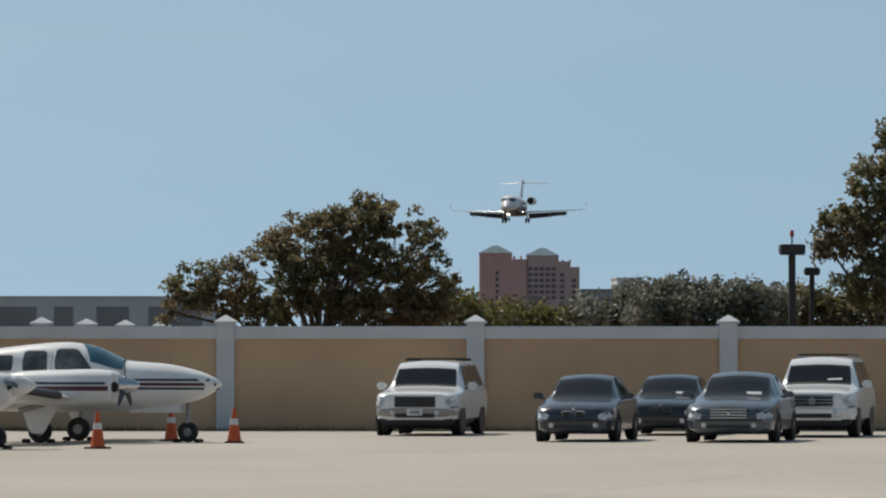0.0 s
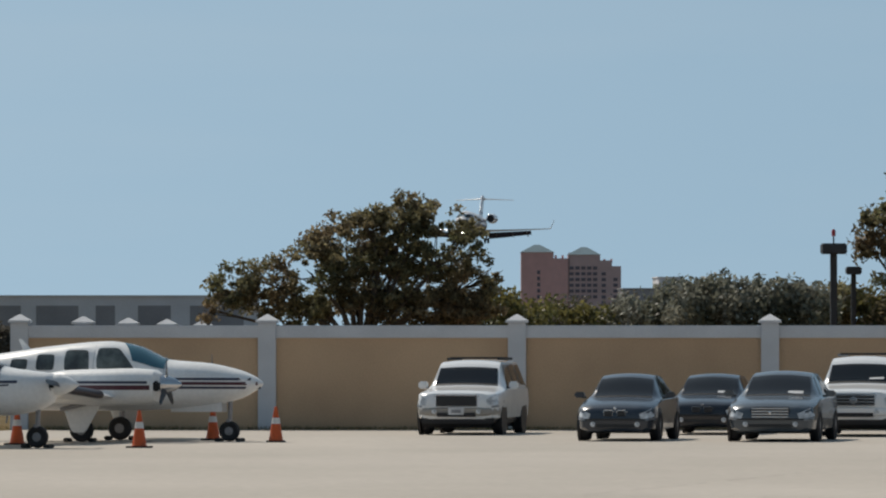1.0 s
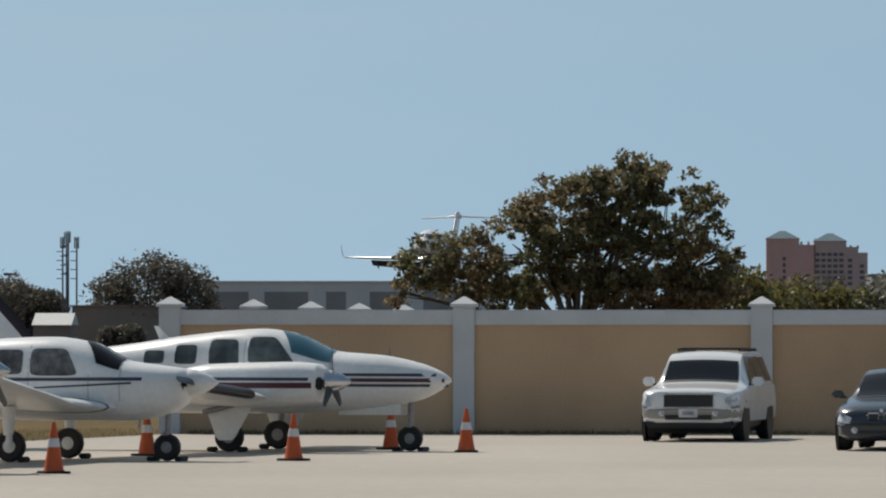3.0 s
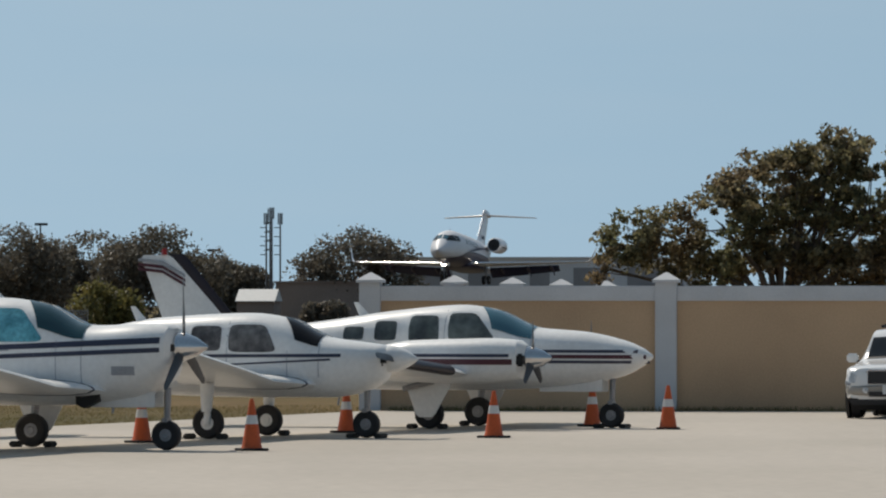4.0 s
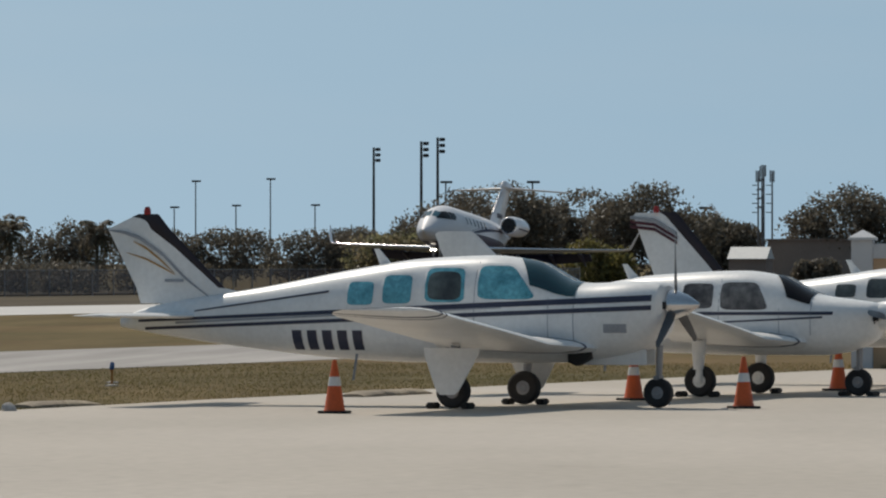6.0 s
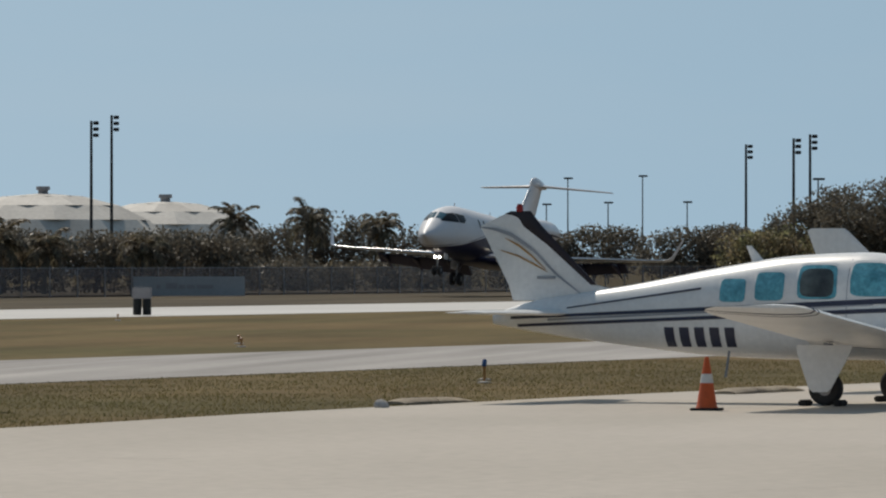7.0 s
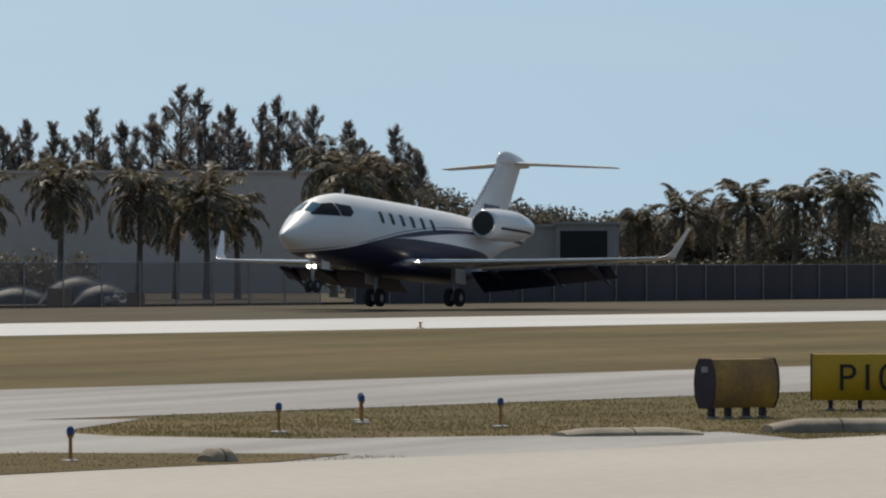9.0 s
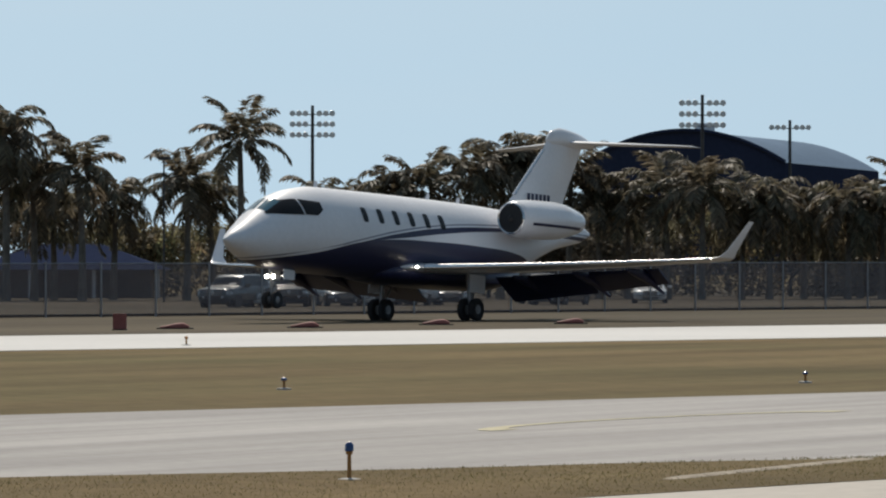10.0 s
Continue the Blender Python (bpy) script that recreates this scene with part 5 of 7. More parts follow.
def casuarina(x, y, height, width, seed):
    """A tall feathery tree: rising side branches, each a plume of thin sprays."""
    rng = np.random.default_rng(seed)
    t = thing("casuarina", pose(x, y, 0), "tall dark feathery casuarina with upswept plumes", "tree", "casuarinas behind the long building")
    bm = bmesh.new()
    tube(bm, (0, 0, -0.1), (0, 0, height * 0.94), 0.2, 0.04, 8)
    cs, us, ss = [], [], []
    # the main leader and two lower ones beside it, each a pointed cone of rising plumes
    leaders = [(0.0, 0.0, height, width, 34)]
    for s in (-1, 1):
        leaders.append((s * width * rng.uniform(0.55, 0.9), rng.uniform(-0.5, 0.5), height * rng.uniform(0.74, 0.92), width * 0.75, 20))
    for lx, ly, top, wide, count in leaders:
        for k in range(count):
            f = (k + 0.5) / count
            z = top * (0.25 + 0.71 * f ** 0.85)
            az = rng.uniform(0, 2 * math.pi)
            ln = wide * 1.35 * (1 - f) ** 0.75 * rng.uniform(0.45, 1.2) + 0.12
            d = np.array((math.cos(az), math.sin(az), rng.uniform(0.1, 0.8) + 0.7 * f))
            ln = min(ln, (top - z) / d[2] + 0.15)
            o = np.array((lx * min(1, 0.4 + f), ly, z))
            tube(bm, o, Vector(o + d * ln * 0.8), 0.04, 0.012, 5)
            for i in range(int(112 - 62 * f)):
                u = rng.uniform(0.1, 1.08)
                c = o + d * ln * u + rng.normal(size=3) * 0.25 * (1.1 - 0.6 * u) * (1.15 - 0.75 * f)
                w = d + np.array((0, 0, 0.5)) + rng.normal(size=3) * 0.6
                w /= np.linalg.norm(w)
                cs.append(c), us.append(w * rng.uniform(0.14, 0.36)), ss.append(np.cross(w, rng.normal(size=3)) * 0.021)
    part("trunk", bm, M_BARK, t)
    part("crown", quads("sprays", np.array(cs), np.array(us), np.array(ss)), M_NEEDLE, t, "feathery plumes", smooth=False)
    return t


# ---- trees along the boundary wall ----
TX, TY = 4.66, 133.92
K = 1 / 89.3  # metres for one step of the sketch below


def sketch(rows, x0, y0, k):
    return [((x - x0) * k, 2.0 + (y0 - y) * k, rx * k, ry * k) for x, y, rx, ry in rows]


tree("broadleaf_tree", TX, TY, sketch([(1300, 312, 82, 64), (1295, 300, 60, 40), (1300, 375, 70, 60), (1245, 400, 60, 50), (1180, 360, 95, 80), (1395, 380, 85, 85), (1105, 420, 80, 80), (1300, 440, 160, 75), (1010, 440, 75, 55), (940, 450, 55, 50), (908, 500, 34, 28), (1430, 450, 75, 60), (1200, 480, 150, 45), (1440, 330, 28, 30), (1345, 290, 50, 40), (1235, 318, 48, 36), (1490, 430, 28, 24), (1130, 362, 40, 32), (1330, 495, 150, 45), (1060, 495, 100, 42), (1440, 500, 70, 42)], 1215, 560, K),
     42000, 0.06, M_LEAF, "broad spreading tree with dark green and bronze leaves behind the wall", gap=0.45, seed=3, trunk=0.14, fork=1.6, clumps=950, clump_r=0.125)
R0X, R0Y = 18.50, 138.82
tree("broadleaf_tree", R0X, R0Y, sketch([(1560, 330, 60, 55), (1600, 300, 60, 60), (1500, 400, 58, 45), (1570, 430, 80, 60), (1640, 400, 80, 90), (1470, 440, 36, 26), (1540, 500, 70, 50), (1640, 500, 90, 60), (1600, 240, 40, 35)], 1560, 604, 1 / 72.5),
     24000, 0.072, M_LEAF, "tall leafy tree with sunlit upper leaves behind the wall", gap=0.42, seed=5, trunk=0.13, fork=1.5, clumps=700, clump_r=0.145)
for k, (cx, cy, rows, mat, cnt) in enumerate((
        (8.46, 149.76, [(-0.7, 2.6, 0.8, 0.7), (0.3, 2.7, 0.9, 0.7), (1.1, 2.5, 0.7, 0.6)], M_LEAF_YELLOW, 3500),
        (10.91, 164.64, [(-0.8, 2.6, 0.9, 0.7), (0.5, 2.5, 1.0, 0.8), (1.4, 2.4, 0.8, 0.6)], M_LEAF_YELLOW, 3500),
        (13.40, 174.49, [(-1.0, 2.4, 1.1, 0.9), (0.6, 2.5, 1.0, 0.9), (1.8, 2.3, 0.9, 0.8)], M_LEAF_DARK, 4000),
        (14.39, 164.38, [(-0.8, 2.6, 0.9, 0.8), (0.4, 3.0, 1.0, 0.8), (1.2, 2.9, 0.9, 0.9)], M_LEAF_GREY, 5000),
        (15.28, 159.28, [(-0.6, 2.9, 0.9, 0.8), (0.3, 3.1, 0.9, 0.8), (1.2, 2.6, 0.9, 0.8)], M_LEAF_GREY, 5000),
        (16.82, 159.13, [(-0.8, 2.9, 0.9, 0.8), (0.2, 3.2, 0.9, 0.7), (1.1, 2.8, 0.9, 0.8)], M_LEAF_GREY, 5000),
        (18.65, 163.97, [(-0.7, 2.8, 0.9, 0.8), (0.5, 2.9, 1.0, 0.8), (1.5, 2.6, 0.9, 0.9)], M_LEAF, 5000),
        (20.38, 163.78, [(-0.8, 2.7, 1.0, 0.8), (0.4, 2.7, 1.0, 0.8), (1.6, 2.8, 0.9, 0.9)], M_LEAF_YELLOW, 5000),
        (22.80, 163.48, [(-0.8, 2.6, 1.0, 0.8), (0.4, 2.7, 1.0, 0.8), (1.6, 2.8, 0.9, 0.9)], M_LEAF, 4000))):
    tree("shrub_tree", cx, cy, rows, cnt, 0.085, mat, ("yellow-green" if mat is M_LEAF_YELLOW else "grey-green" if mat is M_LEAF_GREY else "dark green") + " bushy tree beyond the wall", "tree", "bushy trees beyond the wall", 0.3, 20 + k, 0.1, 1.0)

# dark rounded trees beyond the parked aircraft
for k, (cx, cy, s, rows) in enumerate((
        (-13.30, 639.86, 3.2, [(0, 2.0, 0.7, 0.6), (0.7, 1.8, 0.6, 0.6)]),
        (-16.45, 572.76, 3.6, [(0.0, 2.9, 1.1, 0.9), (-0.9, 2.4, 0.9, 0.8), (0.9, 2.6, 0.8, 0.9), (0.1, 1.6, 1.4, 0.8)]),
        (-29.37, 634.32, 3.6, [(-0.4, 2.6, 0.7, 0.6), (0.4, 2.4, 0.6, 0.6), (0.0, 1.8, 1.0, 0.8)]),
        (-35.41, 618.99, 3.6, [(0, 3.1, 1.0, 0.9), (-0.9, 2.8, 0.9, 0.9), (1.0, 2.7, 0.8, 0.9), (0, 1.7, 1.5, 1.0)]),
        (-42.88, 633.55, 3.6, [(0, 3.0, 0.9, 0.9), (-0.8, 2.7, 0.8, 0.9), (0.8, 2.7, 0.8, 0.8), (0, 1.7, 1.5, 1.0)]),
        (-48.57, 618.09, 3.6, [(0, 3.1, 0.9, 0.9), (-0.8, 2.9, 0.9, 0.9), (0.7, 2.8, 0.8, 0.9), (0, 1.7, 1.5, 1.0)]),
        (-54.76, 632.63, 3.6, [(0.2, 3.0, 0.9, 0.9), (-0.8, 2.6, 0.9, 0.9), (-1.3, 2.2, 0.7, 0.7), (0, 1.7, 1.6, 1.0)]),
        (-63.51, 662.96, 3.6, [(0, 2.1, 0.8, 0.6), (-1.0, 2.2, 0.9, 0.7), (1.0, 2.1, 0.8, 0.6)]))):
    rows = [(s * a, 2 + s * (b - 2), s * c, s * d) for a, b, c, d in rows]
    tree("rounded_tree", cx, cy, rows, 22000, 0.19, M_LEAF_DARK, "dense dark rounded tree beyond the parked aircraft", "tree", "dark trees behind the aircraft", 0.2, 50 + k, 0.3, 2.0)
bx, by = -39.35, 588.69
tree("bush", bx, by, [(0, 1.6, 2.4, 2.4), (2.2, 1.3, 2.0, 2.0)], 4000, 0.24, M_LEAF_YELLOW, "sunlit olive bush among the dark trees", "bush", "", 0.2, 71, 0.08, 0.7)
bx, by = -18.06, 544.70
tree("bush", bx, by, [(-0.9, 1.1, 1.2, 1.0), (0.8, 1.2, 1.3, 1.1)], 2600, 0.2, M_LEAF_DARK, "small dark bush by the brown building", "bush", "", 0.2, 72, 0.06, 0.5)

# low growth along the far field edge, seen over and through the fence
for k, (cx, cy, rows, mat) in enumerate((
        (-83.50, 447.27, [(0, 2.4, 2.2, 1.5), (2.5, 2.2, 2.0, 1.6), (-2.5, 2.2, 2.0, 1.4)], M_LEAF_DARK),
        (-77.91, 448.28, [(0, 2.2, 2.0, 1.4), (2.0, 2.6, 1.8, 1.5)], M_LEAF_DARK),
        (-73.88, 459.09, [(0, 3.2, 1.6, 1.8), (1.8, 3.0, 1.8, 1.7), (-1.8, 2.9, 1.6, 1.7)], M_LEAF_DARK),
        (-66.59, 460.21, [(0, 2.9, 1.6, 1.8), (1.8, 2.6, 1.6, 1.5), (-1.8, 2.5, 1.6, 1.5)], M_LEAF_DARK),
        (-60.26, 450.99, [(0, 2.5, 1.8, 1.6), (2.0, 2.4, 1.6, 1.5)], M_LEAF_DARK),
        (-54.98, 451.67, [(0, 2.5, 1.8, 1.6), (2.0, 2.5, 1.6, 1.6), (-1.6, 2.2, 1.4, 1.4)], M_LEAF_DARK),
        (-47.86, 442.42, [(0, 2.3, 1.8, 1.6), (2.0, 2.4, 1.6, 1.6), (-1.6, 2.2, 1.4, 1.4)], M_LEAF_DARK),
        (-41.72, 432.99, [(0, 2.2, 1.8, 1.5), (2.0, 2.4, 1.6, 1.6), (-1.6, 2.2, 1.4, 1.4)], M_LEAF),
        (-87.47, 369.80, [(0, 2.7, 1.8, 1.4), (2.0, 3.0, 1.6, 1.6), (-1.8, 2.3, 1.8, 1.4), (4.0, 3.2, 1.6, 1.5)], M_LEAF_DARK),
        (-83.30, 375.88, [(0, 2.6, 1.5, 1.6), (1.8, 2.2, 1.4, 1.4)], M_LEAF_DARK),
        (-80.56, 381.59, [(0, 2.3, 1.8, 1.4), (2.4, 2.2, 1.6, 1.3), (-2, 2.2, 1.6, 1.3)], M_LEAF_DARK),
        (-75.46, 382.63, [(0, 2.2, 1.8, 1.3), (2.4, 2.2, 1.6, 1.3)], M_LEAF_DARK),
        (-70.33, 383.61, [(0, 2.2, 1.8, 1.3), (2.4, 2.0, 1.6, 1.3)], M_LEAF_DARK),
        (-111.36, 373.76, [(0, 3.6, 2.0, 1.5), (2.2, 3.4, 1.8, 1.4), (-2.2, 3.2, 1.6, 1.4)], M_LEAF_DARK),
        (-113.06, 362.79, [(0, 4.0, 1.8, 1.9), (1.6, 3.6, 1.6, 1.7)], M_LEAF_DARK),
        (-106.05, 375.31, [(0, 2.8, 2.0, 1.5), (2.4, 2.6, 1.8, 1.6)], M_LEAF_DARK),
        (-97.50, 354.85, [(0, 2.5, 2.0, 1.6), (2.4, 2.7, 1.8, 1.7), (-2.2, 2.3, 1.6, 1.5)], M_LEAF_DARK),
        (-93.64, 355.89, [(0, 2.6, 2.0, 1.8), (2.4, 2.7, 1.8, 1.8), (-2.2, 2.5, 1.6, 1.6)], M_LEAF_DARK),
        (-88.02, 351.14, [(0, 2.6, 1.9, 1.8), (2.4, 2.3, 1.7, 1.5), (-2.2, 2.6, 1.6, 1.6)], M_LEAF_DARK),
        (-83.64, 356.31, [(0, 2.2, 1.9, 1.5), (2.4, 2.4, 1.7, 1.6), (-2.2, 2.2, 1.6, 1.5)], M_LEAF_DARK),
        (-113.33, 383.61, [(0, 3.2, 1.8, 1.5), (2.4, 2.8, 1.6, 1.4), (-2, 3.4, 1.6, 1.4)], M_LEAF_DARK),
        (-107.55, 385.27, [(0, 3.2, 1.8, 1.3), (2.4, 2.8, 1.6, 1.4), (-2, 2.8, 1.6, 1.4)], M_LEAF_DARK),
        (-159.91, 288.67, [(0, 3.2, 1.8, 1.8), (2.0, 3.0, 1.6, 1.7), (-2.0, 3.2, 1.6, 1.7)], M_LEAF_DARK),
        (-155.07, 291.29, [(0, 2.5, 1.8, 1.2), (2.2, 2.3, 1.6, 1.1), (-2.2, 2.3, 1.6, 1.1)], M_LEAF),
        (-153.21, 297.91, [(0, 2.4, 1.8, 1.2), (2.2, 2.2, 1.6, 1.1), (-2.2, 2.2, 1.6, 1.1)], M_LEAF),
        (-148.21, 300.43, [(0, 2.5, 1.8, 1.3), (2.4, 2.4, 1.6, 1.2), (-2.2, 2.3, 1.6, 1.2)], M_LEAF),
        (-143.17, 302.87, [(0, 2.8, 1.8, 1.6), (2.4, 2.8, 1.6, 1.4), (-2.2, 2.7, 1.6, 1.4)], M_LEAF_DARK),
        (-136.04, 306.13, [(0, 3.0, 1.8, 1.7), (2.4, 3.0, 1.6, 1.6), (-2.4, 2.8, 1.6, 1.6)], M_LEAF_DARK),
        (-131.94, 307.92, [(0, 3.2, 1.8, 1.7), (2.4, 3.0, 1.6, 1.6)], M_LEAF),
        (-127.82, 309.66, [(0, 3.2, 1.8, 1.7), (2.4, 3.0, 1.6, 1.6)], M_LEAF_DARK),
        (-124.20, 311.13, [(0, 2.8, 1.8, 1.7), (2.4, 2.6, 1.6, 1.6)], M_LEAF),
        (-131.2, 291.9, [(0, 2.6, 1.8, 1.6), (2.0, 2.3, 1.5, 1.5), (-1.8, 2.4, 1.5, 1.5)], M_LEAF_DARK),
        (-135.2, 290.0, [(0, 2.7, 1.8, 1.6), (2.0, 2.4, 1.5, 1.5), (-1.8, 2.3, 1.5, 1.5)], M_LEAF_DARK),
        (-139.3, 288.1, [(0, 2.6, 1.8, 1.6), (2.0, 2.5, 1.5, 1.5), (-1.8, 2.2, 1.5, 1.5)], M_LEAF_DARK))):
    rows = [(a, b, 1.25 * c, 1.1 * d) for a, b, c, d in rows]
    tree("field_edge_tree", cx, cy, rows, 2600 * len(rows), 0.13, mat, "dense dark bushy tree along the airfield edge", "tree", "trees along the field edge", 0.25, 100 + k, 0.12, 0.8)

# palms: place, height of the trunk, reach of the fronds
for x, y, h, r in (
        (-77.29, 438.24, 3.6, 2.0), (-71.72, 434.12, 3.7, 2.1), (-67.40, 439.87, 3.2, 2.0), (-61.19, 435.72, 3.0, 1.9),
        (-82.35, 335.03, 5.2, 2.1), (-77.77, 366.85, 3.3, 2.1), (-75.32, 367.36, 2.9, 2.0), (-80.98, 371.27, 2.9, 1.9), (-71.03, 373.30, 2.8, 2.0),
        (-91.74, 337.76, 4.4, 2.2), (-88.36, 338.66, 4.8, 2.4), (-84.86, 334.40, 4.9, 2.4), (-81.02, 330.21, 5.1, 2.2), (-95.19, 342.00, 3.9, 2.0), (-91.34, 343.05, 4.2, 2.1),
        (-98.89, 304.34, 4.7, 2.1), (-97.26, 302.76, 2.5, 1.0),
        (-108.33, 290.45, 4.3, 2.2), (-105.61, 293.58, 4.0, 2.3), (-103.65, 297.46, 3.9, 2.3), (-106.02, 299.81, 3.1, 2.0), (-103.26, 300.77, 3.2, 1.9), (-102.71, 313.61, 5.4, 2.2), (-100.35, 314.37, 4.8, 2.0),
        (-124.28, 286.18, 4.6, 2.4), (-122.06, 284.96, 4.8, 2.4), (-121.17, 287.51, 4.0, 2.3), (-119.97, 288.01, 4.1, 2.3), (-119.66, 291.39, 3.9, 2.2), (-116.36, 295.95, 4.9, 2.2), (-114.63, 296.62, 4.4, 2.0), (-118.34, 295.16, 3.5, 2.2), (-120.57, 296.42, 3.2, 2.1),
        (-145.81, 262.18, 6.3, 2.5), (-147.88, 263.32, 5.2, 2.4), (-142.85, 263.81, 4.9, 2.4), (-145.68, 264.54, 4.5, 2.2), (-146.83, 268.47, 3.4, 2.2), (-144.47, 269.75, 3.6, 2.2), (-136.65, 267.07, 6.2, 2.4), (-141.07, 270.41, 4.5, 2.3), (-140.98, 272.72, 3.7, 2.2), (-138.08, 277.55, 3.6, 2.0), (-134.19, 277.23, 4.0, 2.2), (-132.91, 277.85, 4.2, 2.2), (-136.80, 278.18, 3.4, 1.8),
        (-131.78, 280.60, 4.8, 2.2), (-131.33, 283.01, 5.3, 2.3), (-130.15, 283.56, 5.4, 2.3), (-129.31, 286.14, 5.0, 2.2), (-127.99, 286.73, 3.8, 2.2), (-126.79, 287.26, 3.6, 2.2), (-116.63, 289.38, 3.9, 2.2), (-115.19, 289.96, 3.8, 2.2)):
    palm(x, y, h * 1.07 + (-0.1 if -126 < x < -110 else 0.5 if math.hypot(x, y) < 335 else -0.6 if math.hypot(x, y) < 420 else 0.5), r * (1.12 if math.hypot(x, y) < 335 else 1.0), ((x * 7) % 1 - 0.5) * 0.5)

for k, (x, y, h, w) in enumerate((
        (-144.92, 372.82, 9.6, 1.6), (-142.90, 373.60, 9.8, 1.2), (-141.50, 374.14, 10.2, 1.3), (-140.80, 376.54, 10.2, 1.1), (-137.91, 375.47, 10.9, 1.6), (-136.87, 377.98, 10.2, 1.5), (-134.62, 376.67, 10.6, 1.4), (-133.04, 377.23, 12.4, 1.6), (-132.70, 379.47, 12.3, 1.5), (-130.36, 378.16, 11.2, 1.4),
        (-128.56, 378.78, 11.2, 1.2), (-128.25, 380.99, 11.8, 1.3), (-125.61, 379.76, 11.1, 1.5), (-123.55, 380.44, 10.2, 1.3), (-119.79, 377.45, 9.8, 1.1), (-119.13, 379.75, 8.4, 0.9), (-121.19, 379.10, 7.9, 1.2))):
    casuarina(x, y, h, w, 200 + k)

# ---- far buildings ----
# hotel walls: the distant haze is mixed into these paler base colours
M_PINK = shader("hazy_pink_stucco", (0.70, 0.42, 0.40), 0.9, 0, 0.05, 0.05, 0.4)
M_PINK2 = shader("hazy_rose_wing", (0.62, 0.45, 0.44), 0.9, 0, 0.05, 0.05, 0.4)
M_TEALROOF = shader("blue_green_roof", (0.13, 0.20, 0.235), 0.9, 0, 0.06, 0.2, 2)
M_FARWINDOW = shader("far_window", (0.15, 0.13, 0.16), 0.4, 0, 0.1)
M_GREYBLDG = shader("grey_rendered_wall", (0.72, 0.70, 0.70), 0.9, 0, 0.05, 0.3, 6)
M_GREYDARK = shader("darker_grey_panel", (0.34, 0.325, 0.33), 0.8, 0, 0.07, 0.3, 6)
M_BROWNBLDG = shader("brown_wall", (0.30, 0.235, 0.20), 0.9, 0, 0.08, 0.4, 6)
# tan siding, brightened so its colour includes the haze in front of it
M_TANBLDG = shader("hazy_tan_siding", (0.60, 0.52, 0.48), 0.8, 0, 0.05, 0.1, 2)
M_DOME = shader("pale_dome_panels", (0.60, 0.57, 0.52), 0.8, 0, 0.08, 0.2, 2, rand=0.16)
M_ARENA = shader("navy_roof", (0.035, 0.045, 0.085), 1.0, 0, 0.08, 0.1, 2, spec=0.0)
M_ARENA_LIGHT = shader("blue_metal_roof", (0.15, 0.215, 0.30), 0.9, 0.0, 0.06, 0.1, 2, spec=0.05)
M_STORE = shader("dull_grey_render", (0.42, 0.40, 0.385), 0.9, 0, 0.06, 0.3, 6)
M_SHEDROOF = shader("pale_shed_roof", (0.62, 0.62, 0.60), 0.6, 0, 0.05)


def hotel():
    x, y = 156.17, 2495.12
    h = thing("hotel", pose(x, y, 0, 0, 0, -3), "distant pink hotel with two blue-green hipped roofs", "building")
    for a, b, d, z, mat in ((0, 12.2, 14, 34.9, M_PINK), (12.2, 18.2, 12, 32.6, M_PINK), (17.6, 29.6, 14, 34.0, M_PINK2), (29.6, 34.0, 13, 31.8, M_PINK2), (34.0, 37.4, 12, 29.7, M_PINK2)):
        w = part("wall", a_box(a, b, 0, d, 0, z), mat, h, smooth=False)
        if mat is M_PINK2:
            for r in range(6):
                for c in range(int((b - a) / 2.2)):
                    part("window", a_box(-0.8, 0.8, -0.15, 0.02, 0, 1.2), M_FARWINDOW, w, smooth=False, m=pose(a + 1.3 + c * 2.2, 0, z - 5.6 - r * 2.15))
        elif a == 0:
            for r in range(5):
                part("window", a_box(-0.55, 0.55, -0.15, 0.02, 0, 1.4), M_FARWINDOW, w, smooth=False, m=pose(6.6, 0, z - 8.2 - r * 2.3))
    for a, b, z, t in ((0, 12.2, 34.9, 2.9), (17.6, 29.6, 34.0, 2.9)):
        bm = bmesh.new()
        grid_faces(bm, [[(a - 0.3, -0.3, z), (b + 0.3, -0.3, z), (b + 0.3, 14.3, z), (a - 0.3, 14.3, z)], [((a + b) / 2 - 1, 6.5, z + t), ((a + b) / 2 + 1, 6.5, z + t), ((a + b) / 2 + 1, 7.5, z + t), ((a + b) / 2 - 1, 7.5, z + t)]])
        part("roof", bm, M_TEALROOF, h, "blue-green hipped roof", smooth=False)
    for k in range(9):
        part("chimney", a_box(-0.4, 0.4, 2, 3, 0, 1.4), M_PINK, h, smooth=False, m=pose(13 + k * 2.6, 0, 32.4 if k < 2 else 33.4 if k < 6 else 31.0))


hotel()


def block(name, x, y, w, d, z, mat, label, yaw=0.0, openings=(), roof=None, omat=None, lid=0.14):
    """A plain building: walls, a thin roof slab with a parapet edge, and flat dark panels for openings (x0, x1, z0, z1)
    on its front.
    """
    b = thing(name, pose(x, y, 0, 0, 0, yaw), label, "building")
    part("wall", a_box(0, w, 0, d, 0, z), mat, b, smooth=False)
    part("roof", a_box(-0.15, w + 0.15, -0.15, d + 0.15, z, z + lid), roof or mat, b, smooth=False)
    for x0, x1, z0, z1 in openings:
        o = part("window", a_box(x0, x1, -0.03, 0.05, z0, z1), omat or M_GREYDARK, b, "flat dark panel on the front", smooth=False)
        part("frame", a_box(x0 - 0.05, x1 + 0.05, -0.05, -0.025, z1, z1 + 0.06), mat, o, smooth=False)
    return b


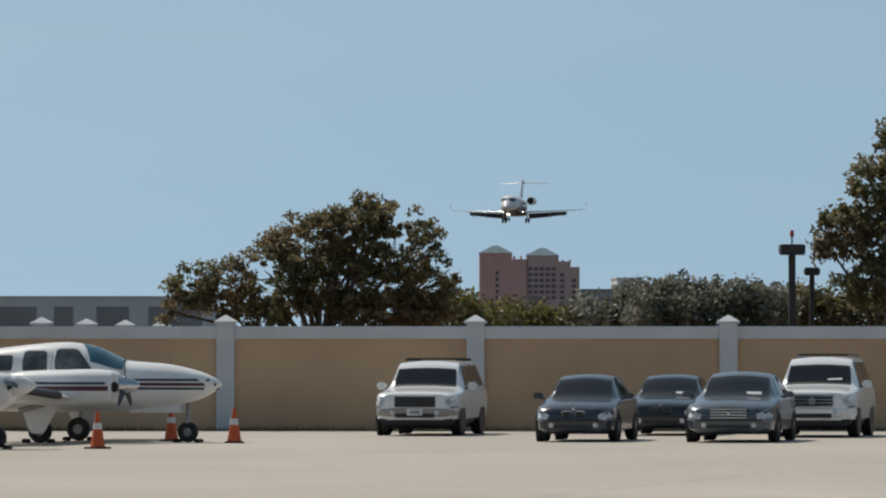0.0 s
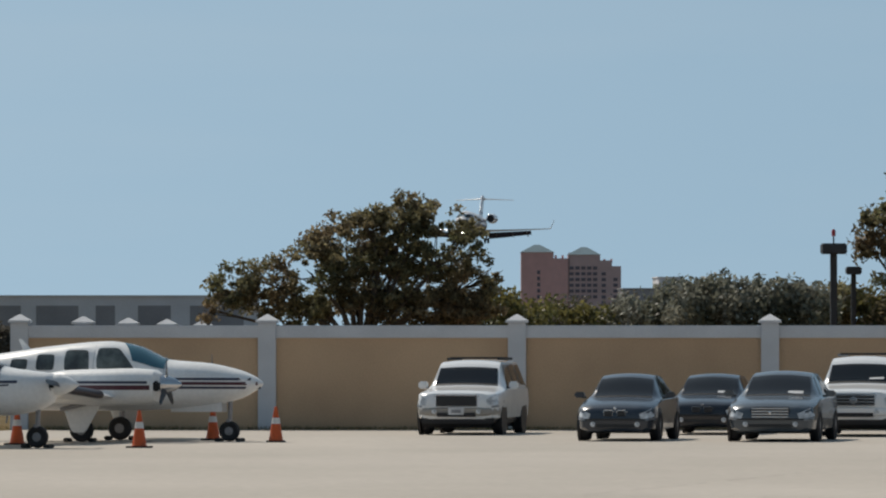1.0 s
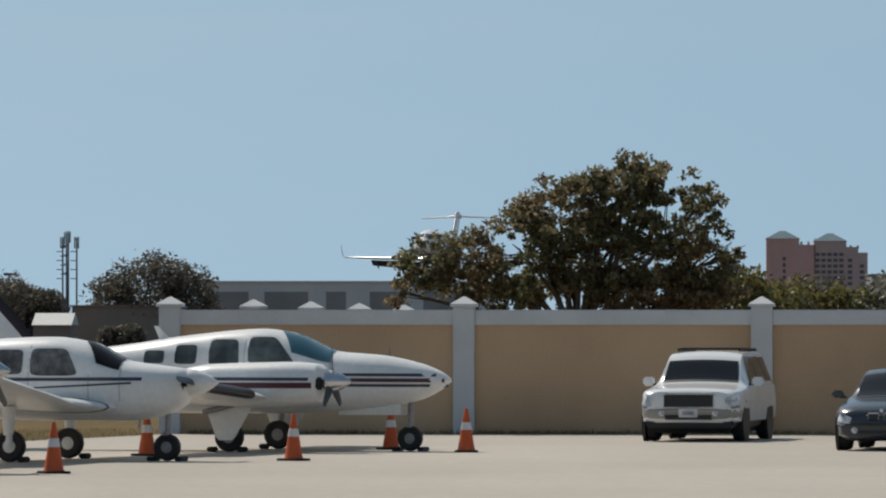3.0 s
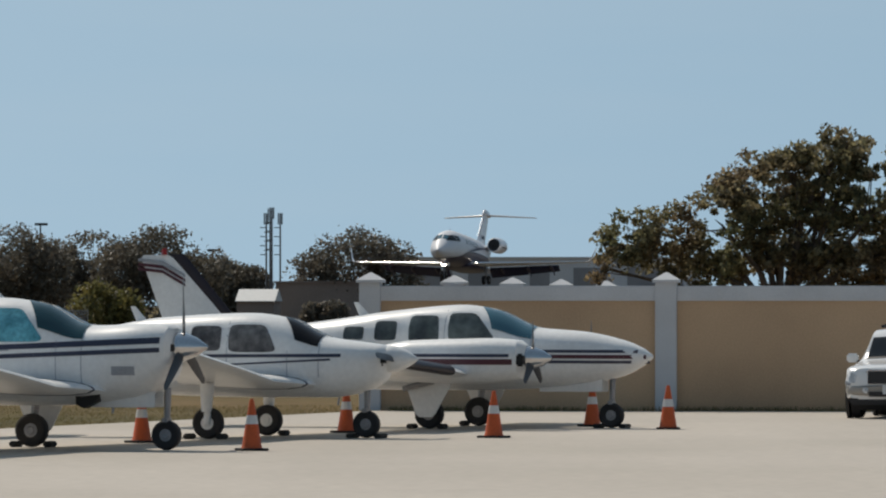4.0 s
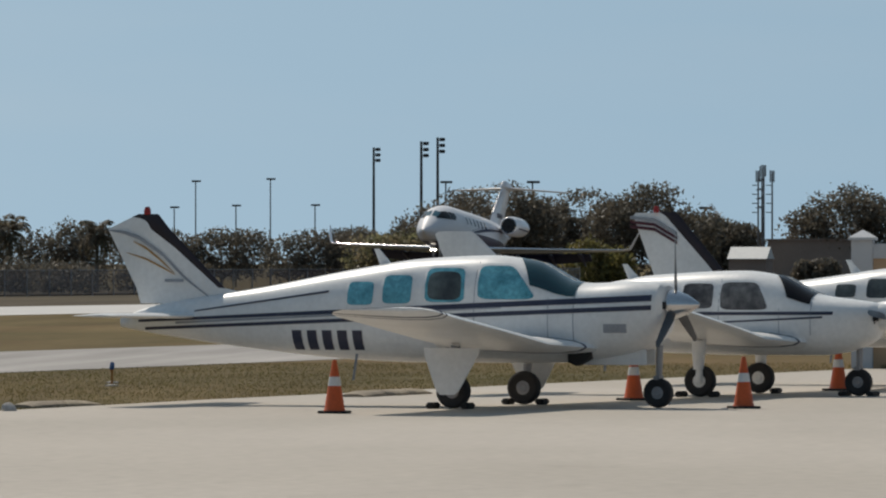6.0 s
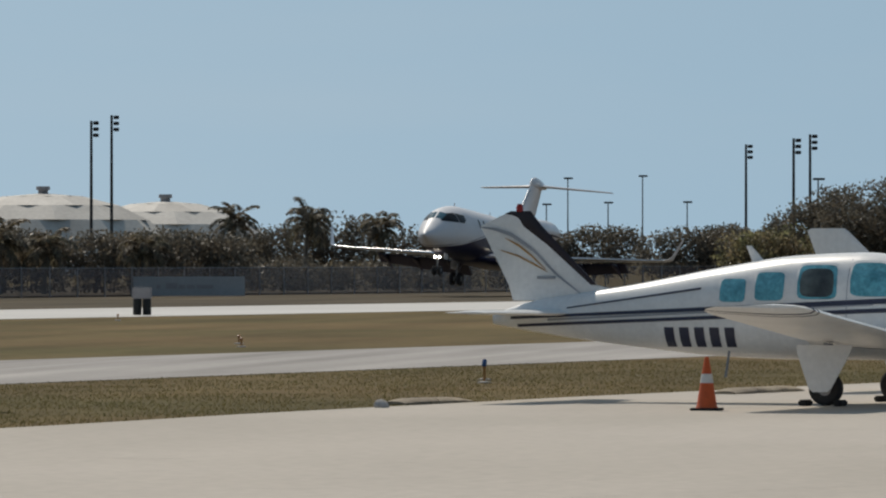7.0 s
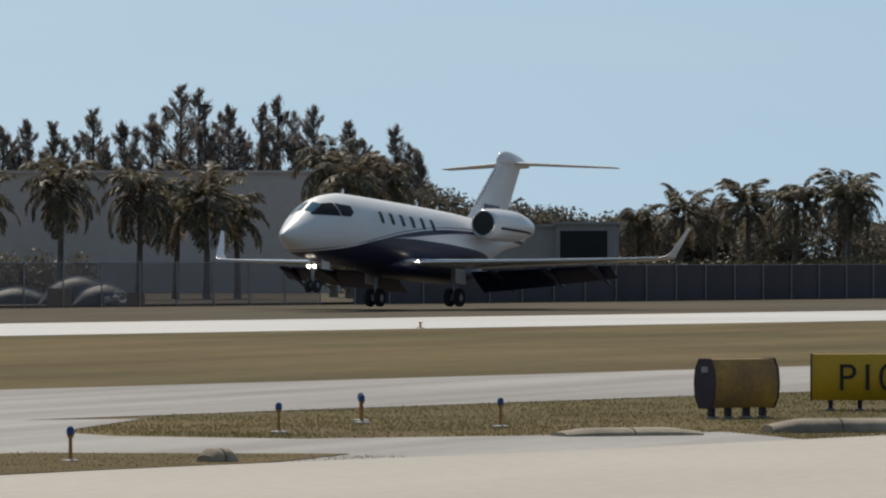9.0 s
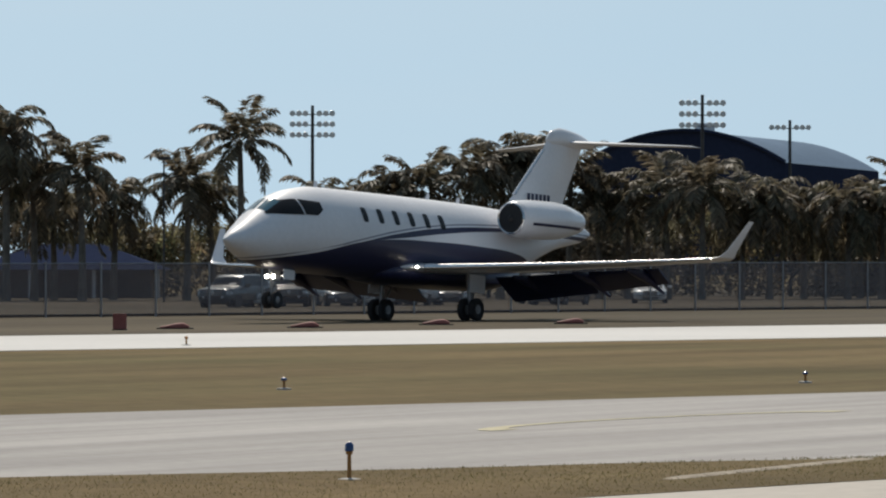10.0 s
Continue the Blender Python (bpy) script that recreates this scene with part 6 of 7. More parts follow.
x, y = -15.01, 679.83
block("long_building", x, y, 30.0, 20, 6.55, M_GREYBLDG, "long flat grey building beyond the wall", -2, [(1.0, 5.4, 2.4, 5.6), (7.0, 11.4, 2.4, 5.6), (13.2, 15.2, 2.4, 5.6), (17.6, 21.0, 2.4, 5.6), (23, 28.6, 2.4, 5.6)])
x, y = -22.94, 569.54
block("brown_building", x, y, 8.2, 12, 3.75, M_BROWNBLDG, "low brown building beside the wall's end", -4)
x, y = -24.84, 539.43
EAVE, RIDGE = 2.21, 3.16
shed = block("shed", x, y, 3.0, 5, EAVE - 0.05, M_BROWNBLDG, "small brown shed with a pale sunlit roof", -4, lid=0.04)
bm = bmesh.new()
grid_faces(bm, [[(-0.1, -0.25, EAVE), (-0.1, 2.5, RIDGE), (-0.1, 5.2, EAVE), (-0.1, 5.2, EAVE - 0.06), (-0.1, -0.25, EAVE - 0.06)], [(3.1, -0.25, EAVE), (3.1, 2.5, RIDGE), (3.1, 5.2, EAVE), (3.1, 5.2, EAVE - 0.06), (3.1, -0.25, EAVE - 0.06)]])
part("pitched_roof", bm, M_SHEDROOF, shed, "pale pitched metal roof", smooth=False)
x, y = 70.22, 897.26
block("office_building", x, y, 5.0, 10, 9.0, M_GREYDARK, "distant low blue-grey office building", 0)
x, y = 75.41, 901.86
block("office_building", x, y, 3.4, 10, 10.6, M_GREYBLDG, "distant pale office building with a window row", 0, [(0.4, 3.0, 8.0, 9.0)])
x, y = -134.34, 344.75
block("warehouse", x, y, 20.6, 14, 6.55, M_TANBLDG, "long windowless tan warehouse behind the palms", 17, [(2.6, 4.8, 0.4, 1.6)], omat=M_DARK)
x, y = -102.51, 329.42
block("storage_building", x, y, 6.4, 6, 3.5, M_STORE, "low grey rendered storage building", 14)
x, y = -95.96, 329.30
# the black front panel stands for shade inside the open garage
block("garage", x, y, 3.0, 6, 3.62, M_GREYDARK, "open-fronted garage with a pale frame", 14, [(0.2, 2.6, 0.2, 3.3)], omat=M_DARK)


def dome(px, py, r, rise, label):
    """A shallow faceted dome with a vent on top; its panels are separate."""
    d = thing("dome", pose(px, py, 0), label, "dome", "pale domes")
    levels, seg = 5, 10
    base = 2.0
    for i in range(levels):
        for j in range(seg):
            pts = []
            for a, b in ((i, j), (i, j + 1), (i + 1, j + 1), (i + 1, j)):
                th = math.pi / 2 * a / levels
                ph = 2 * math.pi * (b + 0.5 * i) / seg
                pts.append((r * math.cos(th) * math.cos(ph), r * math.cos(th) * math.sin(ph), base + rise * math.sin(th)))
            bm = bmesh.new()
            vs = [bm.verts.new(p) for p in pts]
            bm.faces.new(vs)
            bmesh.ops.remove_doubles(bm, verts=bm.verts, dist=0.01)
            part("panel", bm, M_DOME, d, smooth=False)
    part("drum", a_lathe([(0, r * 0.99), (base, r * 0.99)], (0, 0, 0), "z", 24), M_GREYBLDG, d)
    part("vent", a_lathe([(base + rise - 0.2, 0.6), (base + rise + 0.35, 0.6), (base + rise + 0.4, 0.85), (base + rise + 0.8, 0.8)], (0, 0, 0), "z", 14), M_GREYDARK, d, "dark roof vent")


dx, dy = -160.81, 783.67
dome(dx, dy, 15.6, 7.7, "pale faceted shallow dome with a dark vent on top")
dx, dy = -149.39, 801.19
dome(dx, dy, 13.5, 6.9, "smaller pale faceted dome with a dark vent")


def arena():
    """A barrel-vaulted hall seen at a slant: navy arched gable, blue metal vault running back."""
    x, y = -277.20, 642.78
    a = thing("arena", pose(x, y, 0, 0, 0, 25), "arena with a navy arched gable and blue metal vault", "building")
    half, spring, rise, n = 10.4, 11.7, 3.3, 18
    arch = [(-half + 2 * half * i / n, spring + rise * (1 - (2 * i / n - 1) ** 2)) for i in range(n + 1)]
    back = Vector((11.2, 26, -0.6))
    bm = bmesh.new()
    grid_faces(bm, [[(u, 0, 0) for u in (-half, half)][:1] + [(u, 0, z) for u, z in arch] + [(half, 0, 0)], [(-half, 0.6, 0)] + [(u, 0.6, z) for u, z in arch] + [(half, 0.6, 0)]])
    part("gable", bm, M_ARENA, a, "navy arched gable wall", smooth=False)
    bm = bmesh.new()
    grid_faces(bm, [[Vector((u, 0.7, z - 0.05)) for u, z in arch], [Vector((u, 0.7, z - 0.05)) + back for u, z in arch]], closed=False, caps=False)
    part("vault", bm, M_ARENA_LIGHT, a, "blue metal vault roof")
    bm = bmesh.new()
    for (u, z), (u2, z2) in zip(arch, arch[1:]):
        tube(bm, (u, -0.2, z), (u2, -0.2, z2), 0.22, 0.22, 6)
    part("roof_edge", bm, M_ARENA, a, "thick navy roof edge")
    bm = bmesh.new()
    e0, e1 = Vector((half, 0.7, spring - 0.1)), Vector((half, 0.7, spring - 0.1)) + back
    grid_faces(bm, [[e0, e1], [Vector((e0.x, e0.y, 0)), Vector((e1.x, e1.y, 0))]], closed=False, caps=False)
    part("side_wall", bm, M_ARENA, a, smooth=False)
    bm = bmesh.new()
    grid_faces(bm, [[Vector((u, 0.7, z - 0.1)) + back for u, z in arch], [Vector((u, 0.7, 0)) + Vector((back.x, back.y, 0)) for u, z in arch]], closed=False, caps=False)
    part("end_wall", bm, M_ARENA, a, smooth=False)
    part("roof_unit", a_box(1.2, 3.2, 3, 5, spring + rise - 0.5, spring + rise + 0.8, 0.05), M_GREYBLDG, a, smooth=False)


arena()


def pavilion():
    x, y = -156.17, 277.01
    p = thing("pavilion", pose(x, y, 0, 0, 0, 25), "low pavilion with a navy hipped roof", "building")
    bm = bmesh.new()
    grid_faces(bm, [[(-0.4, -0.4, 1.35), (9.4, -0.4, 1.35), (9.4, 6.4, 1.35), (-0.4, 6.4, 1.35)], [(3.4, 2.8, 2.55), (6.2, 2.8, 2.55), (6.2, 3.2, 2.55), (3.4, 3.2, 2.55)]])
    part("roof", bm, M_ARENA, p, "navy hipped roof", smooth=False)
    part("wall", a_box(0.5, 8.5, 3.0, 6, 0, 1.36), M_BROWNBLDG, p, smooth=False)
    for xx in (0, 3, 6, 9):
        part("post", a_box(xx - 0.08, xx + 0.08, -0.1, 0.06, 0, 1.36), M_GREYBLDG, p, smooth=False)


pavilion()

# ---- poles, floodlights, mast ----
M_POLE = shader("dark_metal_pole", (0.06, 0.06, 0.065), 0.6, 0.3, 0.1)
M_REDLAMP = shader("red_obstruction_lens", (0.55, 0.03, 0.03), 0.3)
M_PALELAMP = shader("pale_floodlight_glass", (0.72, 0.73, 0.74), 0.2, 0.2)


def box_pole(x, y, top, w, box_w, box_h, red=False):
    p = thing("light_pole", pose(x, y, 0), "dark square light pole with a box head" + (" and a red lamp" if red else ""), "street lamp", "box-headed poles behind the wall")
    part("pole", a_box(-w, w, -w, w, 0, top, 0.01), M_POLE, p, smooth=False)
    part("lamp_head", a_box(-box_w, box_w, -box_w, box_w, top, top + box_h, 0.03), M_POLE, p, smooth=False)
    if red:
        part("lamp_stalk", a_tube((0, 0, top + box_h), (0, 0, top + box_h + 0.18), 0.02, 0.02, 8), M_POLE, p)
        part("red_lamp", a_lathe([(0, 0.05), (0.12, 0.05), (0.17, 0.02)], (0, 0, top + box_h + 0.18), "z", 10), M_REDLAMP, p, "red lamp")


x, y = 16.34, 139.07
box_pole(x, y, 4.1, 0.08, 0.30, 0.26, True)
x, y = 17.38, 143.99
box_pole(x, y, 3.65, 0.06, 0.19, 0.2)


def flood_pole(x, y, top, r, heads, name="floodlight_pole"):
    p = thing(name, pose(x, y, 0, 0, 0, 10), "tall slim floodlight pole seen against the sky", "floodlight", "floodlight poles")
    part("pole", a_tube((0, 0, 0), (0, 0, top), r, r * 0.7, 8), M_POLE, p)
    for k in range(heads):
        part("lamp_head", a_box(r, r * 4.2, -r * 1.5, r * 1.5, -r, r, r * 0.3), M_POLE, p, smooth=False, m=pose(0, 0, top - r * 1.2 - k * r * 3.4))


for x, y, top, r in (
        (-41.30, 417.96, 9.07, 0.10), (-38.36, 418.24, 9.45, 0.11), (-37.79, 423.32, 9.79, 0.11),
        (-124.19, 627.83, 15.00, 0.17), (-123.26, 633.11, 15.64, 0.17)):
    k = 1.6 if y < 430 else 1.0  # three of them rise from beyond the trees
    flood_pole(x * k, y * k, 2 + (top - 2) * k, r * k, 3)
for x, y, top in ((-52.29, 416.73, 6.93), (-48.25, 422.25, 7.13), (-49.81, 417.04, 5.42), (-44.93, 417.59, 5.45), (-53.61, 416.56, 5.31), (-22.48, 299.16, 5.47), (-14.85, 299.63, 4.32), (-28.95, 328.73, 5.82), (-134.99, 256.66, 6.14), (-108.64, 311.60, 9.28)):
    k = 2.2 if x > -30 else 1.25 if y > 400 else 1.0
    x, y, top = x * k, y * k, 2 + (top - 2) * k
    p = thing("lamp_post", pose(x, y, 0), "thin lamp post with a flat head", "street lamp", "thin lamp posts")
    part("pole", a_tube((0, 0, 0), (0, 0, top), 0.05 * k, 0.035 * k, 8), M_POLE, p)
    part("lamp_head", a_box(-0.25 * k, 0.32 * k, -0.12 * k, 0.12 * k, -0.02, 0.10 * k, 0.03), M_POLE, p, smooth=False, m=pose(0, 0, top))
for x, y, top in ((-85.28, 370.31, 5.46), (-84.35, 370.52, 5.56), (-80.89, 371.29, 5.49)):
    p = thing("flagpole", pose(x, y, 0), "bare thin dark pole above the trees", "pole", "bare poles")
    part("pole", a_tube((0, 0, 0), (0, 0, top), 0.06, 0.04, 8), M_POLE, p)
    part("cap", a_lathe([(0, 0.06), (0.08, 0.04)], (0, 0, top), "z", 8), M_POLE, p)

x, y = -24.64, 599.5
M_MAST = shader("galvanised_mast", (0.16, 0.16, 0.17), 0.7, 0.2, 0.1)
mast = thing("antenna_mast", pose(x, y, 0), "cluster of slim grey mobile antenna masts", "antenna mast")
for dx, top in ((-0.34, 9.9), (0.0, 10.3), (0.16, 10.4), (0.9, 9.9)):
    po = part("mast_pole", a_tube((dx, 0, 0), (dx, 0, top), 0.09, 0.07, 8), M_MAST, mast)
    for side in (-0.16, 0.0, 0.16):
        part("antenna_panel", a_box(dx + side - 0.06, dx + side + 0.06, -0.14 - abs(side), -0.04 - abs(side), top - 0.9, top + 0.15, 0.03), M_MAST, po, smooth=False)
    for k in range(4):
        part("arm", a_box(dx - 0.55, dx + 0.05, -0.04, 0.04, top - 3.6 + k * 0.8, top - 3.52 + k * 0.8), M_MAST, po, smooth=False)


def stadium_light(x, y, top, rows, k):
    p = thing("stadium_light", pose(x, y, 0, 0, 0, 25), "stadium floodlight mast with rows of round lamps", "floodlight", "stadium lights")
    part("pole", a_tube((0, 0, 0), (0, 0, top), 0.20 * k, 0.16 * k, 8), M_POLE, p)
    for r in range(rows):
        z = top - (0.9 + r * 1.08) * k
        bar = part("crossbar", a_box(-2.1 * k, 2.1 * k, -0.05, 0.05, z - 0.05, z + 0.05), M_POLE, p, smooth=False)
        for dx in (-2.0, -1.35, -0.7, 0.7, 1.35, 2.0):
            part("lamp", a_lathe([(-0.35, 0.28 * k), (-0.3, 0.3 * k), (0.0, 0.2 * k), (0.15, 0.08 * k)], (dx * k, 0, z + 0.1), "y", 10), M_PALELAMP, bar, "round floodlight")


x, y = -303.24, 608.64
stadium_light(x, y, 17.12, 3, 1.0)
x, y = -259.79, 606.72
stadium_light(x, y, 17.71, 3, 1.0)
x, y = -267.19, 647.00
stadium_light(x, y, 16.03, 1, 0.95)

# ---- airfield fence ----
# dark screen fabric, its colour raised to stand for haze over the field
M_SCREEN = shader("hazy_dark_windscreen_fabric", (0.088, 0.072, 0.082), 0.9, 0, 0.12, 0.4, 8, rand=0.12)
M_HEDGE = leafy("clipped_hedge", (0.085, 0.08, 0.03), 0.4, 0.25)
M_LINK = bpy.data.materials.new("chain_link_mesh")
M_LINK.use_nodes = True
ln, ll = M_LINK.node_tree.nodes, M_LINK.node_tree.links
tr, mx = ln.new("ShaderNodeBsdfTransparent"), ln.new("ShaderNodeMixShader")
ln["Principled BSDF"].inputs["Base Color"].default_value = (0.15, 0.13, 0.14, 1)
mx.inputs[0].default_value = 0.33
ll.new(tr.outputs[0], mx.inputs[1])
ll.new(ln["Principled BSDF"].outputs[0], mx.inputs[2])
ll.new(mx.outputs[0], ln["Material Output"].inputs[0])


def fence_x(y):
    return -106.0 - (187 - y) * RUN


def fence(name, y0, y1, mat, height, label, bay=2.6):
    f = thing(name, pose(0, 0, 0), label, "fence", kind="")
    n = max(1, round((y1 - y0) / bay))
    step = (y1 - y0) / n
    panel = mesh_of("panel", a_box(-0.012, 0.012, 0, step * 1.03, 0.03, height))
    post = mesh_of("post", a_tube((0, 0, 0), (0, 0, height + 0.06), 0.032, 0.032, 8))
    ang = -math.degrees(math.atan(RUN))
    for i in range(n + 1):
        y = y0 + i * step
        if i < n:
            part("panel", panel, mat, f, smooth=False, m=pose(fence_x(y), y, 0, 0, 0, ang))
        part("post", post, M_STEEL, f, smooth=False, m=pose(fence_x(y) + 0.06, y, 0))
    bm = bmesh.new()
    tube(bm, (fence_x(y0), y0, height), (fence_x(y1), y1, height), 0.018, 0.018, 6)
    part("top_rail", bm, M_STEEL, f)
    return f


SCREEN_Y0, SCREEN_Y1 = 266.0, 324.0
fence("screened_fence", SCREEN_Y0, SCREEN_Y1, M_SCREEN, 1.62, "dark fabric-screened airfield fence on steel posts")
fence("chain_link_fence", SCREEN_Y1 + 2.6, 480, M_LINK, 1.5, "see-through chain-link airfield fence on steel posts", 3.2)
fence("chain_link_fence", 150, SCREEN_Y0 - 2.6, M_LINK, 1.75, "grey chain-link airfield fence before the palms and cars", 2.6)
hb = [(fence_x(y) - 1.2, y, 1.25, 0.7, 1.0, 0.55) for y in np.arange(SCREEN_Y0, SCREEN_Y1, 1.4)]
single("hedge", leaf_cloud("hedge", hb, 16000, 0.1, 9), M_HEDGE, "clipped hedge showing above the screened fence", "hedge", kind="stuff", smooth=False)

# low growth under the palms beyond the fence
low = []
rl = random.Random(31)
for (ax, ay), (bx, by) in (((-161.56, 285.45), (-143.09, 304.01)), ((-143.09, 304.01), (-121.97, 313.08)), ((-121.77, 330.27), (-124.85, 305.47)), ((-81.47, 432.39), (-55.37, 448.60)), ((-74.41, 393.02), (-59.48, 420.82)), ((-88.93, 374.59), (-68.63, 388.99)), ((-99.70, 345.92), (-79.47, 357.27))):
    for k in range(26):
        u = (k + rl.random()) / 26
        low.append((ax + (bx - ax) * u, ay + (by - ay) * u, rl.uniform(0.5, 1.0), rl.uniform(0.8, 1.3), 0.8, rl.uniform(0.9, 1.6)))
single("undergrowth", leaf_cloud("undergrowth", low, 62000, 0.13, 12), M_LEAF_DARK, "dense dark undergrowth below the palms", "shrubs", kind="stuff", smooth=False)

# banner on the far fence, runway marker box
M_BANNER = shader("faded_grey_banner", (0.40, 0.41, 0.42), 0.8, 0, 0.06, 0.5, 5)
x, y = -63.31, 346.26
bn = thing("banner", pose(x, y, 0, 0, 0, 10), "faded grey banner with illegible dark lettering", "banner")
part("cloth", a_box(-2.9, 2.9, -0.02, 0.02, 0.05, 1.05, 0.005), M_BANNER, bn, smooth=False)
for k, (a, b) in enumerate(((-1.7, -1.5), (-1.2, -0.6), (-0.55, -0.2), (-0.12, 0.3), (0.38, 1.25))):
    part("lettering_bar", a_box(a, b, -0.03, -0.021, 0.42, 0.72 if k == 1 else 0.62), M_GREYDARK, bn, smooth=False)
x, y = -44.43, 233.82
mk = thing("runway_marker", pose(x, y, 0, 0, 0, 10), "dark two-drum runway marker box beside the runway", "runway marker")
for s in (-0.17, 0.17):
    part("drum", a_lathe([(0, 0.13), (0.03, 0.15), (0.55, 0.15), (0.58, 0.13)], (s, 0, 0.0), "z", 14), M_BLACK, mk)
part("top", a_box(-0.34, 0.34, -0.14, 0.14, 0.58, 1.0, 0.03), M_GREYDARK, mk, smooth=False)

# ---- cars and clutter beyond the fence ----
for k, (x, y, paint, kd) in enumerate((
        (-119.53, 233.14, M_CAR_SILVER, "suv"), (-119.66, 235.32, M_CAR_WHITE, "sedan"), (-119.38, 237.71, M_CAR_BLACK, "suv"), (-118.57, 240.34, M_CAR_SILVER, "sedan"), (-118.24, 242.73, M_CAR_WHITE, "sedan"), (-117.48, 245.32, M_CAR_WHITE, "suv"), (-117.10, 247.72, M_CAR_BLUE, "sedan"),
        (-121.24, 239.01, M_CAR_BLACK, "sedan"), (-119.19, 244.49, M_CAR_BLUE, "sedan"), (-118.83, 246.89, M_CAR_WHITE, "suv"), (-114.21, 261.11, M_CAR_WHITE, "sedan"), (-116.27, 254.72, M_CAR_BLACK, "suv"), (-113.53, 250.47, M_CAR_BLACK, "sedan"))):
    car("parked_car", pose(x, y, 0, 0, 0, 272 + 11 * (k % 4)), {M_CAR_SILVER: "grey", M_CAR_WHITE: "white", M_CAR_BLACK: "black", M_CAR_BLUE: "dark blue"}[paint] + " car parked beyond the airfield fence", paint, kd, 0.8, 0.8, 0.72)

M_TARP = shader("dark_grey_tarp", (0.10, 0.10, 0.105), 0.6, 0, 0.2, 2, 12, 0.4)
M_TAN = shader("tan_crate", (0.42, 0.24, 0.12), 0.8, 0, 0.1)
M_RUBBLE = shader("pale_rubble", (0.45, 0.43, 0.41), 0.9, 0, 0.2, 3, 14, 0.5)
for x, y, w, h in ((-100.20, 263.60, 1.5, 0.7), (-97.08, 262.63, 1.7, 1.15), (-95.41, 261.11, 1.3, 0.85)):
    t = thing("covered_heap", pose(x, y, 0, 0, 0, 20), "heap under a dark grey tarpaulin with pale rim", "heap", "heaps beyond the fence")
    hp = Body([(-w, 0.0, 0.5, 0.06, 0.02, 2), (-w * 0.6, 0, 0.9, h * 0.75, 0.02, 2), (0, 0, 1.0, h, 0.02, 2), (w * 0.6, 0, 0.9, h * 0.7, 0.02, 2), (w, 0, 0.5, 0.06, 0.02, 2)])
    part("tarp", hp.mesh(18, 20), M_TARP, t)
    bm = bmesh.new()
    for i in range(10):
        x0, x1 = -w * 0.9 + i * w * 0.18, -w * 0.9 + (i + 1) * w * 0.18
        tube(bm, (x0, -0.2, hp.at(x0)[3] + 0.02), (x1, -0.2, hp.at(x1)[3] + 0.02), 0.035, 0.035, 6)
    part("rim", bm, M_PLATE, t, "pale rim")
for x, y, s in ((-94.36, 252.98, 0.9), (-91.50, 254.02, 0.7)):
    t = thing("crate", pose(x, y, 0, 0, 0, 15), "tan wooden crate beyond the fence", "crate", "crates beyond the fence")
    part("box", a_box(-0.5 * s, 0.5 * s, -0.4 * s, 0.4 * s, 0, 0.75 * s, 0.03), M_TAN, t, smooth=False)
    part("lid", a_box(-0.53 * s, 0.53 * s, -0.43 * s, 0.43 * s, 0.75 * s, 0.8 * s, 0.01), M_TAN, t, smooth=False)
x, y = -93.46, 257.57
rb = thing("rubble_pile", pose(x, y, 0), "small pile of pale rubble", "rubble")
rr = random.Random(4)
for k in range(22):
    bm = bmesh.new()
    bmesh.ops.create_icosphere(bm, subdivisions=1, radius=rr.uniform(0.08, 0.2))
    for v in bm.verts:
        v.co *= rr.uniform(0.7, 1.2)
    a, d = rr.uniform(0, 6.28), rr.uniform(0, 0.6)
    part("stone", bm, M_RUBBLE, rb, smooth=False, m=pose(d * math.cos(a), d * math.sin(a), 0.08 + max(0, 0.6 - d) * rr.random()))

M_BARRIER = shader("faded_red_barrier", (0.33, 0.10, 0.085), 0.7, 0, 0.15)
for x, y in ((-85.46, 163.15), (-83.55, 167.24), (-83.54, 175.66), (-81.37, 180.25)):
    b = thing("low_barrier", pose(x, y, 0, 0, 0, 25), "low faded red and grey barrier on the far verge", "barrier", "low barriers on the verge")
    part("block", Body([(-0.40, 0.06, 0.10, 0.02, 0.06, 3), (-0.25, 0.06, 0.13, 0.05, 0.06, 3), (0.2, 0.06, 0.13, 0.12, 0.06, 3), (0.38, 0.06, 0.10, 0.04, 0.06, 3)]).mesh(8, 14), M_BARRIER, b)
    part("foot", a_box(-0.5, 0.5, -0.2, 0.2, 0, 0.04, 0.01), M_BLACK, b, smooth=False)
x, y = -85.51, 160.04
rx = thing("red_box", pose(x, y, 0, 0, 0, 25), "small red cabinet on the far verge", "cabinet")
part("box", a_box(-0.18, 0.18, -0.15, 0.15, 0.03, 0.45, 0.02), M_BARRIER, rx, smooth=False)
part("foot", a_box(-0.2, 0.2, -0.17, 0.17, 0, 0.03), M_BLACK, rx, smooth=False)

# ---- taxiway signs ----
M_SIGN_Y = shader("yellow_sign_face", (0.62, 0.36, 0.012), 0.5, 0, 0.06, 2, 20)
M_SIGN_OLD = shader("weathered_yellow_sign_face", (0.44, 0.25, 0.045), 0.6, 0, 0.14, 2.5, 20, second=(0.28, 0.155, 0.055))
M_SIGN_K = shader("dark_sign_face", (0.034, 0.018, 0.030), 0.55, 0, 0.12, 2, 12)
M_LETTER = shader("black_lettering", (0.015, 0.014, 0.013), 0.6)


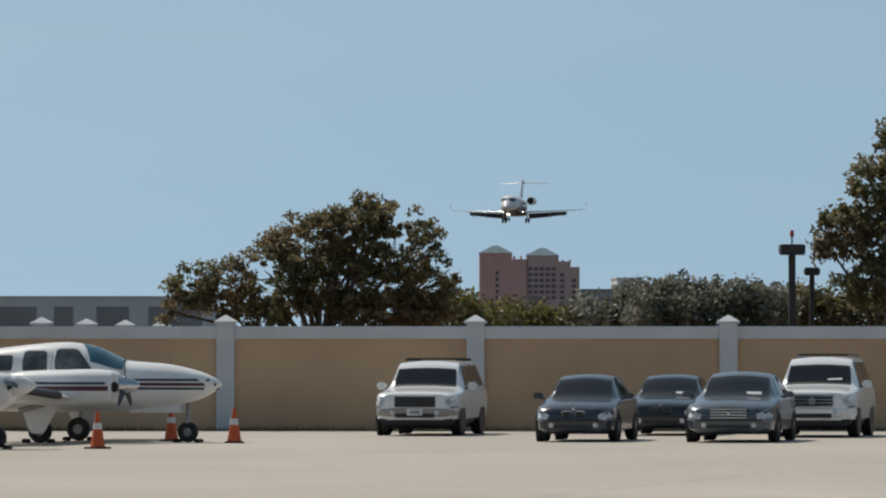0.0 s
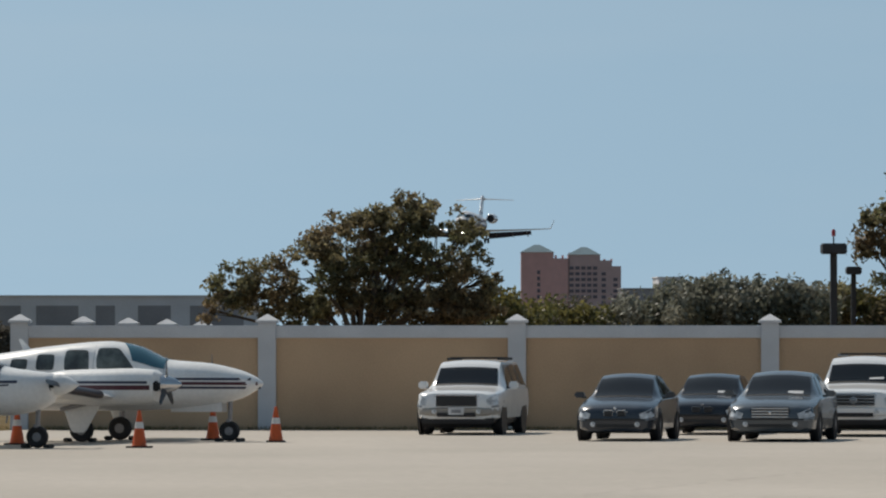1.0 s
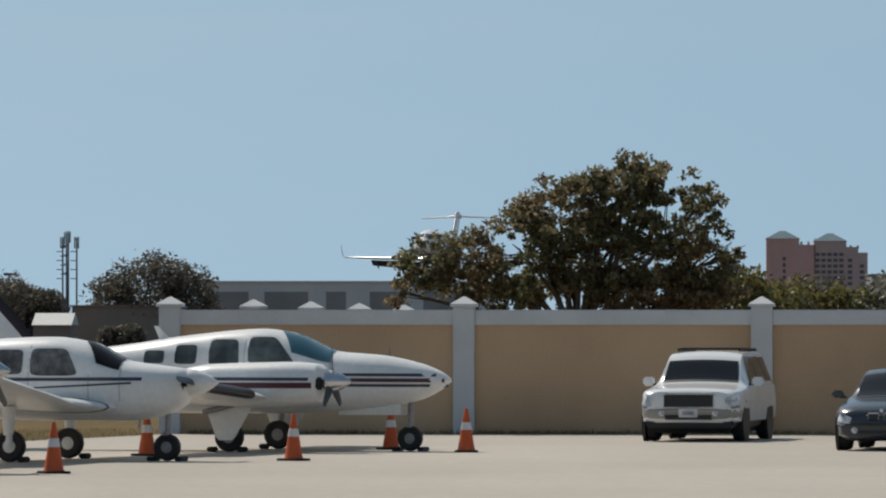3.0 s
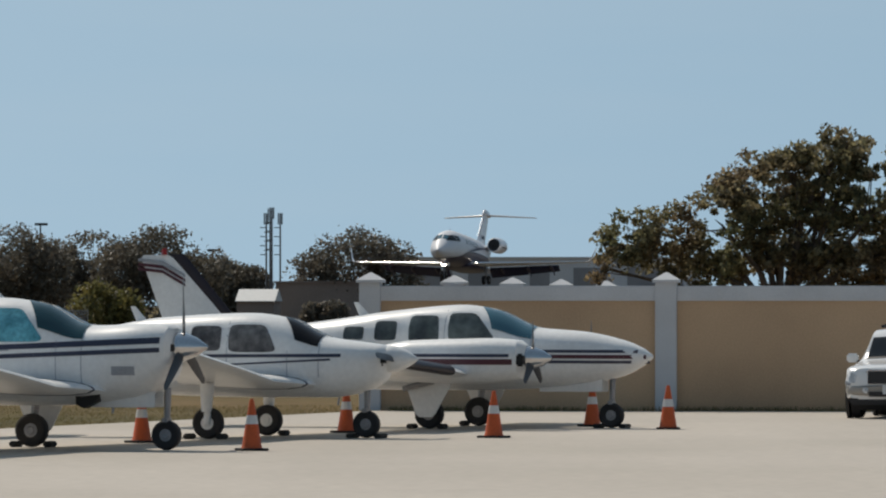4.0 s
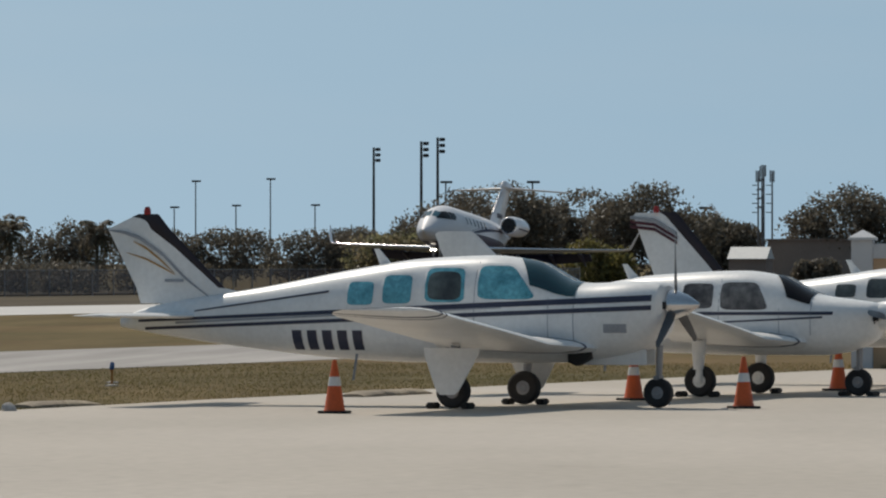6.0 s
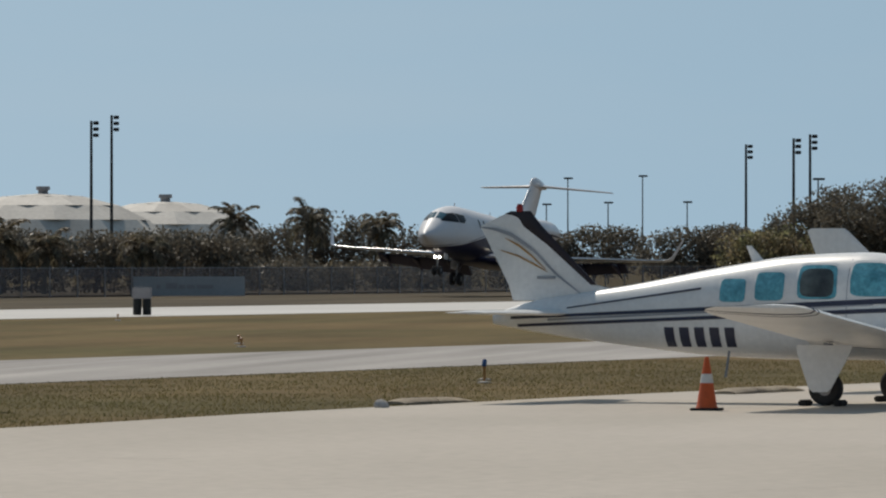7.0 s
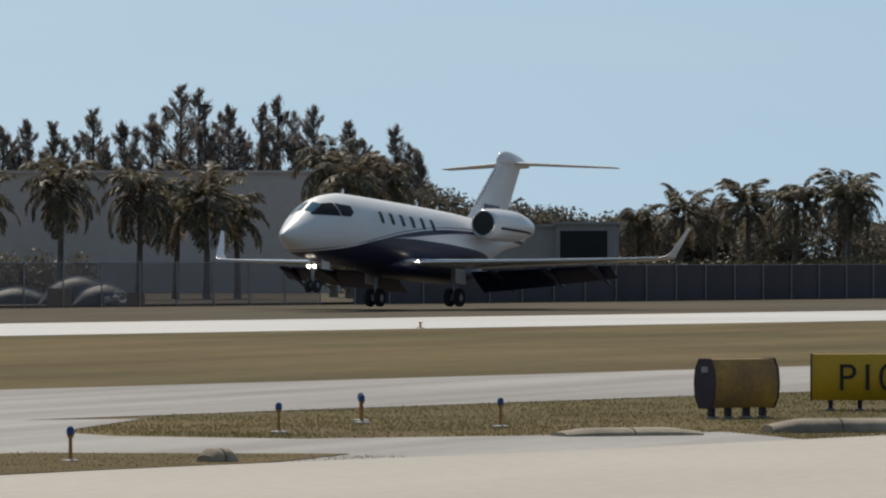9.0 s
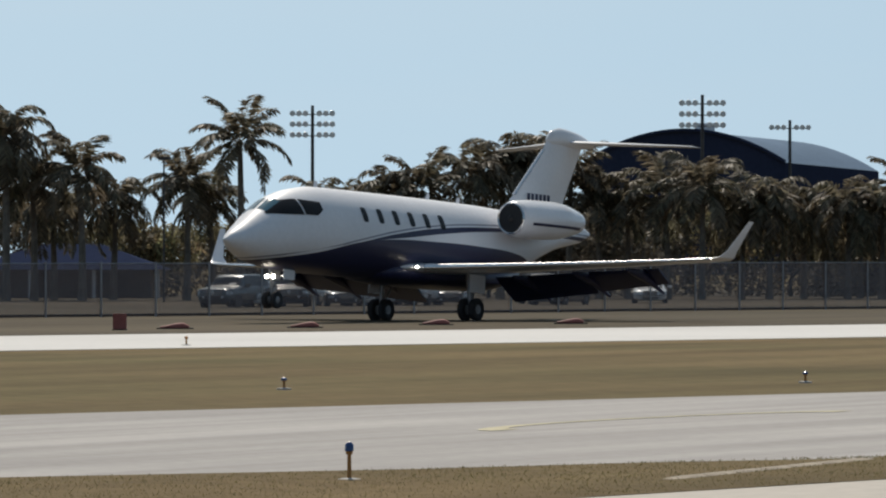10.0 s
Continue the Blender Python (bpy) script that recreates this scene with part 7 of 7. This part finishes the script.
def barrel(x0, x1, mat, parent, name, label=""):
    """One module of a sign: a bowed front and back, flat ends."""
    prof = [(-0.10, 0.0), (-0.17, 0.12), (-0.19, 0.30), (-0.17, 0.48), (-0.10, 0.60), (0.10, 0.60), (0.17, 0.48), (0.19, 0.30), (0.17, 0.12), (0.10, 0.0)]
    bm = bmesh.new()
    grid_faces(bm, [[(x, y, 0.13 + z) for y, z in prof] for x in (x0, x1)])
    return part(name, bm, mat, parent, label, smooth=True)


x, y = -19.86, 85.76
sg = thing("taxiway_sign", pose(x, y, 0, 0, 0, 12), "yellow and black taxiway guidance sign reading P10 with an arrow", "airport sign")
fa = barrel(-1.60, -0.845, M_SIGN_Y, sg, "yellow_panel", "yellow sign panel with black characters")
fb = barrel(-0.835, -0.085, M_SIGN_Y, sg, "yellow_panel", "yellow sign panel with a black arrow")
barrel(-0.075, 0.76, M_SIGN_K, sg, "blank_panel", "blank black sign panel")
barrel(0.77, 1.60, M_SIGN_K, sg, "blank_panel", "blank black sign panel")
for a in (-1.61, -0.84, -0.08, 0.765, 1.60):
    bm = bmesh.new()
    prof = [(-0.11, -0.01), (-0.18, 0.12), (-0.2, 0.30), (-0.18, 0.48), (-0.11, 0.61), (0.11, 0.61), (0.18, 0.48), (0.2, 0.30), (0.18, 0.12), (0.11, -0.01)]
    grid_faces(bm, [[(a + dx, yy, 0.13 + zz) for yy, zz in prof] for dx in (-0.008, 0.012)])
    part("end_frame", bm, M_SIGN_K if a != -0.84 else M_SIGN_Y, sg, smooth=False)
for a in (-1.36, -0.98, -0.58, -0.2, 0.2, 0.58, 0.98, 1.36):
    l = part("leg", a_box(a - 0.03, a + 0.03, -0.04, 0.04, 0.02, 0.14), M_SIGN_K, sg, smooth=False)
    part("foot", a_box(a - 0.05, a + 0.05, -0.06, 0.06, 0, 0.022), M_STEEL, l, smooth=False)
fc = bpy.data.curves.new("sign_text", "FONT")
fc.body, fc.size, fc.extrude, fc.offset, fc.space_character = "P10", 0.50, 0.004, -0.002, 1.05
fc.materials.append(M_LETTER)
tx = new("lettering", fc)
tx.parent = sg
tx.matrix_basis = pose(-1.27, -0.20, 0.26, 90, 0, 0)
bm = bmesh.new()
box(bm, -0.52, -0.28, -0.203, -0.196, 0.405, 0.445)
for s in (1, -1):
    grid_faces(bm, [[(-0.22, yy, 0.425), (-0.36, yy, 0.425 + s * 0.12), (-0.41, yy, 0.425 + s * 0.12), (-0.29, yy, 0.425)] for yy in (-0.204, -0.197)])
part("arrow", bm, M_LETTER, sg, "black arrow", smooth=False)

x, y = -21.26, 80.95
s2 = thing("taxiway_sign", pose(x, y, 0, 0, 0, 56), "weathered yellow-brown taxiway sign seen from its dark end", "airport sign")
barrel(-0.52, 0.52, M_SIGN_OLD, s2, "weathered_panel", "weathered yellow-brown panel")
for a in (-0.525, 0.525):
    bm = bmesh.new()
    grid_faces(bm, [[(a + dx, yy, 0.13 + zz) for yy, zz in prof] for dx in (-0.01, 0.01)])
    e = part("end_frame", bm, M_SIGN_K, s2, "dark end cap", smooth=False)
    part("maker_label", a_box(a - 0.016, a - 0.011, -0.07, 0.05, 0.57, 0.64), M_STEEL, e, smooth=False)
for a in (-0.42, -0.15, 0.15, 0.42):
    l = part("leg", a_box(a - 0.03, a + 0.03, -0.04, 0.04, 0.02, 0.14), M_SIGN_K, s2, smooth=False)
    part("foot", a_box(a - 0.05, a + 0.05, -0.06, 0.06, 0, 0.022), M_STEEL, l, smooth=False)

# ---- taxiway and runway edge lights ----
M_BLUELENS = shader("blue_taxi_lens", (0.03, 0.075, 0.22), 0.15, 0, 0.1)
M_STAKE = shader("orange_brown_stake", (0.42, 0.20, 0.05), 0.6, 0, 0.12)
M_CLEAR = shader("clear_amber_lens", (0.5, 0.25, 0.12), 0.2)


def edge_light(x, y, lens, h=0.30, s=1.0):
    e = thing("edge_light", pose(x, y, 0), ("blue-lensed taxiway" if lens is M_BLUELENS else "small amber runway") + " edge light on a short stake", "airfield light", "airfield edge lights")
    part("base", a_lathe([(0, 0.11), (0.02, 0.11), (0.03, 0.05)], (0, 0, 0), "z", 14), M_RUBBLE, e, "pale round base")
    part("stake", a_lathe([(0.02, 0.025 * s), (h * 0.72, 0.022 * s), (h * 0.74, 0.04 * s), (h * 0.80, 0.04 * s)], (0, 0, 0), "z", 12), M_STAKE, e, "orange-brown stake")
    part("lens", a_lathe([(h * 0.80, 0.035 * s), (h * 0.82, 0.05 * s), (h * 0.98, 0.048 * s), (h * 1.04, 0.03 * s), (h * 1.06, 0.01 * s)], (0, 0, 0), "z", 14), lens, e, "coloured lens")


for x, y in ((-22.89, 61.68), (-24.38, 72.45), (-24.83, 76.90), (-22.71, 75.61), (-26.45, 53.82), (-15.17, 109.92), (-14.82, 107.34), (-19.51, 86.88), (-25.16, 77.88)):
    edge_light(x, y, M_BLUELENS, 0.33, 0.8)
for x, y in ((-45.41, 90.19), (-40.42, 98.51)):
    edge_light(x, y, M_BLUELENS, 0.17, 0.9)
for x, y in ((-69.65, 133.50), (-56.31, 179.67), (-56.01, 178.79), (-26.26, 150.16), (-41.39, 213.65), (-27.28, 155.66)):
    edge_light(x, y, M_CLEAR, 0.2, 0.85)

# ---- kerbs and a rock along the apron's edge ----
M_KERB = shader("weathered_tan_kerb", (0.36, 0.30, 0.22), 0.9, 0, 0.15, 1.5, 14, 0.5, second=(0.22, 0.18, 0.135))


def kerb(x0, y0, x1, y1, h=0.13, w=0.22):
    L = math.hypot(x1 - x0, y1 - y0)
    k = thing("kerb", pose((x0 + x1) / 2, (y0 + y1) / 2, 0, 0, 0, math.degrees(math.atan2(y1 - y0, x1 - x0))), "low weathered tan kerb stone lying at the apron's grass edge", "kerb", "kerbs along the apron edge")
    n = max(2, round(L / 0.9))
    for i in range(n):
        a, b = -L / 2 + L * i / n + 0.01, -L / 2 + L * (i + 1) / n - 0.01
        taper = 0.55 if i in (0, n - 1) else 1.0
        part("stone", Body([(a, 0, w * 0.8, h * (taper if i == 0 else 1), 0.02, 2.6), ((a + b) / 2, 0, w, h, 0.02, 2.6), (b, 0, w * 0.8, h * (taper if i == n - 1 else 1), 0.02, 2.6)]).mesh(7, 16), M_KERB, k)


kerb(-19.16, 74.28, -17.02, 75.60, 0.16, 0.3)
kerb(-20.92, 71.85, -19.62, 72.92, 0.10, 0.3)
kerb(-13.85, 91.15, -13.10, 92.69, 0.09, 0.25)
kerb(-10.06, 98.50, -9.28, 101.12, 0.10, 0.25)
kerb(-21.48, 61.58, -21.29, 61.82, 0.15, 0.2)
kerb(-23.90, 55.03, -24.55, 61.50, 0.035, 0.12)
x, y = -13.66, 88.94
rk = bmesh.new()
bmesh.ops.create_icosphere(rk, subdivisions=2, radius=0.11)
for v in rk.verts:
    v.co += v.co * 0.35 * noise.noise(v.co * 9)
    v.co.z = max(v.co.z * 0.8, -0.03)
single("rock", rk, M_RUBBLE, "small pale rock at the apron's grass edge", "rock", m=pose(x, y, 0.04))


# ---- connector between taxiway and apron, painted marks, joints, grass ----
def slab(name, pts, z, mat, label, category, kind="structure"):
    bm = bmesh.new()
    top = [bm.verts.new((x, y, z)) for x, y in pts]
    low = [bm.verts.new((x, y, -0.15)) for x, y in pts]
    bm.faces.new(top)
    for i in range(len(pts)):
        j = (i + 1) % len(pts)
        bm.faces.new((top[i], low[i], low[j], top[j]))
    return single(name, bm, mat, label, category, kind=kind, smooth=False)


slab("taxiway_connector", [(-19.6, 74.2), (-21.0, 72.3), (-23.3, 70.0), (-25.6, 70.4), (-26.6, 71.6), (-27.2, 73.6), (-28.0, 78.0), (-30.5, 76.0), (-38.0, 40), (-52, -20), (-38, -20), (-22.0, 53.2), (-20.2, 63.0), (-18.9, 66.4), (-17.9, 71.2)], 0.0095, M_TAXI, "grey asphalt link between the taxiway and the apron", "taxiway")
slab("grass_verge", [(-21.0, 64.6), (-20.85, 62.0), (-21.1, 61.0), (-22.0, 57.7), (-22.9, 49.3), (-28.4, 20.0), (-38.0, 20.0), (-29.6, 52.8), (-27.2, 56.6), (-26.0, 59.5), (-24.6, 61.6), (-24.9, 63.0), (-24.0, 64.0)], 0.018, M_GROUND, "narrow strip of dry grass between apron and taxiway", "grass")

# car park asphalt; its dark colour also paints the trees' shade on the ground
CARPARK = [(fence_x(y) - 0.8, y) for y in (120, 470)] + [(fence_x(y) - 90, y) for y in (470, 120)]
slab("shaded_car_park", CARPARK, 0.006, M_RUNWAY, "asphalt car park beyond the airfield fence, dark colour taking in the trees' shade", "car park")
M_MARK = shader("worn_yellow_marking", (0.50, 0.44, 0.27), 0.8, 0, 0.15, 2, 20)
bm = bmesh.new()
rows = []
for i in range(15):
    a = math.pi * (0.5 + i / 14)
    c, s = math.cos(a), math.sin(a)
    rows.append([(-32.4 + 1.0 * c * k, 75.1 + 5.5 * s * k, 0.014) for k in (1.0, 0.86)])
grid_faces(bm, rows, closed=False, caps=False)
single("taxi_marking", bm, M_MARK, "worn curved yellow taxi line on the asphalt", "road marking", kind="structure", smooth=False)

# the few joints that show in the concrete
bm = bmesh.new()
rr = random.Random(6)
for x0, y0, x1, y1 in ((-0.2, 46.0, 3.6, 58.0), (3.6, 58.0, 9.0, 76.0), (-9.5, 52.0, -4.0, 60.0), (-14.5, 58.0, -9.0, 66.0)):
    n = 26
    for i in range(n):
        if rr.random() < 0.3:
            continue
        p, q = [Vector((x0 + (x1 - x0) * u, y0 + (y1 - y0) * u + rr.uniform(-0.04, 0.04), 0)) for u in (i / n, (i + 1) / n)]
        box_w = rr.uniform(0.006, 0.014)
        vs = [bm.verts.new(v) for v in ((p.x - box_w, p.y, 0.0165), (p.x + box_w, p.y, 0.0165), (q.x + box_w, q.y, 0.0165), (q.x - box_w, q.y, 0.0165))]
        bm.faces.new(vs)
single("apron_joints", bm, M_JOINT, "thin broken joints in the concrete", "joint", kind="structure", smooth=False)


def patches(bm, n, x0, x1, y0, y1, z, seed, long=1.6):
    rr = random.Random(seed)
    for _ in range(n):
        x, y = rr.uniform(x0, x1), rr.uniform(y0, y1)
        if x < apron_edge(y) + 0.5:
            continue
        L, w, a = rr.uniform(0.3, long), rr.uniform(0.006, 0.02), rr.uniform(-0.5, 0.5)
        pts = [(x + L * (u - 0.5), y + math.sin(a) * L * (u - 0.5) + rr.uniform(-0.03, 0.03)) for u in (0, 0.25, 0.5, 0.75, 1)]
        for p, q in zip(pts, pts[1:]):
            vs = [bm.verts.new(v) for v in ((p[0], p[1] - w, z), (q[0], q[1] - w, z), (q[0], q[1] + w, z), (p[0], p[1] + w, z))]
            bm.faces.new(vs)


bm = bmesh.new()
patches(bm, 120, -22, 20, 44, 118, 0.017, 8)
single("apron_cracks", bm, M_JOINT, "short hairline cracks and stains in the concrete", "crack", kind="stuff", smooth=False)


def blades(name, count, sample, seed, height, label):
    """Grass: single bent blades, three corners each."""
    rng = np.random.default_rng(seed)
    pts = []
    while len(pts) < count:
        p = sample(rng)
        if p is not None and noise.noise(Vector((p[0] * 0.5, p[1] * 0.5, seed))) > rng.uniform(-0.75, 0.15):
            pts.append(p)
    c = np.array(pts)
    k = len(c)
    az = rng.uniform(0, 2 * math.pi, k)
    w = rng.uniform(0.004, 0.010, k)
    h = height * rng.uniform(0.4, 1.3, k)
    lean = rng.normal(size=(k, 2)) * 0.5 * h[:, None]
    v = np.zeros((k, 3, 3))
    v[:, 0, 0], v[:, 0, 1] = c[:, 0] - w * np.cos(az), c[:, 1] - w * np.sin(az)
    v[:, 1, 0], v[:, 1, 1] = c[:, 0] + w * np.cos(az), c[:, 1] + w * np.sin(az)
    v[:, 2, 0], v[:, 2, 1], v[:, 2, 2] = c[:, 0] + lean[:, 0], c[:, 1] + lean[:, 1], h
    me = bpy.data.meshes.new(name)
    me.from_pydata(v.reshape(-1, 3).tolist(), [], np.arange(3 * k).reshape(k, 3).tolist())
    return single(name, me, M_GRASS, label, "grass", kind="stuff", smooth=False)


def in_island(rng):
    y = 70 + 62 * rng.random() ** 1.3
    a, b = along(-27.0, 86.0, y) + 0.1, apron_edge(y) - 0.1
    if y < 80:
        a = np.interp(y, (72, 74, 78, 80), (-26.9, -27.2, -28.0, -28.5))
    x = a + (b - a) * rng.random()
    if y < np.interp(x, (-26.9, -26.3, -23.3, -21.0, -19.8, -17.0), (72.3, 71.3, 70.2, 72.6, 74.2, 70.0)):
        return None
    return (x, y, 0)


def in_verge(rng):
    y = rng.uniform(45, 64)
    a = -24.2 - (64 - y) * 0.42 if y > 56 else -27.4 - (56 - y) * 0.6
    b = apron_edge(y) - 0.05
    return (a + (b - a) * rng.random(), y, 0)


blades("grass_blades", 60000, in_island, 31, 0.034, "dry green and straw-coloured grass by the apron")
blades("grass_blades", 26000, in_verge, 32, 0.034, "dry green and straw-coloured grass by the taxiway")


def at_wall(rng):
    x = rng.uniform(-3.0, 30.0)
    return (x, 126.0 - (x + 3.3) * 0.0773 - 0.13 - abs(rng.normal()) * 0.22, 0)


blades("grass_blades", 9000, at_wall, 34, 0.10, "thin fringe of dry grass along the wall's foot")


motions()
